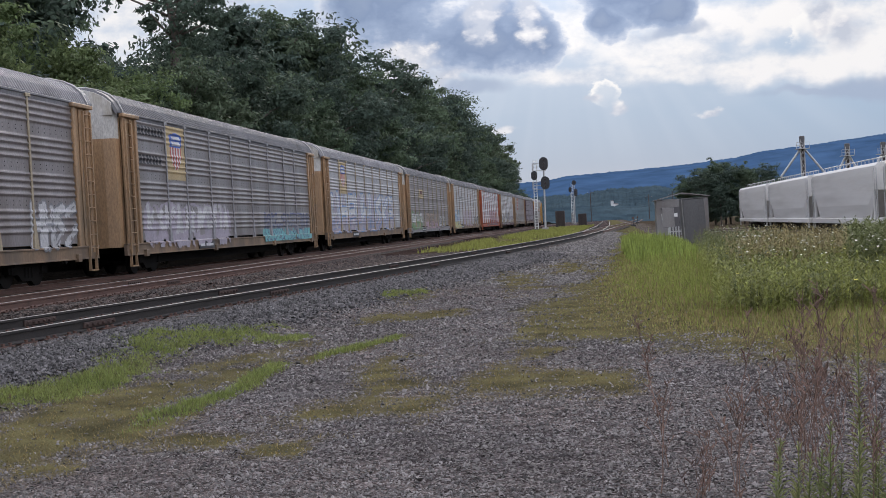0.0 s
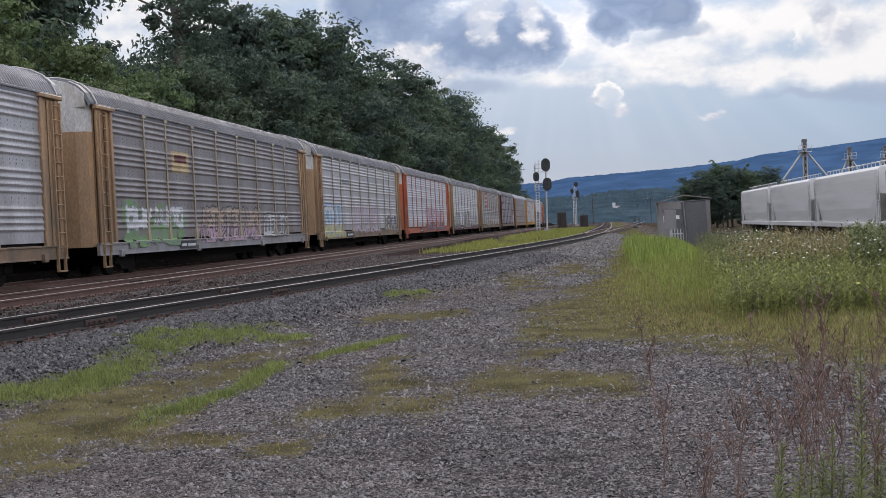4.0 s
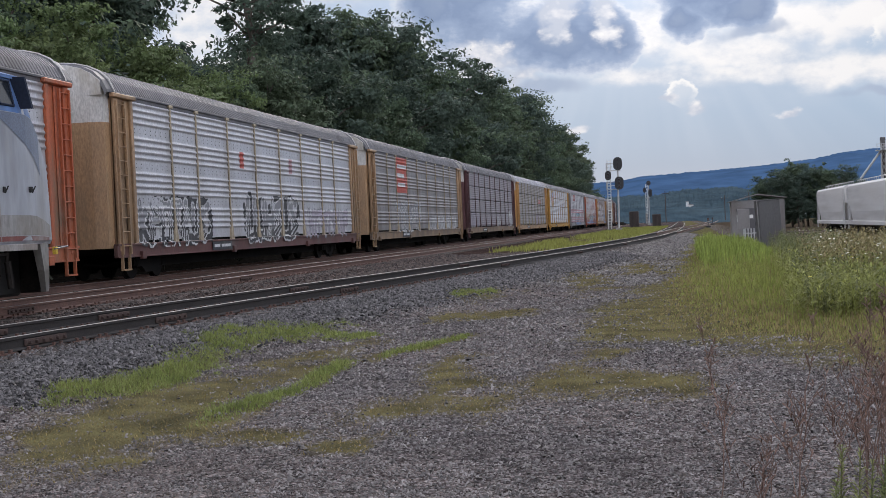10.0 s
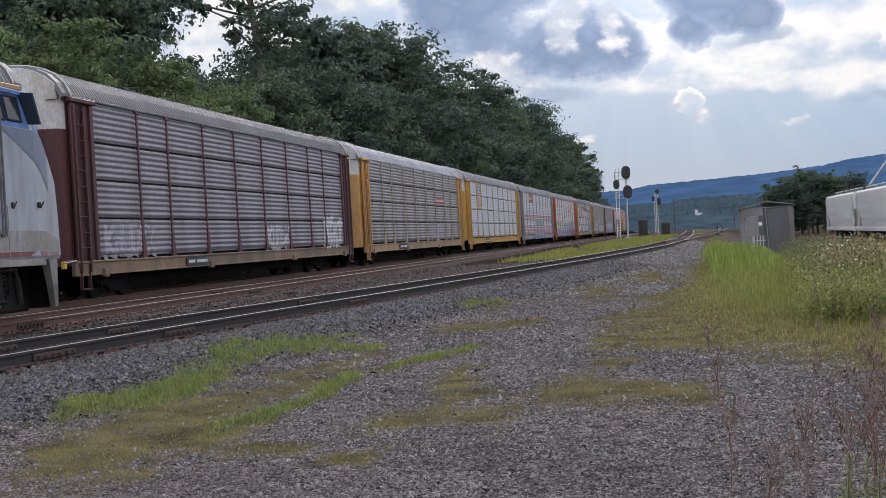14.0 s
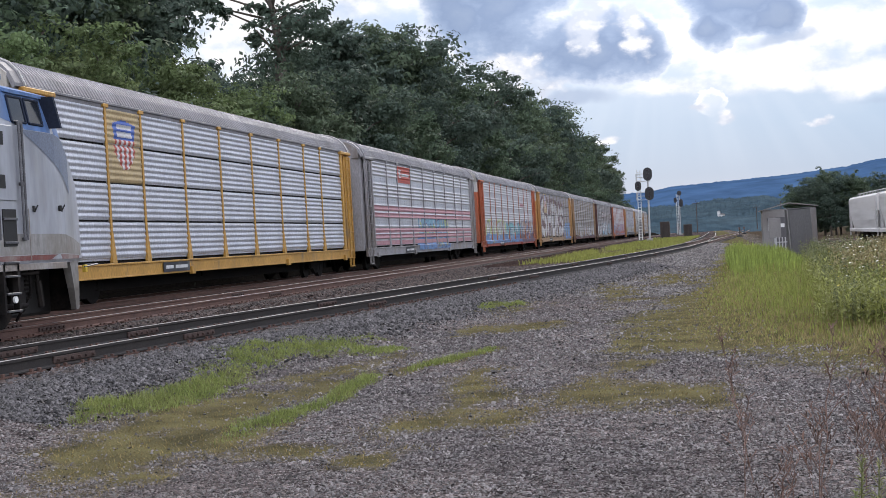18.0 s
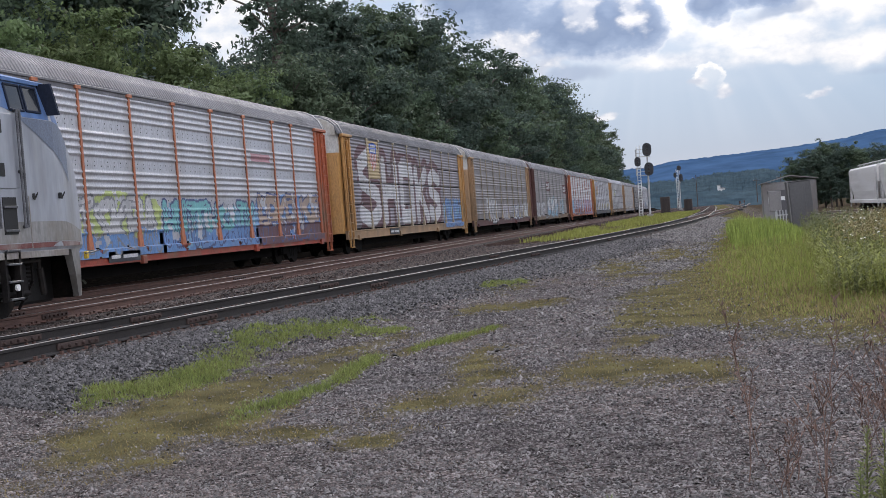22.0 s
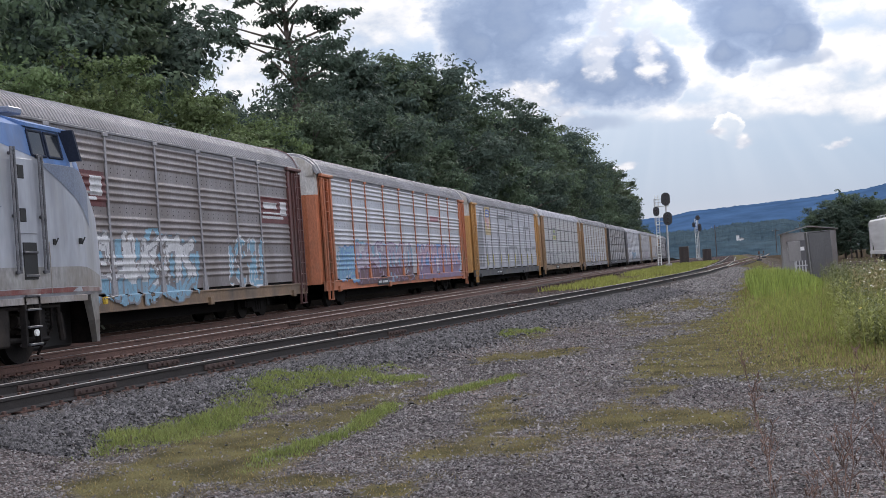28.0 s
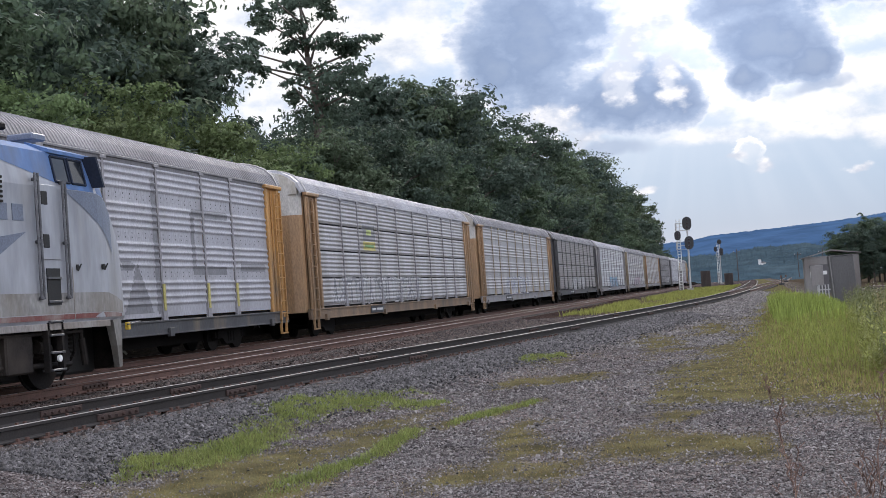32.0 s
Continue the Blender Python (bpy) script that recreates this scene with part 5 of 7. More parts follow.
    (-0.82, ((1.33, 1.08), (1.37, 1.15), (1.34, 2.86), (1.18, 2.98), (0.8, 3.05), (0, 3.1))),
    (-0.36, ((1.18, 1.08), (1.22, 1.15), (1.2, 2.46), (1.04, 2.58), (0.7, 2.65), (0, 2.68))),
    (-0.08, ((1.06, 1.08), (1.1, 1.15), (1.08, 1.95), (0.92, 2.08), (0.6, 2.16), (0, 2.18))),
    (0.0, ((0.98, 1.1), (1.0, 1.2), (0.98, 1.75), (0.84, 1.86), (0.5, 1.92), (0, 1.94))),
)


def loco_skin(y, s, out=0.0):
    """The point of the body's near side at y and at s, 0 at the sill to 5 at the crown, pushed out a little."""
    ys = [r[0] for r in LOCO_RIBS]
    k = int(np.clip(np.searchsorted(ys, y) - 1, 0, len(ys) - 2))
    u = (y - ys[k]) / (ys[k + 1] - ys[k])
    i = min(int(s), 4)
    w = s - i

    def at(r):
        a, b = r[1][i], r[1][i + 1]
        return np.array((a[0] + (b[0] - a[0]) * w, a[1] + (b[1] - a[1]) * w))

    p = at(LOCO_RIBS[k]) * (1 - u) + at(LOCO_RIBS[k + 1]) * u
    a, b = LOCO_RIBS[k][1][i], LOCO_RIBS[k][1][i + 1]
    n = np.array((b[1] - a[1], a[0] - b[0]))
    n = n / np.linalg.norm(n)
    p = p + n * out
    return (float(p[0]), y, float(p[1]))


def skin_patch(ys, lo, hi, out=0.006, n=4):
    """A sheet laid on the near side between two heights that may change along y."""
    v, f = [], []
    for j, y in enumerate(ys):
        a, b = float(lo(y)), float(hi(y))
        knots = [a] + [k for k in (1.0, 2.0, 3.0, 4.0) if a + 0.02 < k < b - 0.02] + [b]
        for q in range(n + 1):
            u = q / n * (len(knots) - 1)
            i = min(int(u), len(knots) - 2)
            v.append(loco_skin(y, knots[i] + (knots[i + 1] - knots[i]) * (u - i), out))
    m = n + 1
    for j in range(len(ys) - 1):
        for k in range(n):
            a = j * m + k
            f.append((a, a + 1, a + m + 1, a + m))
    return v, f


def mirrored(v, f):
    """The same sheet on both sides."""
    n = len(v)
    return v + [(-x, y, z) for x, y, z in v], [t[::-1] for t in f] + [tuple(i + n for i in t) for t in f]


def locomotive():
    loco = thing("locomotive", "silver and blue passenger diesel locomotive standing on the middle track", "locomotive", pose(LOCO_X, 21.75, RAIL))
    secs = []
    for y, half in LOCO_RIBS:
        secs.append([(x, y, z) for x, z in half] + [(-x, y, z) for x, z in half[-2::-1]])
    body = part("body", loft(bmesh.new(), secs), M_SILVER, loco, "silver carbody with a sloping nose")
    body.data.shade_flat()
    up = lambda y: 2.0 + np.interp(y, (-21, -5.8, -3.2, -2.6), (1.0, 1.0, 0.24, 0.06))
    ys = list(np.linspace(-20.9, -2.6, 40))
    part("blue_band", data_mesh("blue_band", *mirrored(*skin_patch(ys, up, lambda y: 4.98, 0.005, 6)), M_BLUE), None, loco, "blue upper band")
    part("cab_band", data_mesh("cab_band", *mirrored(*skin_patch([-2.6, -2.1, -1.8, -1.5, -1.3], lambda y: 2.02, lambda y: 4.98, 0.005, 6)), M_BLUE), None, loco, "blue cab roof")
    ys = list(np.linspace(-2.66, -0.95, 14))
    part("slate_flash", data_mesh("slate_flash", *(skin_patch(ys, lambda y: np.interp(y, (-2.66, -0.95), (1.98, 1.62)), lambda y: 2.0, 0.007, 3)), M_NAVY), None, loco, "slate wedge under the window")
    part("red_stripe", data_mesh("red_stripe", *mirrored(*skin_patch([-20.9, -8, -2.1, -1.5, -1.28, -0.82, -0.5], lambda y: 0.9, lambda y: 1.035, 0.006, 1)), M_STRIPE), None, loco, "thin faded red stripe")
    part("lower_panel", data_mesh("lower_panel", *mirrored(*skin_patch([-20.9, -8, -2.1, -1.6, -1.28, -0.82, -0.36], lambda y: 1.04, lambda y: 1.2, 0.004, 2)), M_GRIME), None, loco, "grimy grey lower body panel")
    bm = bmesh.new()
    for s in (-1, 1):
        box(bm, s * 1.5 - 0.02, s * 1.5 + 0.02, -21.0, -1.4, 0.98, 1.09, 0.006)
    part("skirt", bm, M_SKIRT, loco, "grimy lower skirt")
    # windows: side cab panes in a dark frame, and the windscreen
    for a, b, nm in ((-2.95, -2.5, "cab_window"), (-2.42, -1.96, "quarter_window")):
        for s in (-1, 1):
            v, f = skin_patch([a, b], lambda y: 2.2, lambda y: 2.9, 0.014, 2)
            w = part(nm, data_mesh(nm, [(s * x, y, z) for x, y, z in v], f if s > 0 else [t[::-1] for t in f], M_GLASS), None, loco, "dark cab window")
            bm = bmesh.new()
            q = [Vector(loco_skin(y, v, 0.016)) for y, v in ((a, 2.2), (b, 2.2), (b, 2.9), (a, 2.9))]
            for i in range(4):
                p0, p1 = q[i].copy(), q[(i + 1) % 4].copy()
                p0.x, p1.x = s * p0.x, s * p1.x
                rod(bm, p0, p1, 0.022, 6)
            part("window_frame", bm, M_DEEPBLUE, w)
    for s in (-1, 1):
        v = [(s * 0.06, -1.23, 3.86), (s * 0.86, -1.23, 3.78), (s * 0.80, -0.86, 3.14), (s * 0.06, -0.86, 3.2)]
        v = [(x, y + 0.02, z + 0.02) for x, y, z in v]
        part("windscreen", data_mesh("windscreen", v, [(0, 1, 2, 3)], M_GLASS), None, loco, "dark sloping windscreen pane")
        bm = bmesh.new()
        loft(bm, [[(s * 1.46, -1.72, 3.4), (s * 1.66, -1.62, 3.4), (s * 1.66, -1.56, 3.4), (s * 1.46, -1.66, 3.4)], [(s * 1.40, -1.86, 3.93), (s * 1.62, -1.78, 3.93), (s * 1.62, -1.72, 3.93), (s * 1.40, -1.80, 3.93)]])
        part("mirror", bm, M_DEEPBLUE, loco, "folded dark blue cab mirror")
        bm = bmesh.new()
        loft(bm, [[(s * 1.02, -3.0, 4.12), (s * 1.46, -3.0, 3.96), (s * 1.46, -3.0, 3.9), (s * 1.02, -3.0, 4.05)], [(s * 0.98, -1.5, 4.1), (s * 1.44, -1.5, 3.95), (s * 1.44, -1.5, 3.89), (s * 0.98, -1.5, 4.03)]])
        part("visor", bm, M_BLUE, loco, "roof visor over the window")
    # door with its handrails, latches and step wells
    for s in (-1, 1):
        door = part("cab_door", boxed(min(s * 1.525, s * 1.55), max(s * 1.525, s * 1.55), -3.52, -2.98, 2.12, 3.34, 0.008), M_SILVER, loco, "narrow silver cab door")
        for z in (2.42, 3.12):
            bm = bmesh.new()
            box(bm, s * 1.55 - 0.012, s * 1.55 + 0.012, -3.48, -3.30, z - 0.11, z + 0.11, 0.008)
            part("door_latch", bm, M_BLACK, door, "black recessed latch")
        for y in (-3.66, -2.84):
            bm = bmesh.new()
            for dy in (-0.045, 0.045):
                rod(bm, (s * 1.6, y + dy, 1.48), (s * 1.6, y + dy, 3.5 if y < -3 else 3.42), 0.022, 8)
            for z in (1.5, 2.4, 3.4):
                rod(bm, (s * 1.52, y, z), (s * 1.61, y, z), 0.03, 6)
            part("handrail", bm, M_CHROME, loco, "long vertical steel handrail")
        # flat black block stands proud of the side for the footholds' shade
        bm = boxed(min(s * 1.48, s * 1.545), max(s * 1.48, s * 1.545), -3.42, -3.02, 1.38, 1.98)
        well = part("step_well", bm, M_BLACK, loco, "black block for the shaded footholds")
        for z in (1.42, 1.80):
            part("step", boxed(min(s * 1.5, s * 1.57), max(s * 1.5, s * 1.57), -3.42, -3.02, z, z + 0.04, 0.005), M_CHROME, well)
        lad = part("step_ladder", boxed(min(s * 1.42, s * 1.52), max(s * 1.42, s * 1.52), -3.46, -3.40, 0.3, 1.1), M_TRUCK, loco, "steps below the cab door")
        part("stile", boxed(min(s * 1.42, s * 1.52), max(s * 1.42, s * 1.52), -3.04, -2.98, 0.3, 1.1), M_TRUCK, lad)
        for z in (0.32, 0.6, 0.88, 1.1):
            part("step", boxed(min(s * 1.36, s * 1.56), max(s * 1.36, s * 1.56), -3.42, -3.02, z, z + 0.035, 0.005), M_CHROME, lad)
        part("step_lamp", rod(bmesh.new(), (s * 1.53, -3.2, 0.52), (s * 1.57, -3.2, 0.52), 0.055, 12), M_LAMP, loco, "small round white lamp")
        for y, z in ((-2.45, 2.0), (-1.55, 2.02)):
            bm = boxed(min(s * 1.5, s * 1.56), max(s * 1.5, s * 1.56), y - 0.03, y + 0.03, z - 0.05, z + 0.05, 0.01)
            rod(bm, (s * 1.55, y, z - 0.06), (s * 1.6, y + 0.03, z + 0.06), 0.012, 6)
            part("eyelet", bm, M_BLACK, loco, "small black lifting eye")
        part("seam", boxed(min(s * 1.52, s * 1.54), max(s * 1.52, s * 1.54), -2.62, -2.6, 1.14, 2.0), M_SKIRT, loco)
        part("hatch", boxed(min(s * 1.25, s * 1.36), max(s * 1.25, s * 1.36), -0.95, -0.86, 1.5, 1.72, 0.01), M_SKIRT, loco)
        for k in range(6):
            part("louvre", boxed(min(s * 1.52, s * 1.56), max(s * 1.52, s * 1.56), -5.6, -4.55, 2.98 + k * 0.075, 3.02 + k * 0.075, 0.004), M_TRUCK, loco)
        # lettering as plain bars and a chevron mark
        for k in range(6):
            part("lettering", boxed(min(s * 1.53, s * 1.542), max(s * 1.53, s * 1.542), -6.5 + k * 0.44, -6.5 + k * 0.44 + 0.3, 2.72, 2.98), M_NAVY, loco)
        v = [(s * 1.542, -6.6, 2.2), (s * 1.542, -3.95, 2.55), (s * 1.542, -4.5, 2.28), (s * 1.542, -5.0, 2.02)]
        part("emblem", data_mesh("emblem", v, [(0, 1, 2, 3) if s < 0 else (3, 2, 1, 0)], M_NAVY), None, loco, "swept slate emblem")
        # front truck
        tr = part("truck_frame", boxed(min(s * 0.98, s * 1.14), max(s * 0.98, s * 1.14), -6.1, -2.3, 0.52, 0.86, 0.05), M_TRUCK, loco)
        for y in (-5.1, -2.55):
            part("wheel", rod(rod(bmesh.new(), (s * 0.69, y, 0.51), (s * 0.83, y, 0.51), 0.51, 32), (s * 0.66, y, 0.51), (s * 0.7, y, 0.51), 0.54, 32), M_TRUCK, tr)
            part("journal_box", boxed(min(s * 1.0, s * 1.25), max(s * 1.0, s * 1.25), y - 0.22, y + 0.22, 0.34, 0.68, 0.04), M_TRUCK, tr)
            for d in (-0.42, 0.42):
                bm = bmesh.new()
                for k in range(6):
                    rod(bm, (s * 1.1, y + d, 0.5 + k * 0.07), (s * 1.1, y + d, 0.54 + k * 0.07), 0.1, 10)
                part("spring", bm, M_TRUCK, tr, "coil spring")
            part("shock_absorber", rod(rod(bmesh.new(), (s * 1.28, y + 0.62, 0.35), (s * 1.3, y + 0.5, 0.8), 0.06, 8), (s * 1.3, y + 0.5, 0.78), (s * 1.32, y + 0.42, 1.08), 0.035, 8), M_TRUCK, tr)
            part("brake_cylinder", rod(bmesh.new(), (s * 1.18, y - 0.75, 0.72), (s * 1.18, y - 0.4, 0.66), 0.11, 12), M_TRUCK, tr)
        part("sand_pipe", rod(rod(bmesh.new(), (s * 1.3, -2.3, 1.05), (s * 1.25, -2.2, 0.6), 0.03, 6), (s * 1.25, -2.2, 0.6), (s * 0.8, -1.95, 0.12), 0.025, 6), M_TRUCK, loco)
        part("brake_hanger", boxed(min(s * 1.12, s * 1.3), max(s * 1.12, s * 1.3), -2.75, -2.45, 0.28, 0.95, 0.04), M_TRUCK, loco)
        part("traction_link", rod(bmesh.new(), (s * 1.32, -4.7, 0.45), (s * 1.32, -2.5, 0.4), 0.045, 8), M_TRUCK, loco)
        part("equipment_box", boxed(min(s * 1.05, s * 1.42), max(s * 1.05, s * 1.42), -4.5, -3.75, 0.32, 0.95, 0.03), M_TRUCK, loco)
        part("air_pipe", rod(rod(bmesh.new(), (s * 1.4, -6.2, 0.93), (s * 1.4, -2.2, 0.93), 0.03, 8), (s * 1.3, -3.9, 0.9), (s * 1.22, -3.6, 0.4), 0.022, 6), M_TRUCK, loco)
        tk = part("truck_frame", boxed(min(s * 0.98, s * 1.14), max(s * 0.98, s * 1.14), -18.9, -15.1, 0.52, 0.86, 0.05), M_TRUCK, loco)
        for y in (-18.2, -15.7):
            part("wheel", rod(bmesh.new(), (s * 0.69, y, 0.51), (s * 0.83, y, 0.51), 0.51, 32), M_TRUCK, tk)
        # pilot
        bm = bmesh.new()
        loft(bm, [[(s * 1.36, -1.02, 1.1), (s * 1.36, -0.72, 1.1), (s * 1.0, -0.08, 1.1), (s * 0.9, -0.2, 1.1), (s * 1.2, -1.02, 1.1)],
                  [(s * 1.33, -0.86, 0.62), (s * 1.33, -0.68, 0.62), (s * 0.98, -0.02, 0.62), (s * 0.88, -0.16, 0.62), (s * 1.2, -0.86, 0.62)],
                  [(s * 1.2, -0.58, 0.22), (s * 1.2, -0.5, 0.22), (s * 0.95, 0.0, 0.22), (s * 0.85, -0.14, 0.22), (s * 1.1, -0.58, 0.22)]])
        part("pilot_wing", bm, M_GRIME, loco, "grimy grey steel pilot wing")
    part("pilot", boxed(-0.95, 0.95, -0.3, -0.05, 0.2, 1.1, 0.03), M_TRUCK, loco, "black snow plough pilot")
    part("coupler", box(boxed(-0.12, 0.12, -0.3, 0.45, 0.72, 0.95, 0.03), -0.2, 0.2, 0.35, 0.62, 0.68, 0.98, 0.06), M_TRUCK, loco)
    bm = rod(bmesh.new(), (1.15, -0.1, 0.98), (1.15, 0.42, 1.02), 0.014, 6)
    rod(bm, (1.15, 0.42, 1.02), (0.9, 0.42, 1.02), 0.014, 6)
    part("grab_iron", bm, M_CHROME, loco, "steel grab iron at the nose")
    part("valve_handle", boxed(1.08, 1.16, -0.06, 0.02, 0.88, 1.02, 0.01), M_HOSE_YELLOW, loco, "yellow valve handle")
    # black filler block added under the body to stop light between the trucks
    part("underframe", boxed(-0.62, 0.62, -20.5, -0.4, 0.16, 1.1, 0.05), M_BLACK, loco)
    part("fuel_tank", boxed(-1.35, 1.35, -14.2, -7.0, 0.3, 1.1, 0.08), M_TRUCK, loco)
    bm = boxed(-0.9, 0.9, -4.6, -3.3, 4.3, 4.42, 0.03)
    for x in (-0.6, 0.6):
        rod(bm, (x, -4.4, 4.42), (x, -3.7, 4.46), 0.05, 8)
    part("roof_unit", bm, M_TRUCK, loco, "dark roof-top cooling unit")
    bm = boxed(0.5, 1.0, -2.7, -2.3, 4.2, 4.32, 0.02)
    part("roof_box", bm, M_NAVY, loco)
    for k in range(4):
        part("roof_fan", rod(bmesh.new(), (0, -8 - k * 2.6, 4.34), (0, -8 - k * 2.6, 4.42), 0.6, 20), M_TRUCK, loco)
    return loco


locomotive()

# ---- trees ----
M_BARK = surface("grey_bark", (0.07, 0.055, 0.045), (0.12, 0.1, 0.085), 3, 0.9, 0, 0.6, 25, (1, 1, 0.2))
M_LEAF_DARK = leaf_mat("dark_green_leaves", (0.056, 0.082, 0.064), (0.086, 0.117, 0.088), trans=0.42)
# leaf colour lowered to carry the shade under the trees
M_UNDER = leaf_mat("shade_painted_bush_leaves", (0.018, 0.025, 0.016), (0.03, 0.039, 0.023), trans=0.08)
M_LEAF_MID = leaf_mat("green_leaves", (0.07, 0.102, 0.064), (0.106, 0.141, 0.086), trans=0.42)
M_LEAF_FRESH = leaf_mat("fresh_green_leaves", (0.1, 0.141, 0.061), (0.138, 0.179, 0.08), trans=0.45)


def leaf_cloud(rng, centres, radii, per, size):
    """Small bent leaves round clump centres, as one array of quads."""
    c = np.repeat(centres, per, axis=0)
    r = np.repeat(radii, per)
    sub = rng.normal(size=(len(centres) * 7, 3)) * 0.55
    pick = np.repeat(np.arange(len(centres)) * 7, per) + rng.integers(0, 7, len(c))
    d = sub[pick] + rng.normal(size=(len(c), 3)) * 0.27
    p = c + d * r[:, None] * np.array([1.25, 1.25, 0.62])
    d /= np.linalg.norm(d, axis=1, keepdims=True) + 1e-6
    face = d * 0.9 + rng.normal(size=(len(c), 3)) * 0.45 + np.array([0, 0, 0.45])
    a = np.cross(face, rng.normal(size=(len(c), 3)))
    a /= np.linalg.norm(a, axis=1, keepdims=True)
    b = np.cross(a, face)
    b /= np.linalg.norm(b, axis=1, keepdims=True)
    s = (size * rng.uniform(0.6, 1.35, len(c)))[:, None]
    v = np.stack([p - a * s, p - b * s * 0.55, p + a * s, p + b * s * 0.55], 1).reshape(-1, 3)
    return v, np.arange(len(v)).reshape(-1, 4)


def tree_kind(seed, height, spread, low, leaves, clumps=70, per=110, size=0.26, tall=1.0):
    """Trunk with limbs and a crown of leaf clumps; returns two meshes."""
    rng = np.random.default_rng(seed)
    bm = bmesh.new()
    top = height * 0.8
    bend = rng.uniform(-0.5, 0.5, 2)
    spine = [Vector((bend[0] * (k / 4) ** 2, bend[1] * (k / 4) ** 2, top * k / 4)) for k in range(5)]
    r0 = height * 0.017
    for k in range(4):
        rod(bm, spine[k], spine[k + 1], r0 * (1 - k * 0.22), 7, r0 * (1 - (k + 1) * 0.22))
    cs, rs = [], []
    limbs = 9
    for k in range(limbs):
        z = height * (low + (0.72 - low) * k / (limbs - 1))
        ang = k * 2.4 + rng.uniform(-0.5, 0.5)
        reach = spread * (1.0 - 0.45 * abs(2 * k / (limbs - 1) - 0.8)) * rng.uniform(0.7, 1.1)
        a = Vector((0, 0, z))
        b = Vector((math.cos(ang) * reach, math.sin(ang) * reach, z + height * 0.12 * tall))
        rod(bm, a, a.lerp(b, 0.55) + Vector((0, 0, 0.3)), r0 * 0.42, 5, r0 * 0.26)
        rod(bm, a.lerp(b, 0.55) + Vector((0, 0, 0.3)), b, r0 * 0.26, 5, r0 * 0.08)
        for _ in range(max(3, int(clumps / limbs * 1.25))):
            f = rng.uniform(0.35, 1.12)
            q = a.lerp(b, f) + Vector(rng.normal(size=3) * spread * 0.2)
            cs.append(q)
            rs.append(rng.uniform(0.4, 0.95) * spread * 0.24)
    for _ in range(clumps // 5):
        q = spine[3].lerp(spine[4], rng.uniform(0.2, 1.25)) + Vector(rng.normal(size=3) * spread * 0.25)
        q.z = min(q.z, height - 0.5) - abs(rng.normal()) * 0.3
        cs.append(q)
        rs.append(rng.uniform(0.4, 0.85) * spread * 0.26)
    v, f = leaf_cloud(rng, np.array([tuple(c) for c in cs]), np.array(rs), per, size)
    return finish("trunk", bm, M_BARK, True), quick_mesh("crown", v, f, leaves)


def tower_tree(seed, height):
    """A tall, thin tree hung with vines: ragged tufts on a leaning trunk, a bough to one side, open sky between them."""
    rng = np.random.default_rng(seed)
    bm = bmesh.new()
    spine = [Vector((x, 0, z * height)) for x, z in ((0.1, 0), (0.2, 0.3), (0.5, 0.6), (0.1, 0.8), (-0.1, 0.97))]
    for k in range(4):
        rod(bm, spine[k], spine[k + 1], 0.36 - 0.08 * k, 7, 0.28 - 0.08 * k)
    tufts = ((-1.1, 0.96, 1.0), (-0.1, 0.97, 1.0), (1.1, 0.925, 0.9), (-1.5, 0.90, 0.8), (-0.4, 0.89, 0.9), (0.6, 0.85, 0.9), (-0.5, 0.84, 0.8), (-2.5, 0.83, 0.7), (-2.9, 0.805, 0.6), (-2.0, 0.77, 0.6),
             (0.1, 0.785, 1.0), (0.6, 0.73, 1.3), (1.7, 0.75, 1.1), (2.4, 0.70, 1.2), (1.0, 0.68, 1.6), (-0.6, 0.71, 0.8), (2.1, 0.80, 0.6), (2.9, 0.83, 0.8), (0.2, 0.62, 1.8), (-0.9, 0.55, 1.7), (1.6, 0.56, 1.8), (0.3, 0.46, 2.0))
    cs, rs = [], []
    for x, z, r in tufts:
        foot = Vector((0.2, 0, (z - 0.07) * height))
        rod(bm, foot, (x, rng.normal() * 0.4, z * height), 0.07, 5, 0.03)
        for _ in range(3):
            cs.append((x + rng.normal() * 0.35 * r, rng.normal() * 0.6 * r, z * height + rng.normal() * 0.3 * r))
            rs.append(0.5 * r)
    v, f = leaf_cloud(rng, np.array(cs), np.array(rs), 130, 0.12)
    return finish("trunk", bm, M_BARK, True), quick_mesh("crown", v, f, M_LEAF_DARK)


TREES = {"oak": tree_kind(1, 15, 4.6, 0.15, M_LEAF_DARK, 110, 128, 0.15), "maple": tree_kind(2, 15, 4.0, 0.12, M_LEAF_MID, 110, 128, 0.15),
         "ash": tree_kind(3, 15, 2.8, 0.3, M_LEAF_DARK, 90, 105, 0.14, 1.5), "young": tree_kind(4, 8, 3.0, 0.03, M_LEAF_FRESH, 100, 230, 0.078),
         "elm": tree_kind(5, 15, 4.4, 0.08, M_LEAF_MID, 120, 122, 0.15), "vine": tree_kind(6, 15, 2.2, 0.06, M_LEAF_DARK, 110, 105, 0.13, 1.3), "tower": tower_tree(8, 15)}


def tree(kind, x, y, height, turn, label):
    base = 8.0 if kind == "young" else 15.0
    s = height / base
    z = float(bank_height(np.array(x), np.array(y)))
    t = thing("tree", label, "tree", pose(x, y, z - 0.05, 0, 0, turn) @ Matrix.Scale(s, 4), "trees behind the train" if x < -18 else "trees by the yard")
    tr, cr = TREES[kind]
    part("trunk", tr, None, t)
    part("crown", cr, None, t)


def by_angle(kind, az, el, x, label, turn=None, drop=0.0):
    """A tree at that bearing, whose top stands at that height angle, on the line x."""
    y = x / math.tan(radians(az))
    h = EYE + math.hypot(x, y) * math.tan(radians(el)) - drop - 0.6 * (x < -18)
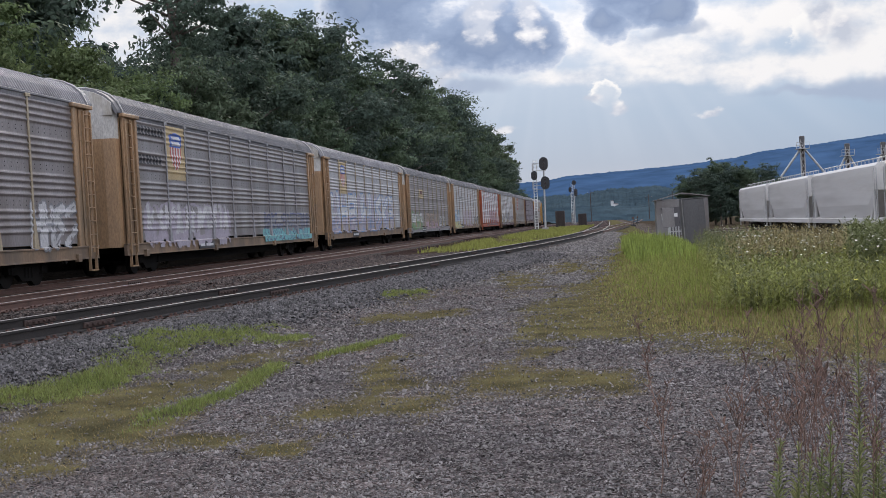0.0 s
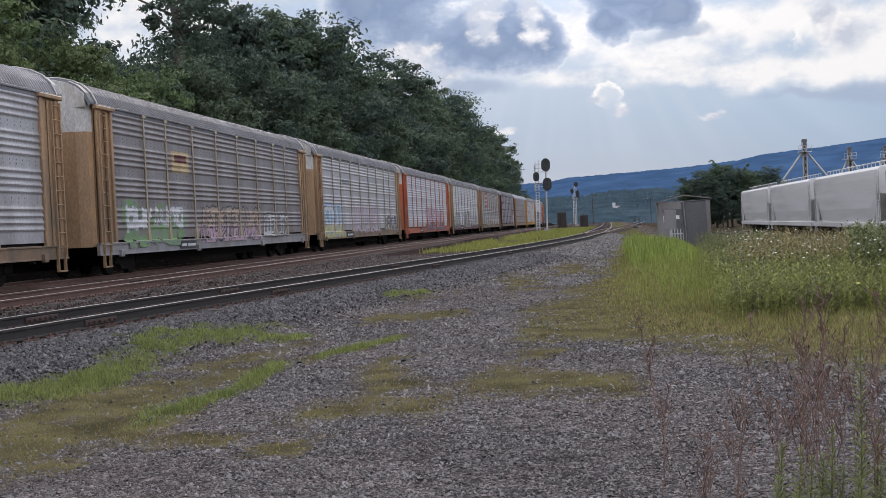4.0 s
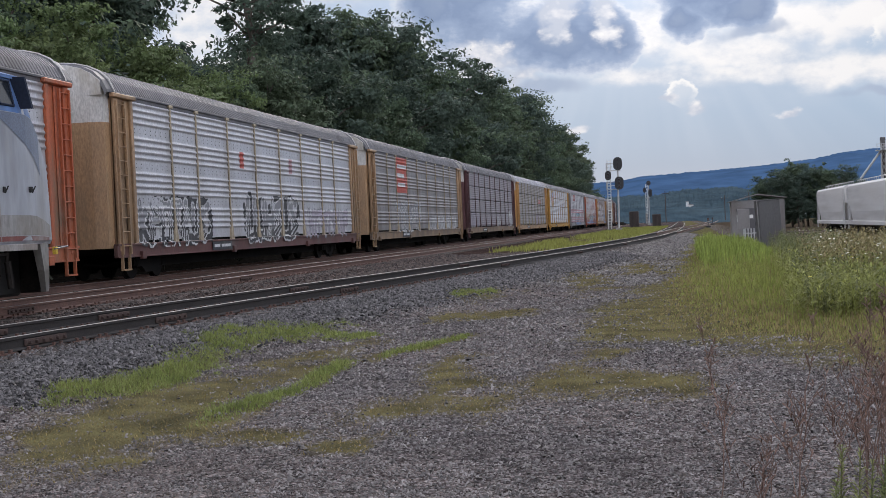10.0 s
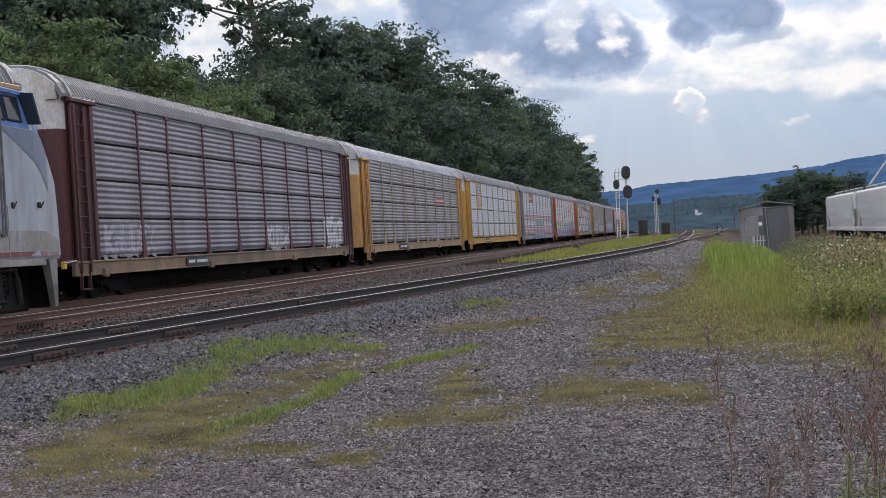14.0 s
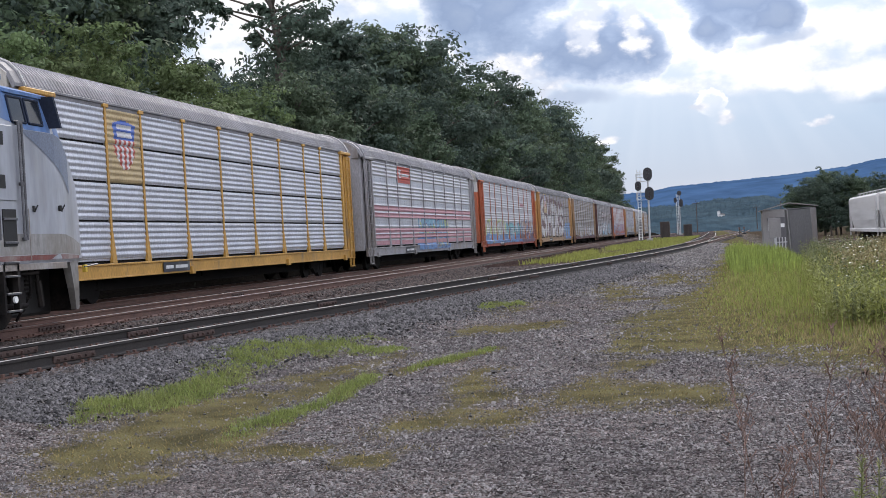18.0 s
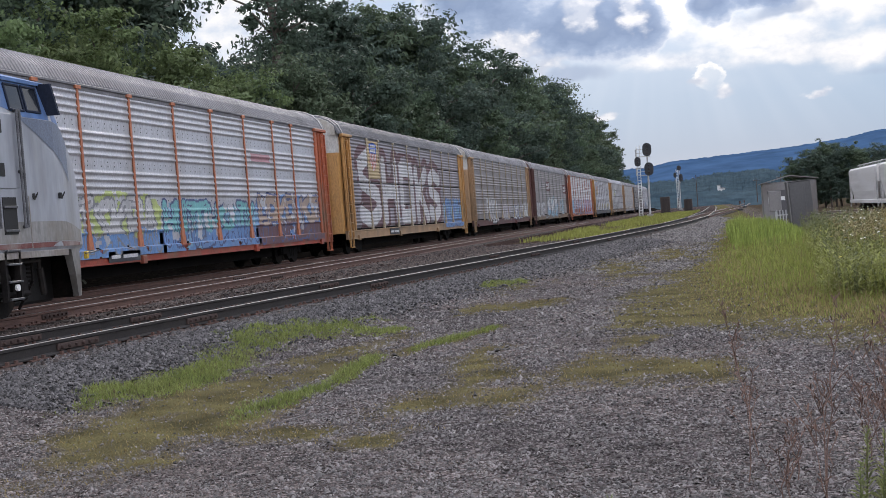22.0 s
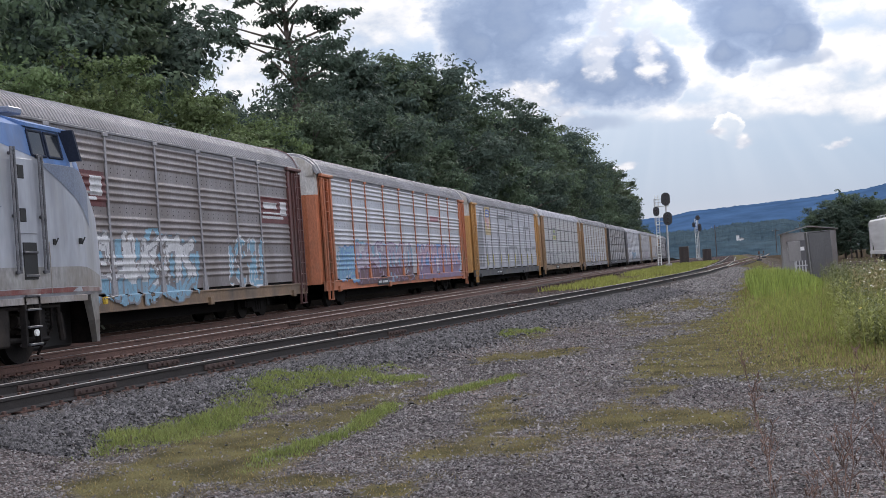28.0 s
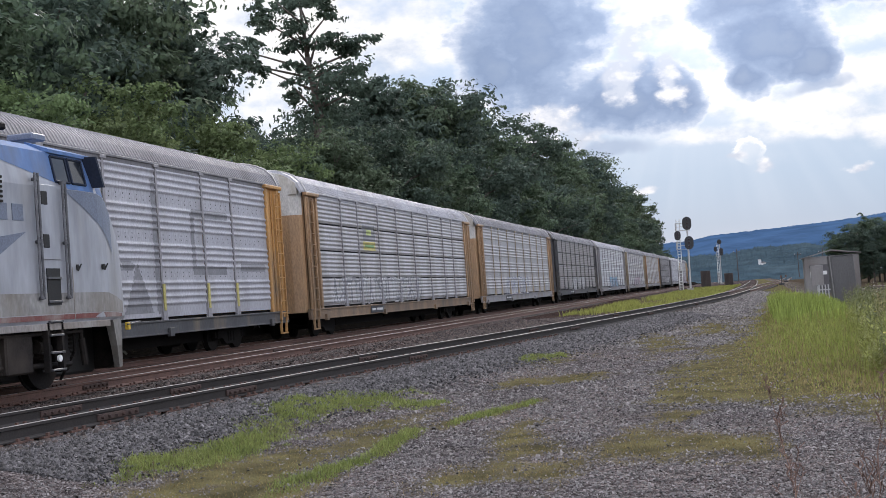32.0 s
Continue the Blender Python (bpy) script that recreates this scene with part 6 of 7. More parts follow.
    tree(kind, x, y, h, -az if kind == "tower" else (az * 97) % 360 if turn is None else turn, label)


_tall = "tall dark leafy tree behind the train"
_low = "young bright green tree by the track"
for _k, _az, _el, _x in (
        ("maple", -33.0, 16.0, -27.5), ("oak", -31.6, 15.5, -32), ("oak", -30.2, 15.6, -29), ("elm", -28.0, 15.8, -30), ("oak", -26.9, 14.8, -33), ("vine", -25.6, 16.0, -29), ("vine", -24.2, 14.2, -30), 
        ("oak", -21.9, 8.6, -33), ("ash", -20.4, 8.8, -32), ("tower", -19.2, 13.9, -30), ("ash", -18.2, 10.2, -31), ("oak", -17.2, 9.2, -31), ("ash", -16.3, 11.5, -30), ("oak", -15.2, 10.0, -32),
        ("maple", -14.2, 11.0, -30), ("oak", -13.0, 10.4, -29), ("ash", -12.3, 9.7, -30), ("elm", -11.5, 8.3, -29), ("oak", -10.0, 8.4, -29), ("elm", -9.1, 7.5, -28.5),
        ("maple", -8.3, 6.7, -28.5), ("oak", -7.5, 6.5, -28), ("elm", -6.7, 6.2, -28), ("oak", -5.9, 5.0, -28), ("maple", -5.3, 4.8, -28),
        ("elm", -4.85, 4.0, -28), ("ash", -4.45, 3.3, -27.5), ("vine", -4.12, 2.5, -28), ("oak", -3.9, 1.6, -32), ("elm", -3.6, 1.3, -34)):
    by_angle(_k, _az, _el, _x, _tall)
for _k, _az, _el, _x in (
        ("young", -34.5, 10.5, -23.5), ("young", -31.5, 11.0, -23.5), ("young", -28.6, 9.6, -24), ("young", -26.6, 10.2, -24), ("young", -24.6, 9.2, -24.5),
        ("young", -23.0, 8.4, -24), ("young", -21.2, 7.6, -24), ("maple", -19.8, 7.8, -25.5), ("elm", -18.4, 8.4, -25), ("maple", -17.2, 7.4, -25),
        ("oak", -15.8, 8.4, -25.5), ("elm", -14.6, 7.6, -25), ("maple", -13.4, 7.2, -25), ("oak", -12.2, 7.0, -25), ("elm", -11.0, 6.6, -25),
        ("maple", -10.0, 6.0, -25), ("oak", -9.1, 5.4, -25), ("elm", -8.3, 5.0, -25), ("maple", -7.5, 4.6, -25), ("oak", -6.8, 4.2, -25),
        ("elm", -6.1, 3.8, -25), ("maple", -5.5, 3.4, -25), ("oak", -4.9, 3.0, -25)):
    by_angle(_k, _az, _el, _x, _low if _k == "young" else _tall)
for _k, _az, _el, _x in (("oak", 4.0, 2.3, 14.5), ("elm", 4.75, 2.6, 17.0), ("oak", 5.4, 2.5, 19.5), ("maple", 6.2, 2.2, 22.5), ("oak", 6.95, 2.35, 25.5), ("elm", 3.5, 1.75, 12.5), ("oak", 5.0, 1.6, 17.5), ("oak", 7.5, 1.7, 26.5), ("elm", 6.0, 2.35, 21.5), ("oak", 4.4, 2.2, 15.5), ("oak", 5.2, 2.45, 18.6)):
    by_angle(_k, _az, _el, _x, "round dark tree beyond the yard tracks")


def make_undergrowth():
    """Bushes that fill the ground under the trees behind the train, coloured dark for the shade there."""
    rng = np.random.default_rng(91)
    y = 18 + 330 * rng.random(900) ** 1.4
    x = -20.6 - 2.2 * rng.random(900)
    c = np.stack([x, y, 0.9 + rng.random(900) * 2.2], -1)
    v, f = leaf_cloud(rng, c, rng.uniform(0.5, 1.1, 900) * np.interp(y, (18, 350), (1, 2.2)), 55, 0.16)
    tagged(new("undergrowth", quick_mesh("undergrowth", v, f, M_UNDER)), "tangled undergrowth along the far side of the tracks, shade in its colour", "bushes", kind="stuff")


make_undergrowth()

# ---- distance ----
# blue of the air before the hill is put into its colour
M_HILL = surface("hazed_forest", (0.036, 0.073, 0.138), (0.047, 0.088, 0.158), 0.004, 1.0, 0, 0, 0.012)
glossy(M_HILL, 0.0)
# these greens are greyed towards blue to stand for haze
M_WOODS = surface("hazed_far_woods", (0.032, 0.052, 0.066), (0.056, 0.08, 0.092), 0.035, 1.0, 0, 0, 0.15)
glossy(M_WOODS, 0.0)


def ridge_line(name, dist, az0, az1, profile, rough, seed, material, label, depth):
    """A far range of wooded ground whose crest follows the bearing profile, with an uneven treetop edge."""
    az = np.concatenate([np.linspace(az0, -14, 120), np.linspace(-13.98, 14, 1500), np.linspace(14.1, az1, 120)])
    n = len(az)
    el = np.interp(az, [p[0] for p in profile], [p[1] for p in profile])
    top = EYE + dist * np.tan(np.radians(el))
    crest = 0.8 * rough * (rough_noise(az * 5, az * 0, seed) - 0.5) + 0.5 * rough * (rough_noise(az * 30, az * 0, seed + 3) - 0.5)
    v, f = [], []
    rows = 22
    for k in range(rows + 1):
        u = k / rows
        d = dist - depth * (1 - u)
        z = top * np.sin(u * np.pi / 2) ** 1.1 + crest * u ** 10 + (0 if k in (0, rows) else 1) * (rough if dist < 2000 else 0.0) * (0.35 * rough_noise(az * 9, az * 0 + k * 7.3, seed + 5) + 0.35 * rough_noise(az * 22, az * 0 + k * 5.1, seed + 6) - 0.35)
        v.append(np.stack([d * np.sin(np.radians(az)), d * np.cos(np.radians(az)), z if k else z * 0 - 3], -1))
    v.append(np.stack([(dist + depth) * np.sin(np.radians(az)), (dist + depth) * np.cos(np.radians(az)), az * 0 - 3], -1))
    i = (np.arange(rows + 1)[:, None] * n + np.arange(n - 1)).ravel()
    me = quick_mesh(name, np.concatenate(v), np.stack([i, i + 1, i + n + 1, i + n], -1), material, True)
    tagged(new(name, me), label, "hill" if dist > 2000 else "woods", kind="structure")


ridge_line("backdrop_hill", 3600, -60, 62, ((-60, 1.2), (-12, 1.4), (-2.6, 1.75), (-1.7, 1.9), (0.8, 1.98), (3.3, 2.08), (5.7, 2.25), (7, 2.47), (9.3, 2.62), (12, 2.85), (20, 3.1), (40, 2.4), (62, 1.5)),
           9.0, 1, M_HILL, "long wooded hill on the horizon, blue haze in its colour", 900)
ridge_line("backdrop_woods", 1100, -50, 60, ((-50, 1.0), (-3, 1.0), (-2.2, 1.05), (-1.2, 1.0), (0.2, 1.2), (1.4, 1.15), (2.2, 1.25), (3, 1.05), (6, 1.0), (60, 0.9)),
           7.0, 11, M_WOODS, "belt of distant woods in front of the hill, haze in its colour", 420)
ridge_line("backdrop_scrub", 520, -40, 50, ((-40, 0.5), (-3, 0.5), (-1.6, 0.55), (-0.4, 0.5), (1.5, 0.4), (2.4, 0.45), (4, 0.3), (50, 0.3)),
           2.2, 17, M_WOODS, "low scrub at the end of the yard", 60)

# ---- signals, huts and the yard ----
M_HUT = surface("weathered_aluminium", (0.2, 0.19, 0.185), (0.155, 0.148, 0.143), 1.0, 0.6, 0.0, 0.05, 30, (1, 1, 0.4), (0.12, 0.1, 0.09), 0.8, 0.4)
M_CABINET = surface("dull_grey_cabinet_steel", (0.085, 0.082, 0.085), (0.066, 0.064, 0.067), 1.0, 0.6, 0.0, 0.05, 30, (1, 1, 0.4), (0.12, 0.1, 0.09), 0.8, 0.3)
M_HOPPER = surface("pale_grey_car_paint", (0.54, 0.525, 0.51), (0.5, 0.485, 0.47), 0.5, 0.6, 0, 0.0, 1.2, (1, 0.05, 0.7), (0.46, 0.435, 0.41), 0.6, 0.2)
glossy(M_HOPPER, 0.15)
M_GALV = surface("galvanised_steel", (0.42, 0.42, 0.42), (0.34, 0.34, 0.34), 1.5, 0.5, 0.5, 0.05)
M_SIGNBLACK = surface("black_signal_enamel", (0.015, 0.015, 0.017), (0.025, 0.025, 0.028), 2, 0.5, 0, 0.05)
M_LENS = surface("unlit_dark_lens", (0.03, 0.02, 0.02), (0.05, 0.03, 0.03), 3, 0.15)
M_SIGNWHITE = surface("white_sign", (0.7, 0.7, 0.68), (0.6, 0.6, 0.58), 2, 0.6)
M_CONCRETE = surface("concrete_footing", (0.3, 0.29, 0.27), (0.24, 0.23, 0.21), 2, 0.9, 0, 0.3)
M_OLDWOOD = surface("dark_weathered_wood", (0.035, 0.028, 0.026), (0.06, 0.048, 0.044), 2, 0.9, 0, 0.4, 20, (1, 1, 0.2))


def hut():
    t = thing("signal_hut", "grey metal trackside signal hut with a low gable roof", "hut", pose(5.2, 92, -0.2))
    part("wall", boxed(-1.8, 1.8, -1.4, 1.4, 0.0, 2.75, 0.01), M_HUT, t)
    bm = loft(bmesh.new(), [[(-1.95, y, 2.72), (0.0, y, 3.18), (1.95, y, 2.86), (1.95, y, 2.80), (0, y, 3.1), (-1.95, y, 2.66)] for y in (-1.55, 1.55)])
    part("roof", bm, M_HUT, t, "low pitched metal roof")
    d = part("door", boxed(-0.95, -0.1, -1.44, -1.4, 0.15, 2.2, 0.01), M_CABINET, t, "grey steel door")
    part("door_handle", boxed(-0.25, -0.2, -1.5, -1.44, 1.0, 1.2), M_SIGNBLACK, d)
    part("sign", boxed(-1.45, -1.25, -1.43, -1.4, 1.3, 1.75), M_SIGNWHITE, t, "small white notice")
    part("sign", boxed(-0.7, -0.35, -1.47, -1.44, 1.5, 1.75), M_SIGNWHITE, d, "small white notice")
    part("vent_hood", boxed(-1.5, -1.1, -1.55, -1.4, 2.0, 2.2, 0.02), M_CABINET, t)
    c = thing("control_cabinet", "dark grey metal trackside control cabinet standing in weeds", "cabinet", pose(3.62, 55, 0, 0, -2.5, 6))
    part("body", boxed(-0.5, 0.42, -0.4, 0.4, 0, 2.12, 0.02), M_CABINET, c)
    part("lid", boxed(-0.52, 0.44, -0.43, 0.43, 2.12, 2.15, 0.008), M_CABINET, c, "flat overhanging lid")
    part("door", boxed(-0.46, 0.16, -0.43, -0.4, 0.12, 2.06, 0.01), M_CABINET, c, "dark flat cabinet door")
    part("edge_post", boxed(-0.54, -0.5, -0.43, -0.39, 0, 2.13, 0.008), M_HUT, c, "grey corner angle")
    k = thing("meter_box", "small grey meter box on a post beside the hut", "cabinet", pose(3.6, 78, 0))
    part("box", boxed(-0.35, 0.35, -0.2, 0.2, 0.7, 1.9, 0.02), M_HUT, k)
    part("post", boxed(-0.05, 0.05, -0.05, 0.05, 0, 0.75), M_GALV, k)
    f = thing("picket_barrier", "low pale slatted barrier beside the hut", "barrier", pose(3.75, 72, 0))
    for j in range(6):
        part("slat", boxed(-0.4 + j * 0.16, -0.34 + j * 0.16, -0.03, 0.03, 0, 0.8, 0.005), M_GALV, f)
    part("rail", boxed(-0.42, 0.5, 0.03, 0.06, 0.5, 0.56), M_GALV, f)


def signal_head(t, x, z, w, h, lenses):
    """An oval black target with its lamps and hoods, facing the viewer."""
    n = 20
    ring = []
    for k in range(n):
        a = 2 * math.pi * k / n
        sx, sz = math.cos(a) * w / 2, math.sin(a)
        ring.append((x + sx, z + (sz * w / 2 + math.copysign((h - w) / 2, sz) if abs(sz) > 1e-6 else 0)))
    bm = loft(bmesh.new(), [[(a, -0.12, b) for a, b in ring], [(a, -0.16, b) for a, b in ring]])
    head = part("signal_head", bm, M_SIGNBLACK, t, "oval black signal head")
    part("housing", boxed(x - w * 0.22, x + w * 0.22, -0.1, 0.25, z - h * 0.36, z + h * 0.36, 0.03), M_SIGNBLACK, head)
    for k in range(lenses):
        zz = z + (k - (lenses - 1) / 2) * h * 0.28
        part("lens", rod(bmesh.new(), (x, -0.2, zz), (x, -0.15, zz), 0.12, 14), M_LENS, head)
        bm = bmesh.new()
        for j in range(7):
            a = math.pi * j / 6
            rod(bm, (x + 0.15 * math.cos(a), -0.45, zz + 0.15 * math.sin(a)), (x + 0.15 * math.cos(a), -0.15, zz + 0.15 * math.sin(a)), 0.035, 4)
        part("hood", bm, M_SIGNBLACK, head)


def signal(x, y, z0, label, pole_top, heads, ladder_x, platforms):
    """A mast with a ladder, platforms and heads."""
    t = thing("railway_signal", label, "signal", pose(x, y, z0, 0, 1.2, 0), "signals")
    part("mast", rod(bmesh.new(), (0, 0, 0), (0, 0, pole_top), 0.13, 12, 0.1), M_GALV, t, "round steel mast")
    part("footing", boxed(-0.4, 0.4, -0.4, 0.4, -0.2, 0.25, 0.03), M_CONCRETE, t)
    bm = bmesh.new()
    for s in (-0.2, 0.2):
        rod(bm, (ladder_x + s, 0.3, 0.1), (ladder_x + s, 0.2, pole_top - 0.2), 0.05, 5)
    for k in range(int((pole_top - 0.5) / 0.35)):
        rod(bm, (ladder_x - 0.2, 0.25, 0.4 + k * 0.35), (ladder_x + 0.2, 0.25, 0.4 + k * 0.35), 0.035, 5)
    part("ladder", bm, M_SIGNWHITE, t, "pale steel ladder")
    for z in platforms:
        deck = part("platform", boxed(ladder_x - 0.35, 0.3, -0.1, 0.7, z, z + 0.05), M_GALV, t, "railed platform")
        for px in (ladder_x - 0.33, 0.28):
            for py in (-0.08, 0.68):
                part("rail_post", rod(bmesh.new(), (px, py, z), (px, py, z + 0.95), 0.04, 5), M_GALV, deck)
        for zz in (0.5, 0.95):
            bm = rod(bmesh.new(), (ladder_x - 0.33, -0.08, z + zz), (0.28, -0.08, z + zz), 0.04, 5)
            rod(bm, (ladder_x - 0.33, -0.08, z + zz), (ladder_x - 0.33, 0.68, z + zz), 0.04, 5)
            part("guard_rail", bm, M_GALV, deck)
    for h in heads:
        signal_head(t, *h)
    part("case", boxed(ladder_x - 0.35, ladder_x + 0.25, 0.35, 0.8, 0.0, 2.6, 0.03), M_HUT, t, "grey relay case at the foot")
    return t


signal(-7.95, 165, 0.38, "tall steel signal mast with black oval heads beside the track", 9.3, ((0.0, 8.5, 1.15, 1.7, 3), (0.15, 6.0, 1.15, 1.7, 3), (-1.25, 7.0, 0.8, 1.2, 2)), -1.15, (5.2, 7.6))
signal(-7.35, 300, 0.38, "distant steel signal mast with small black heads", 9.6, ((0.0, 9.6, 1.0, 1.15, 1), (0.35, 7.3, 0.85, 1.75, 2), (-0.95, 8.0, 0.7, 1.2, 2)), -0.5, (6.2,))
hut()


def dark_shed(x, y, w, h):
    t = thing("trackside_bin", "dark weathered timber bin standing by the signals", "bin", pose(x, y, 0.3), "dark bins")
    part("body", boxed(-w / 2, w / 2, -0.8, 0.8, 0, h, 0.05), M_OLDWOOD, t)
    for k in range(6):
        part("batten", boxed(-w / 2 + k * w / 6 + 0.03, -w / 2 + k * w / 6 + 0.14, -0.86, -0.8, 0, h * (0.94 + 0.02 * (k % 3)), 0.01), M_OLDWOOD, t)


dark_shed(-7.75, 215, 1.55, 2.7)
dark_shed(-4.35, 232, 1.5, 2.1)


YARD = -0.33          # top of the yard rails, which lie lower than the lot


def hopper_x(y):
    return 13.0 + 0.012 * (130 - y)


def hopper(y):
    """A covered hopper: bulging side sheets, sloping ends, bays, roof walk, end ladders and trucks."""
    ang = math.degrees(math.atan(0.012))
    t = thing("hopper_car", "pale grey covered hopper car parked in the yard", "freight car", pose(hopper_x(y), y, YARD, 0, 0, ang) @ Matrix.Diagonal((1, 1.015, 0.89, 1)), "parked hopper cars")
    secs = []
    for yy, lo in ((-8.28, 2.75), (-6.5, 1.15), (6.5, 1.15), (8.28, 2.75)):
        secs.append([(1.45, yy, lo), (1.55, yy, 2.0 if lo < 2 else 3.0), (1.56, yy, 3.6), (1.54, yy, 4.02), (1.4, yy, 4.18), (-1.4, yy, 4.18), (-1.54, yy, 4.02), (-1.56, yy, 3.6), (-1.55, yy, 2.0 if lo < 2 else 3.0), (-1.45, yy, lo)])
    part("body", loft(bmesh.new(), secs), M_HOPPER, t, "smooth pale body with sloping ends")
    for s in (-1, 1):
        part("side_sill", boxed(min(s * 1.4, s * 1.58), max(s * 1.4, s * 1.58), -8.6, 8.6, 0.95, 1.25, 0.02), M_HOPPER, t)
        part("top_chord", boxed(min(s * 1.42, s * 1.5), max(s * 1.42, s * 1.5), -8.0, 8.0, 3.78, 3.92, 0.02), M_HOPPER, t)
        e = s * 8.35
        part("end_sill", boxed(-1.5, 1.5, e - 0.06, e + 0.06, 0.95, 1.3, 0.02), M_HOPPER, t)
        for px in (-1.5, 1.5):
            part("corner_post", boxed(px - 0.07, px + 0.07, s * 7.7 - 0.06, s * 7.7 + 0.06, 1.1, 3.85, 0.01), M_HOPPER, t)
            bm = bmesh.new()
            for yy in (s * 8.0, s * 8.45):
                rod(bm, (px * 1.03, yy, 0.6), (px * 1.03, yy, 3.9), 0.025, 5)
            for k in range(8):
                rod(bm, (px * 1.03, s * 8.0, 0.7 + k * 0.42), (px * 1.03, s * 8.45, 0.7 + k * 0.42), 0.018, 5)
            part("ladder", bm, M_GALV, t, "end ladder")
        bm = bmesh.new()
        for k in range(19):
            rod(bm, (s * 0.8, -8.1 + k * 0.9, 4.2), (s * 0.8, -8.1 + k * 0.9, 4.5), 0.02, 5)
        rod(bm, (s * 0.8, -8.1, 4.5), (s * 0.8, 8.1, 4.5), 0.03, 6)
        part("roof_rail", bm, M_GALV, t, "rail of the roof walk")
        tk = part("truck", CAR["wheels"], M_TRUCK, t, "", pose(0, s * 6.9, 0))
        part("wheelset", CAR["wheels"], M_TRUCK, tk, "", pose(0, -s * 1.75, 0))
        for q in (-1, 1):
            part("side_frame", CAR["side_frame"], M_TRUCK, tk, "", pose(q * 0.95, -s * 0.88, 0))
        part("coupler", boxed(-0.12, 0.12, min(s * 8.4, s * 9.15), max(s * 8.4, s * 9.15), 0.7, 0.95, 0.03), M_TRUCK, t)
    for k in range(3):
        yb = -4 + 4 * k
        bm = loft(bmesh.new(), [[(-1.3, yb - 1.9, 1.3), (1.3, yb - 1.9, 1.3), (1.3, yb + 1.9, 1.3), (-1.3, yb + 1.9, 1.3)], [(-0.4, yb - 0.4, 0.3), (0.4, yb - 0.4, 0.3), (0.4, yb + 0.4, 0.3), (-0.4, yb + 0.4, 0.3)]])
        part("bay", bm, M_TRUCK, t, "dark hopper bay")
        part("hatch", boxed(-0.3, 0.3, yb - 1.6, yb + 1.6, 4.24, 4.36, 0.03), M_HOPPER, t)


for _k in range(5):
    hopper(106.4 - 18.6 * _k)


def yard_track(off, label, y0=20):
    t = thing("railway_track", label, "railway track", group="tracks")
    for s in (-0.755, 0.755):
        pts = [(hopper_x(y) + off + s + 0.00006 * max(0, y - 60) ** 2 * (-1 if off < -6 else 0), y, YARD) for y in np.arange(y0, 150, 10)]
        r = part("rail", loft(bmesh.new(), strip(pts, RAIL_PROFILE)), M_RUST, t)
        part("rail_head", loft(bmesh.new(), strip(pts, HEAD_PROFILE)), M_RAILTOP, r, "polished running surface")
    for k in range(120):
        y = 40 + k * 0.9
        part("tie", TIE, None, t, "", pose(hopper_x(y) + off + 0.00006 * max(0, y - 60) ** 2 * (-1 if off < -6 else 0), y, YARD - 0.19))
    return t


yard_track(0, "yard track under the parked hopper cars")
yard_track(-4.2, "empty yard track with rusty rails")
yard_track(4.4, "further yard track behind the hopper cars")


def branch_x(y):
    """The yard lead that leaves the siding's turnout to the right."""
    return float(np.interp(y, (92, 120, 160, 220, 330), (-1.3, -0.2, 1.8, 4.6, 8.5)))


track("yard lead leaving the turnout with polished rails", branch_x, 96, 330, (98, 150))


def switch_stand(x, y):
    t = thing("switch_stand", "small black switch stand with a dull red target", "switch stand", pose(x, y, 0.3))
    part("post", rod(bmesh.new(), (0, 0, 0), (0, 0, 1.1), 0.04, 8), M_SIGNBLACK, t)
    part("target", boxed(-0.1, 0.1, -0.02, 0.02, 0.8, 1.1, 0.01), M_RUST, t, "dull red target plate")
    part("base", boxed(-0.3, 0.3, -0.2, 0.2, 0, 0.2, 0.02), M_SIGNBLACK, t)


switch_stand(3.0, 150)
switch_stand(4.6, 196)


def utility_pole(x, y, h):
    t = thing("utility_pole", "distant wooden utility pole with a crossarm", "utility pole", pose(x, y, 0.2), "utility poles")
    part("pole", rod(bmesh.new(), (0, 0, 0), (0, 0, h), 0.16, 8, 0.1), M_OLDWOOD, t)
    part("crossarm", boxed(-1.1, 1.1, -0.06, 0.06, h - 1.0, h - 0.85), M_OLDWOOD, t)
    for k in (-0.9, 0, 0.9):
        part("insulator", rod(bmesh.new(), (k, 0, h - 0.85), (k, 0, h - 0.6), 0.06, 6), M_GALV, t)


utility_pole(-4.6, 400, 10)
utility_pole(14.0, 420, 8)
utility_pole(17.0, 330, 7)


def elevator_leg(x, y, h, spread, label):
    """A bucket elevator tower with a railed head platform and sloping spouts."""
    t = thing("grain_tower", label, "tower", pose(x, y, 0), "grain towers")
    bm = bmesh.new()
    for a in (-0.35, 0.35):
        for b in (-0.35, 0.35):
            rod(bm, (a, b, 0), (a, b, h - 0.5), 0.07, 6)
    for k in range(int(h / 1.2)):
        z = k * 1.2
        rod(bm, (-0.35, -0.35, z), (0.35, -0.35, z + 1.2), 0.04, 4)
        rod(bm, (0.35, -0.35, z), (-0.35, -0.35, z + 1.2), 0.04, 4)
    part("lattice", bm, M_GALV, t, "steel lattice shaft")
    part("casing", boxed(-0.25, 0.25, -0.2, 0.2, 0, h, 0.02), M_OLDWOOD, t)
    part("head", boxed(-0.45, 0.45, -0.4, 0.4, h - 1.2, h + 0.1, 0.1), M_CABINET, t)
    bm = boxed(-1.2, 1.2, -0.9, 0.9, h - 2.3, h - 2.2)
    for px in (-1.15, 0, 1.15):
        rod(bm, (px, -0.85, h - 2.2), (px, -0.85, h - 1.1), 0.04, 5)
    for zz in (h - 1.65, h - 1.1):
        rod(bm, (-1.15, -0.85, zz), (1.15, -0.85, zz), 0.04, 5)
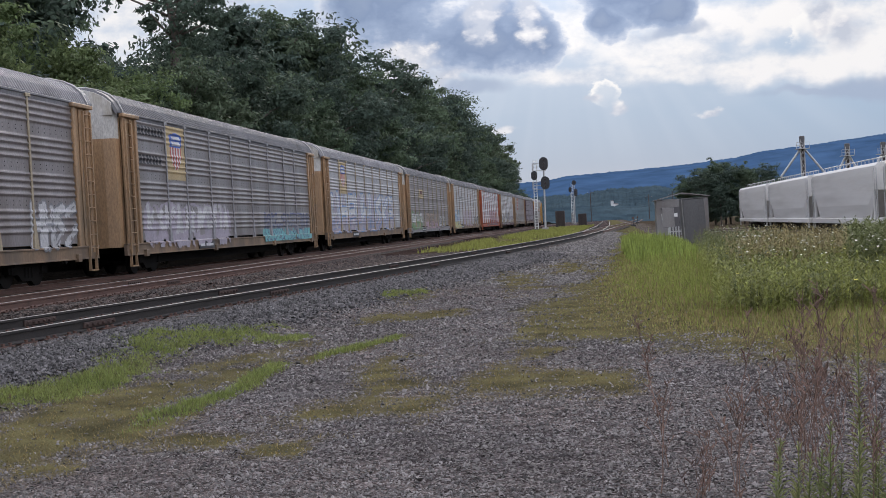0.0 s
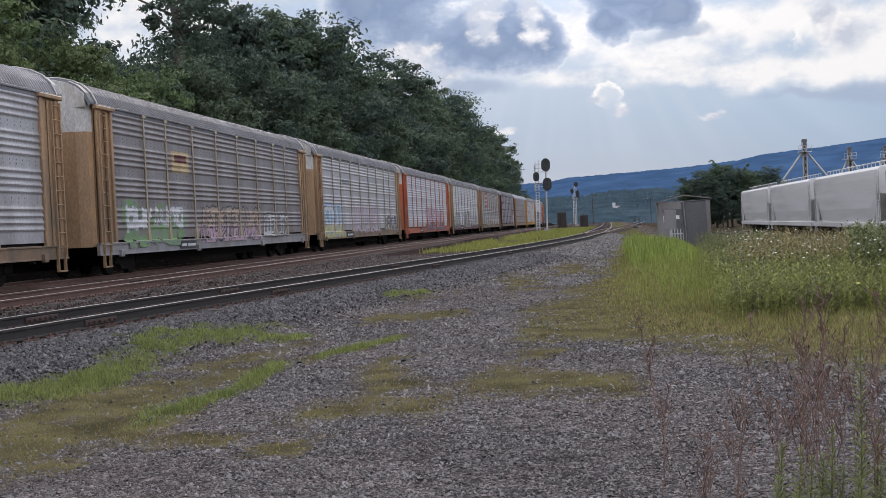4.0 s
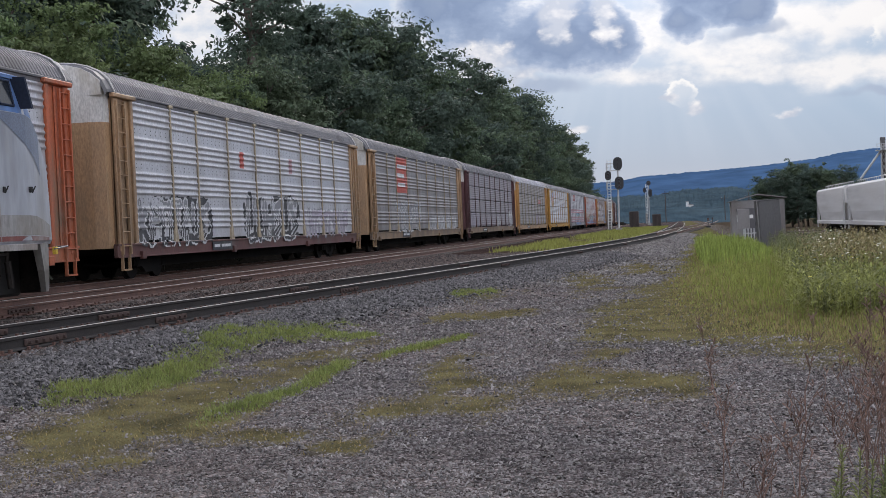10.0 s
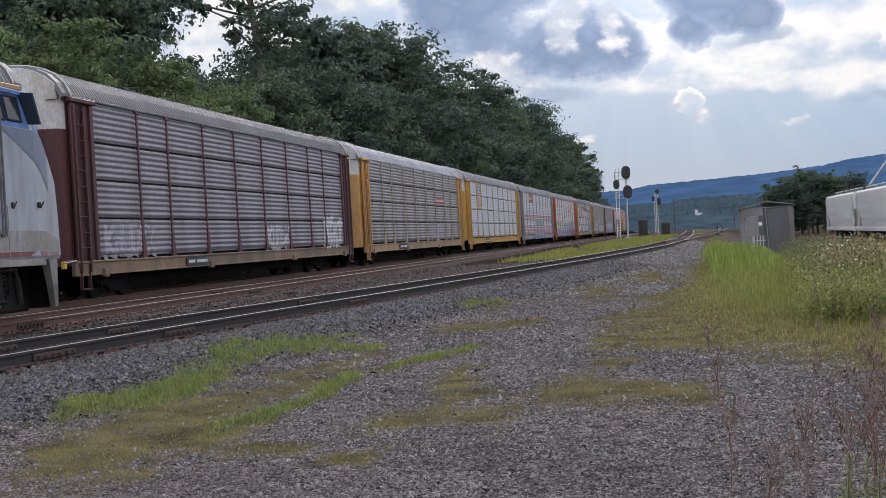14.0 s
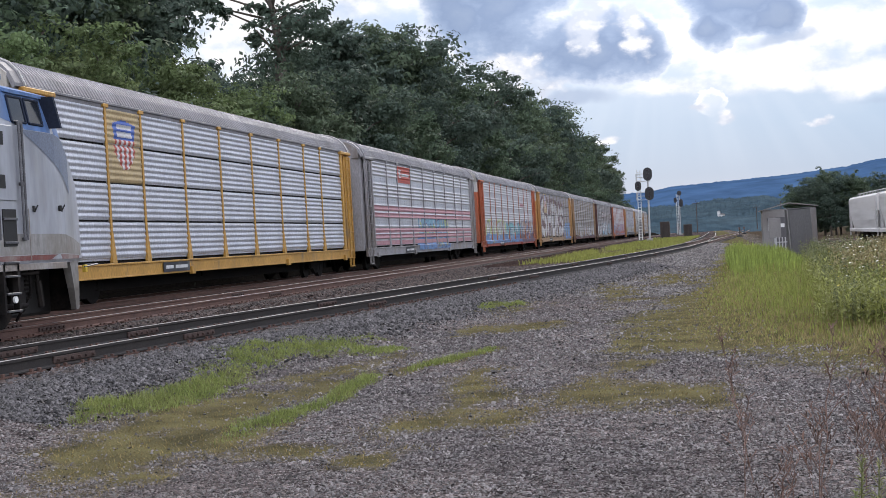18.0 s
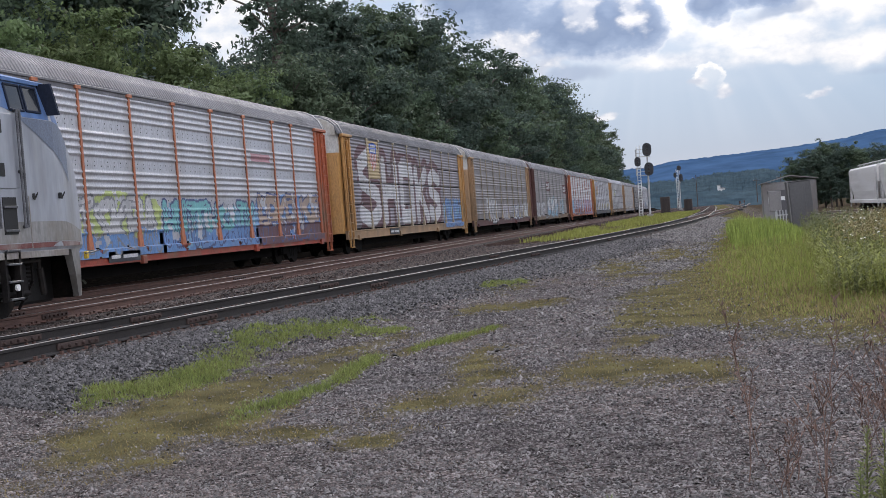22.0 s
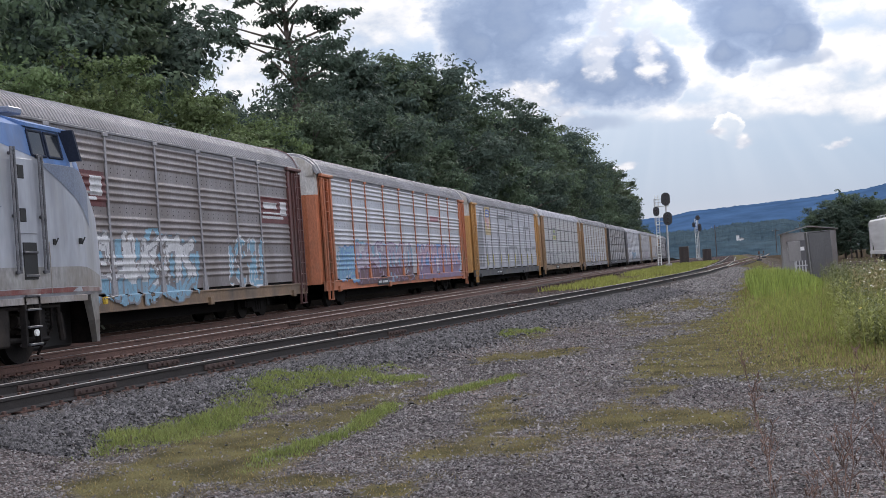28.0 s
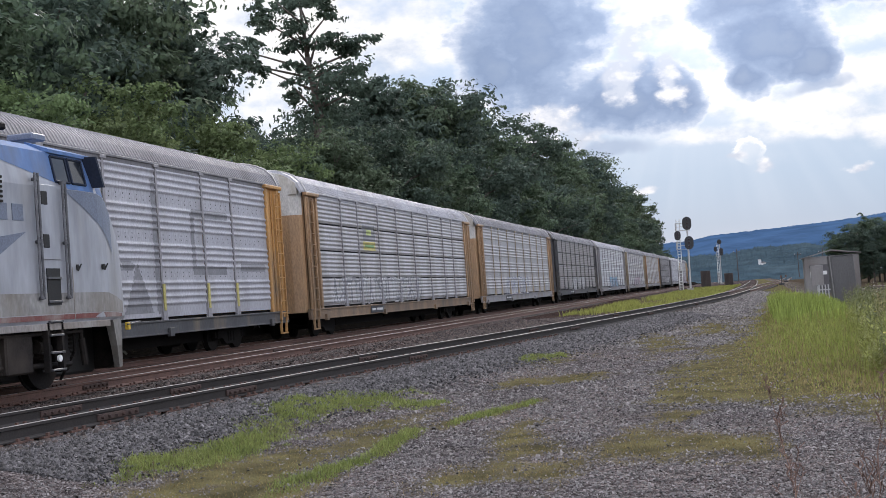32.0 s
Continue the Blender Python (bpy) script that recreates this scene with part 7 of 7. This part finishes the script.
    part("platform", bm, M_GALV, t, "railed head platform")
    fall = 1.25 if spread > 4 else 1.7
    for s in (-1, 1):
        part("spout", rod(bmesh.new(), (s * 0.3, 0, h - 2.2), (s * spread, 0, max(1.5, h - 2.2 - spread * fall)), 0.2, 8), M_GALV, t, "sloping galvanised spout")


elevator_leg(36.2, 240, 14.3, 5.2, "grain elevator tower with sloping spouts behind the hopper cars")
elevator_leg(46.0, 250, 12.9, 2.6, "further grain elevator tower with sloping spouts")
elevator_leg(52.6, 250, 12.8, 3.0, "further grain elevator tower with sloping spouts")


def far_house(az, dist, z, w, h, wall, roof):
    t = thing("house", "small pale house far off on the wooded slope", "house", pose(dist * math.sin(radians(az)), dist * math.cos(radians(az)), z, 0, 0, -az), "far houses")
    part("wall", boxed(-w / 2, w / 2, -3, 3, -6, h), wall, t)
    part("roof", loft(bmesh.new(), [[(-w / 2 - 0.4, y, h), (0, y, h + w * 0.22), (w / 2 + 0.4, y, h)] for y in (-3.4, 3.4)]), roof, t)


M_HOUSE = surface("white_siding", (0.5, 0.51, 0.52), (0.44, 0.45, 0.46), 0.5, 0.7, 0, 0.05)
M_SHINGLE = surface("grey_shingle_roof", (0.2, 0.2, 0.21), (0.15, 0.15, 0.16), 0.5, 0.9, 0, 0.2)
for _az, _d, _z, _w, _h in ((0.45, 690, 7.4, 2.8, 0.8), (0.3, 700, 9.6, 1.6, 0.5), (2.15, 690, 6.2, 1.7, 0.7), (2.4, 700, 5.4, 1.4, 0.6)):
    far_house(_az, _d, _z, _w, _h, M_HOUSE, M_SHINGLE)


def bright_gap_van(x, y, colour, label):
    """A van-shaped block, added for the light that shows far off under the trees."""
    t = thing("bright_gap_van", label, "van", pose(x, y, 0.1), "parked vans")
    part("box", boxed(-1.1, 1.1, -2.2, 2.0, 0.7, 2.9, 0.08), colour, t)
    part("cab", boxed(-1.0, 1.0, 2.0, 3.4, 0.5, 2.1, 0.2), colour, t)
    for sx in (-1, 1):
        for yy in (-1.4, 2.4):
            part("wheel", rod(bmesh.new(), (sx * 0.85, yy, 0.42), (sx * 1.1, yy, 0.42), 0.42, 14), M_BLACK, t)


# pale blocks added in place of the light between the far trunks
bright_gap_van(26.6, 300, M_HOUSE, "white van-shaped block added for a bright gap under the trees")
bright_gap_van(29.6, 300, M_HOUSE, "white van-shaped block added for a bright gap under the trees")

# ---- stones, grass and weeds ----
M_STONE = surface("loose_stone", (0.078, 0.071, 0.069), (0.182, 0.166, 0.158), 7, 0.9, 0, 0.3, 60, dirt=(0.08, 0.066, 0.058), dirt_scale=0.45, dirt_amount=0.4, island=0.72)
M_SHOULDER = surface("grey_ballast", (0.027, 0.025, 0.026), (0.1, 0.093, 0.094), 9, 0.9, 0, 0.3, 60, island=0.95)
M_BALLAST = surface("brown_ballast", (0.032, 0.024, 0.021), (0.07, 0.05, 0.043), 4, 0.9, 0, 0.3, 60, island=0.7)
M_GRASS_LUSH = leaf_mat("bright_grass", (0.175, 0.2, 0.06), (0.225, 0.24, 0.08), 1.2, 0.5, 0.5)
M_GRASS_DRY = leaf_mat("olive_dry_grass", (0.17, 0.135, 0.06), (0.22, 0.175, 0.07), 1.5, 0.3, 0.6)
M_GRASS_STRAW = leaf_mat("straw_grass", (0.2, 0.172, 0.078), (0.25, 0.212, 0.092), 1.5, 0.3, 0.6)
M_GRASS_MID = leaf_mat("meadow_grass", (0.185, 0.215, 0.058), (0.24, 0.26, 0.072), 0.8, 0.4, 0.55)
M_TALL = leaf_mat("tall_fresh_grass", (0.19, 0.235, 0.06), (0.25, 0.29, 0.075), 0.8, 0.45, 0.5)
M_WEED = leaf_mat("weed_leaves", (0.105, 0.118, 0.05), (0.155, 0.165, 0.065), 0.6, 0.35, 0.6)
M_GOLD = leaf_mat("yellow_green_weeds", (0.19, 0.2, 0.06), (0.24, 0.25, 0.07), 0.6, 0.4, 0.6)
M_DEAD = surface("dry_red_stems", (0.105, 0.062, 0.048), (0.16, 0.1, 0.075), 3, 0.85, 0, 0, 20, island=0.4)
M_SEED = surface("brown_seed_heads", (0.19, 0.15, 0.07), (0.26, 0.21, 0.09), 3, 0.9, 0, 0, 20, island=0.4)
M_BLOOM = surface("white_umbels", (0.62, 0.62, 0.52), (0.7, 0.7, 0.6), 3, 0.8, 0, 0, 20, island=0.15)
M_YELLOW = surface("yellow_flowers", (0.6, 0.48, 0.05), (0.66, 0.55, 0.08), 3, 0.8, 0, 0, 20, island=0.15)


def ground_z(x, y):
    return bank_height(x, y) + np.clip(1.5 - np.hypot(x, y) / 60, 0, 1) * (0.05 * (rough_noise(x * 0.8, y * 0.8, 5) - 0.5) + 0.025 * (rough_noise(x * 4, y * 4, 6) - 0.5))


def stuff(name, v, f, material, label, category):
    return tagged(new(name, quick_mesh(name, v, f, material)), label, category, kind="stuff")


STONE_BASE = np.array([(1, 0.1, 0), (0.2, 1, 0.1), (-1, 0.2, -0.1), (-0.1, -1, 0), (0.4, 0.3, 0.8), (-0.4, -0.3, 0.72)])
STONE_FACES = np.array([(0, 1, 4), (1, 2, 5), (1, 5, 4), (2, 3, 5), (3, 0, 4), (3, 4, 5)])


def stone_heap(rng, x, y, s, sink=0.25):
    """Angular broken stones of half size s lying at the given places, each turned and shaped by chance."""
    n = len(x)
    z = ground_z(x, y) + s * sink
    v = STONE_BASE[None] * rng.uniform(0.5, 1.35, (n, 6, 1)) * s[:, None, None] * rng.uniform(0.65, 1.5, (n, 1, 3))
    a = rng.random(n) * 6.28
    c, sn = np.cos(a)[:, None], np.sin(a)[:, None]
    tilt, roll = rng.uniform(-0.7, 0.7, (n, 1)), rng.uniform(-0.6, 0.6, (n, 1))
    vx, vy, vz = v[..., 0] * c - v[..., 1] * sn, v[..., 0] * sn + v[..., 1] * c, v[..., 2] + v[..., 0] * tilt + v[..., 1] * roll
    v = np.stack([vx + x[:, None], vy + y[:, None], vz + z[:, None]], -1).reshape(-1, 3)
    return v, (STONE_FACES[None] + 6 * np.arange(n)[:, None, None]).reshape(-1, 3)


def make_stones():
    rng = np.random.default_rng(21)
    n = 290000
    y = 5.0 + 33 * rng.random(n) ** 2.1
    x = -0.66 * y + (0.94 * y + 0.3) * rng.random(n)
    off = x - np.interp(y, NEAR_Y, NEAR_X)
    lush, dry, field, between = green(x, y)
    grassy = np.maximum(np.maximum(lush, dry * 0.8), field)
    keep = (off > 2.2 + 0.3 * rng.normal(size=n)) & (rng.random(n) > np.clip(grassy * 1.2 + 0.12, 0.03, 0.93))
    x, y = x[keep], y[keep]
    s = (0.0052 + 0.0095 * rng.random(len(x)) ** 2.4) * np.interp(y, (5, 9, 20), (0.72, 0.95, 1.7)) * (1 + 0.7 * (rng.random(len(x)) > 0.975))
    stuff("loose_stones", *stone_heap(rng, x, y, s), M_STONE, "angular grey crushed stones on the lot", "gravel")
    n = 55000
    y = 30 + 70 * rng.random(n) ** 1.3
    x = np.interp(y, NEAR_Y, NEAR_X) + 1.0 + rng.random(n) * np.interp(y, (30, 60, 100), (7.5, 5.5, 3.5))
    lush, dry, field, between = green(x, y)
    keep = rng.random(n) > np.clip(np.maximum(dry * 0.8, field) * 1.2 + 0.1, 0.03, 0.95)
    x, y = x[keep], y[keep]
    stuff("far_gravel", *stone_heap(rng, x, y, (0.014 + 0.02 * rng.random(len(x)) ** 2) * np.interp(y, (30, 100), (1, 2.2))), M_STONE, "angular grey crushed stones beside the siding", "gravel")
    n = 115000
    y = 10.5 + 40 * rng.random(n) ** 1.7
    off = 0.85 + 2.2 * rng.random(n)
    x = np.interp(y, NEAR_Y, NEAR_X) + off
    lush = green(x, y)[0]
    keep = (rng.random(n) > np.clip(lush * 1.2 + 0.1, 0.0, 0.9)) & (off < 2.35 + 0.3 * rng.normal(size=n))
    x, y = x[keep], y[keep]
    s = (0.012 + 0.016 * rng.random(len(x)) ** 1.6) * np.interp(y, (10, 20, 45), (0.9, 1.15, 1.8))
    stuff("shoulder_stones", *stone_heap(rng, x, y, s, 0.4), M_SHOULDER, "coarse dark grey ballast stones beside the siding", "gravel")


def make_ballast():
    """Coarse brown ballast between and beside the rails of the near and middle tracks."""
    rng = np.random.default_rng(23)
    n = 65000
    y = 11 + 49 * rng.random(n) ** 1.5
    near = np.interp(y, NEAR_Y, NEAR_X)
    x = -15.6 + (near + 1.25 + 15.6) * rng.random(n)
    s = rng.uniform(0.014, 0.034, n) * (1 + 0.012 * y)
    v, f = stone_heap(rng, x, y, s, 0.2)
    stuff("ballast_stones", v, f, M_BALLAST, "coarse brown ballast stones between the tracks", "gravel")


def blades(rng, x, y, h, w, lean=0.35):
    """Bent grass blades standing at the given places."""
    n = len(x)
    z = ground_z(x, y) - 0.01
    a = rng.random(n) * 6.283
    dx, dy = np.cos(a), np.sin(a)
    px, py = -dy * w / 2, dx * w / 2
    b = rng.uniform(0.1, 1, n) * lean * h
    mid, tip = 0.55, 1.0
    v = np.stack([
        np.stack([x - px, y - py, z], -1), np.stack([x + px, y + py, z], -1),
        np.stack([x + px * 0.8 + dx * b * 0.3, y + py * 0.8 + dy * b * 0.3, z + h * mid], -1), np.stack([x - px * 0.8 + dx * b * 0.3, y - py * 0.8 + dy * b * 0.3, z + h * mid], -1),
        np.stack([x + px * 0.12 + dx * b, y + py * 0.12 + dy * b, z + h * tip], -1), np.stack([x - px * 0.12 + dx * b, y - py * 0.12 + dy * b, z + h * tip], -1)], 1)
    k = 6 * np.arange(n)[:, None]
    f = np.concatenate([k + np.array([0, 1, 2, 3]), k + np.array([3, 2, 4, 5])])
    return v.reshape(-1, 3), f


def make_grass():
    rng = np.random.default_rng(31)
    # the two bright strips and the worn olive patches on the lot
    n = 230000
    x, y = rng.uniform(-7.4, -3.0, n), 8.5 + 21 * rng.random(n) ** 1.2
    lush = green(x, y)[0]
    k = rng.random(n) < np.clip(lush * 1.3 + 0.1, 0, 0.85)
    x, y, lush = x[k], y[k], lush[k]
    h = (0.012 + 0.075 * np.clip(lush, 0, 0.8)) * rng.uniform(0.3, 1.4, len(x)) * (1 + 0.6 * (rng.random(len(x)) > 0.97))
    stuff("bright_grass", *blades(rng, x, y, h, 0.008, 1.1), M_GRASS_LUSH, "strips of bright green grass on the gravel lot", "grass")
    n = 170000
    y = 7 + 40 * rng.random(n) ** 1.6
    x = -7.2 + rng.random(n) * 7.6
    dry = green(x, y)[1]
    k = rng.random(n) < np.clip(dry * 1.0, 0, 0.6)
    x, y = x[k], y[k]
    stuff("dry_grass", *blades(rng, x, y, rng.uniform(0.008, 0.04, len(x)), 0.008, 1.5), M_GRASS_DRY, "low olive and straw-coloured grass worn into the gravel", "grass")
    # the meadow on the right, short and straw-coloured at its edge, taller inside
    n = 250000
    y = 11 + 80 * rng.random(n) ** 1.9
    x = -1.6 + rng.random(n) * (0.34 * y + 2.2)
    field = green(x, y)[2]
    k = (field > 0) & (rng.random(n) < np.clip(field * 1.6, 0, 1))
    x, y, field = x[k], y[k], field[k]
    inside = np.clip((field - 0.25) * 1.5, 0, 1) * np.clip((y - 16 + 0.9 * x) / 12, 0, 1) * np.clip((x + 0.7) / 1.7, 0, 1)
    h = (0.018 + 0.22 * np.interp(x, (-0.5, 2.5), (0.4, 1.0)) * inside * (0.4 + 1.2 * rough_noise(x * 0.9, y * 0.45, 44))) * rng.uniform(0.4, 1.5, len(x))
    w = 0.007 + 0.0004 * y
    straw = rng.random(len(x)) > 0.12 + 0.8 * inside
    for sel, mat_, nm, lb in ((straw, M_GRASS_STRAW, "straw_grass", "straw-coloured short grass along the meadow's edge"), (~straw, M_GRASS_MID, "meadow_grass", "green meadow grass beside the lot")):
        stuff(nm, *blades(rng, x[sel], y[sel], h[sel], w[sel], 0.6), mat_, lb, "grass")
    # tall fresh grass in front of the cabinets
    n = 7000
    x, y = rng.uniform(0.5, 3.2, n), rng.normal(50, 4.5, n)
    k = rng.random(n) < np.clip(2.2 * rough_noise(x * 1.7, y * 0.35, 15) - 0.55, 0, 1)
    x, y = x[k], y[k]
    h = rng.uniform(0.35, 1.0, len(x)) * (0.55 + 0.75 * rough_noise(x * 1.3, y * 0.3, 16)) * np.interp(x, (0.5, 1.0, 2.3, 3.2), (0.85, 1.1, 0.85, 0.45))
    stuff("tall_grass", *blades(rng, x, y, h, 0.032, 0.3), M_TALL, "stand of tall fresh green grass before the cabinets", "grass")
    # grass between the tracks
    n = 60000
    y = 60 + 160 * rng.random(n) ** 1.3
    x = -11 + rng.random(n) * 9
    between = green(x, y)[3]
    k = rng.random(n) < np.clip(between * 1.2, 0, 0.8) * np.clip(4 * rough_noise(x * 0.7, y * 0.12, 77) - 1.4, 0, 1)
    x, y = x[k], y[k]
    stuff("track_grass", *blades(rng, x, y, rng.uniform(0.08, 0.3, len(x)), 0.035, 0.5), M_GRASS_MID, "green grass between the tracks", "grass")


def sprays(rng, x, y, h, leaves, size, width=0.012, along=(0.15, 0.95)):
    """Upright stems and the small leaves along them: two skins."""
    n = len(x)
    sv, sf = blades(rng, x, y, h, width, 0.25)
    m = n * leaves
    xi, yi, hi = np.repeat(x, leaves), np.repeat(y, leaves), np.repeat(h, leaves)
    u = rng.uniform(*along, m)
    a = rng.random(m) * 6.283
    reach = size * rng.uniform(0.5, 1.4, m)
    z = ground_z(xi, yi) + hi * u
    dx, dy = np.cos(a) * reach, np.sin(a) * reach
    up = reach * rng.uniform(-0.1, 0.9, m)
    wx, wy = -np.sin(a) * reach * 0.16, np.cos(a) * reach * 0.16
    v = np.stack([np.stack([xi, yi, z], -1), np.stack([xi + dx * 0.5 + wx, yi + dy * 0.5 + wy, z + up * 0.6], -1),
                  np.stack([xi + dx, yi + dy, z + up], -1), np.stack([xi + dx * 0.5 - wx, yi + dy * 0.5 - wy, z + up * 0.6], -1)], 1).reshape(-1, 3)
    f = np.arange(len(v)).reshape(-1, 4)
    return np.concatenate([sv, v]), np.concatenate([sf, f + len(sv)])


def heads(rng, x, y, z, size):
    """Flat little flower heads."""
    n = len(x)
    a = rng.random(n) * 6.283
    s = size * rng.uniform(0.6, 1.3, n)
    c = [np.stack([x + np.cos(a + k * 1.5708) * s, y + np.sin(a + k * 1.5708) * s, z + rng.uniform(-0.4, 0.4, n) * s], -1) for k in range(4)]
    return np.stack(c, 1).reshape(-1, 3), np.arange(4 * n).reshape(-1, 4)


def make_weeds():
    rng = np.random.default_rng(41)

    def scatter(n, y0, y1, x0, x1, power=1.3):
        y = y0 + (y1 - y0) * rng.random(n) ** power
        return np.interp(y, (y0, y1), x0) + rng.random(n) * (np.interp(y, (y0, y1), x1) - np.interp(y, (y0, y1), x0)), y

    x, y = scatter(3400, 19, 60, (1.8, 3.6), (6.5, 14))
    h = rng.uniform(0.45, 0.95, len(x)) * np.interp(y, (21, 30, 60), (0.6, 0.95, 1.1))
    stuff("green_weeds", *sprays(rng, x, y, h, 26, 0.085), M_WEED, "dense green waist-high weeds with small leaves", "weeds")
    x, y = scatter(1900, 18.5, 40, (1.4, 2.6), (5.5, 11))
    h = rng.uniform(0.35, 0.8, len(x))
    stuff("goldenrod_weeds", *sprays(rng, x, y, h, 30, 0.07, 0.01), M_GOLD, "yellow-green weeds in the meadow", "weeds")
    x, y = scatter(1700, 27, 56, (2.4, 4.6), (4.9, 9.5))
    h = rng.uniform(0.6, 1.0, len(x)) * np.interp(x / y, (0.08, 0.13), (0.7, 1.1))
    stuff("brown_weeds", *sprays(rng, x, y, h, 26, 0.055, 0.01, (0.35, 1.0)), M_SEED, "brown seeding weeds along the yard", "weeds")
    x, y = scatter(760, 20, 50, (1.9, 4.0), (5.4, 12))
    z = ground_z(x, y) + rng.uniform(0.6, 1.1, len(x))
    stuff("white_flowers", *heads(rng, x, y, z, 0.023), M_BLOOM, "white flat-topped wild flowers among the weeds", "flowers")
    x, y = scatter(110, 18, 40, (1.6, 3.0), (6.5, 11))
    z = ground_z(x, y) + rng.uniform(0.45, 0.85, len(x))
    stuff("yellow_flowers", *heads(rng, x, y, z, 0.026), M_YELLOW, "small yellow wild flowers among the weeds", "flowers")
    # dark shrubby growth towards the right
    x, y = scatter(1500, 24, 50, (4.3, 8.6), (7.5, 14))
    h = rng.uniform(0.7, 1.3, len(x))
    stuff("shrubs", *sprays(rng, x, y, h, 34, 0.11), M_WEED, "darker shrubby weeds by the parked hopper cars", "weeds")


def stem_plant(rng, x, y, height, twigs, lean=(0, 0)):
    """A dry, branching stem with seed clusters."""
    bm = bmesh.new()
    base = Vector((x, y, float(ground_z(np.array(x), np.array(y))) - 0.02))
    tip = base + Vector((lean[0], lean[1], height))
    pts = [base.lerp(tip, k / 5) + Vector((rng.normal() * 0.012, rng.normal() * 0.012, 0)) * (k > 0) for k in range(6)]
    for a, b, k in zip(pts, pts[1:], range(5)):
        rod(bm, a, b, 0.0038 * (1 - k * 0.14), 4, 0.0038 * (1 - (k + 1) * 0.14))
    for _ in range(twigs):
        u = rng.uniform(0.3, 0.98)
        a = base.lerp(tip, u)
        ang = rng.random() * 6.283
        ln = rng.uniform(0.06, 0.2) * (1.2 - u * 0.6)
        b = a + Vector((math.cos(ang) * ln * 0.6, math.sin(ang) * ln * 0.6, ln))
        rod(bm, a, b, 0.0024, 3, 0.0014)
        for _j in range(3):
            c = a.lerp(b, rng.uniform(0.4, 1.0))
            d = c + Vector((rng.normal() * 0.02, rng.normal() * 0.02, 0.03))
            rod(bm, c, d, 0.0022, 3, 0.004)
    return bm


def make_stems():
    rng = np.random.default_rng(51)
    for k in range(40):
        y = rng.uniform(5.9, 8.4)
        x = y * (0.01 + 0.21 * rng.random()) if k % 2 else y * rng.normal(0.145, 0.03)
        h = rng.uniform(0.35, 0.75) if k % 3 else rng.uniform(0.8, 1.15)
        t = thing("dry_weed", "dry reddish-brown branching weed stem on the gravel", "weed", group="dry weeds")
        part("stem", stem_plant(rng, x, y, h, int(15 * h), (rng.normal() * 0.1, rng.normal() * 0.06)), M_DEAD, t)


def leafy_plant(x, y, height, rows, size, material, label, seed):
    """An upright weed with narrow leaves set all round its stem."""
    rng = np.random.default_rng(seed)
    z0 = float(ground_z(np.array(x), np.array(y)))
    t = thing("leafy_weed", label, "weed", pose(x, y, z0 - 0.01), "leafy weeds")
    part("stem", rod(bmesh.new(), (0, 0, 0), (0.03, 0, height), 0.006, 6, 0.002), M_WEED, t)
    v, f = [], []
    for k in range(rows):
        u = (k + 0.5) / rows
        a = k * 2.4 + rng.uniform(-0.6, 0.6)
        ln = size * (1.1 - 0.75 * u) * rng.uniform(0.8, 1.2)
        c, s = math.cos(a), math.sin(a)
        o = np.array((0.03 * u, 0, height * (0.12 + 0.86 * u)))
        w = ln * 0.085
        rise = ln * (0.5 + 0.4 * u) * rng.uniform(0.4, 1.4)
        i = len(v)
        v += [o, o + (c * ln * 0.45 - s * w, s * ln * 0.45 + c * w, rise * 0.6), o + (c * ln * 0.8, s * ln * 0.8, rise * 0.75), o + (c * ln * 0.45 + s * w, s * ln * 0.45 - c * w, rise * 0.6)]
        f.append((i, i + 1, i + 2, i + 3))
    part("leaves", data_mesh("leaves", v, f, material), None, t)


make_stones()
make_ballast()
make_grass()
make_weeds()
make_stems()
M_LEAFY = leaf_mat("soft_green_weed_leaves", (0.17, 0.19, 0.08), (0.22, 0.24, 0.10), 2.0, 0.6, 0.6)
leafy_plant(1.08, 6.7, 1.04, 140, 0.1, M_LEAFY, "tall dark green leafy weed standing over the gravel", 61)
for _k in range(22):
    _r = random.Random(300 + _k)
    _y = _r.uniform(5.5, 6.5)
    leafy_plant(_y * _r.uniform(0.09, 0.24), _y, _r.uniform(0.36, 0.64), 90, 0.095, M_LEAFY, "low green leafy weed by the gravel's edge", 70 + _k)
for _k, (_x, _y) in enumerate(((-0.75, 6.0), (-0.62, 6.2), (-0.05, 5.9))):
    leafy_plant(_x, _y, 0.16, 26, 0.1, M_LEAFY, "small green weed in the gravel", 95 + _k)


def motions():
    run_train()


motions()
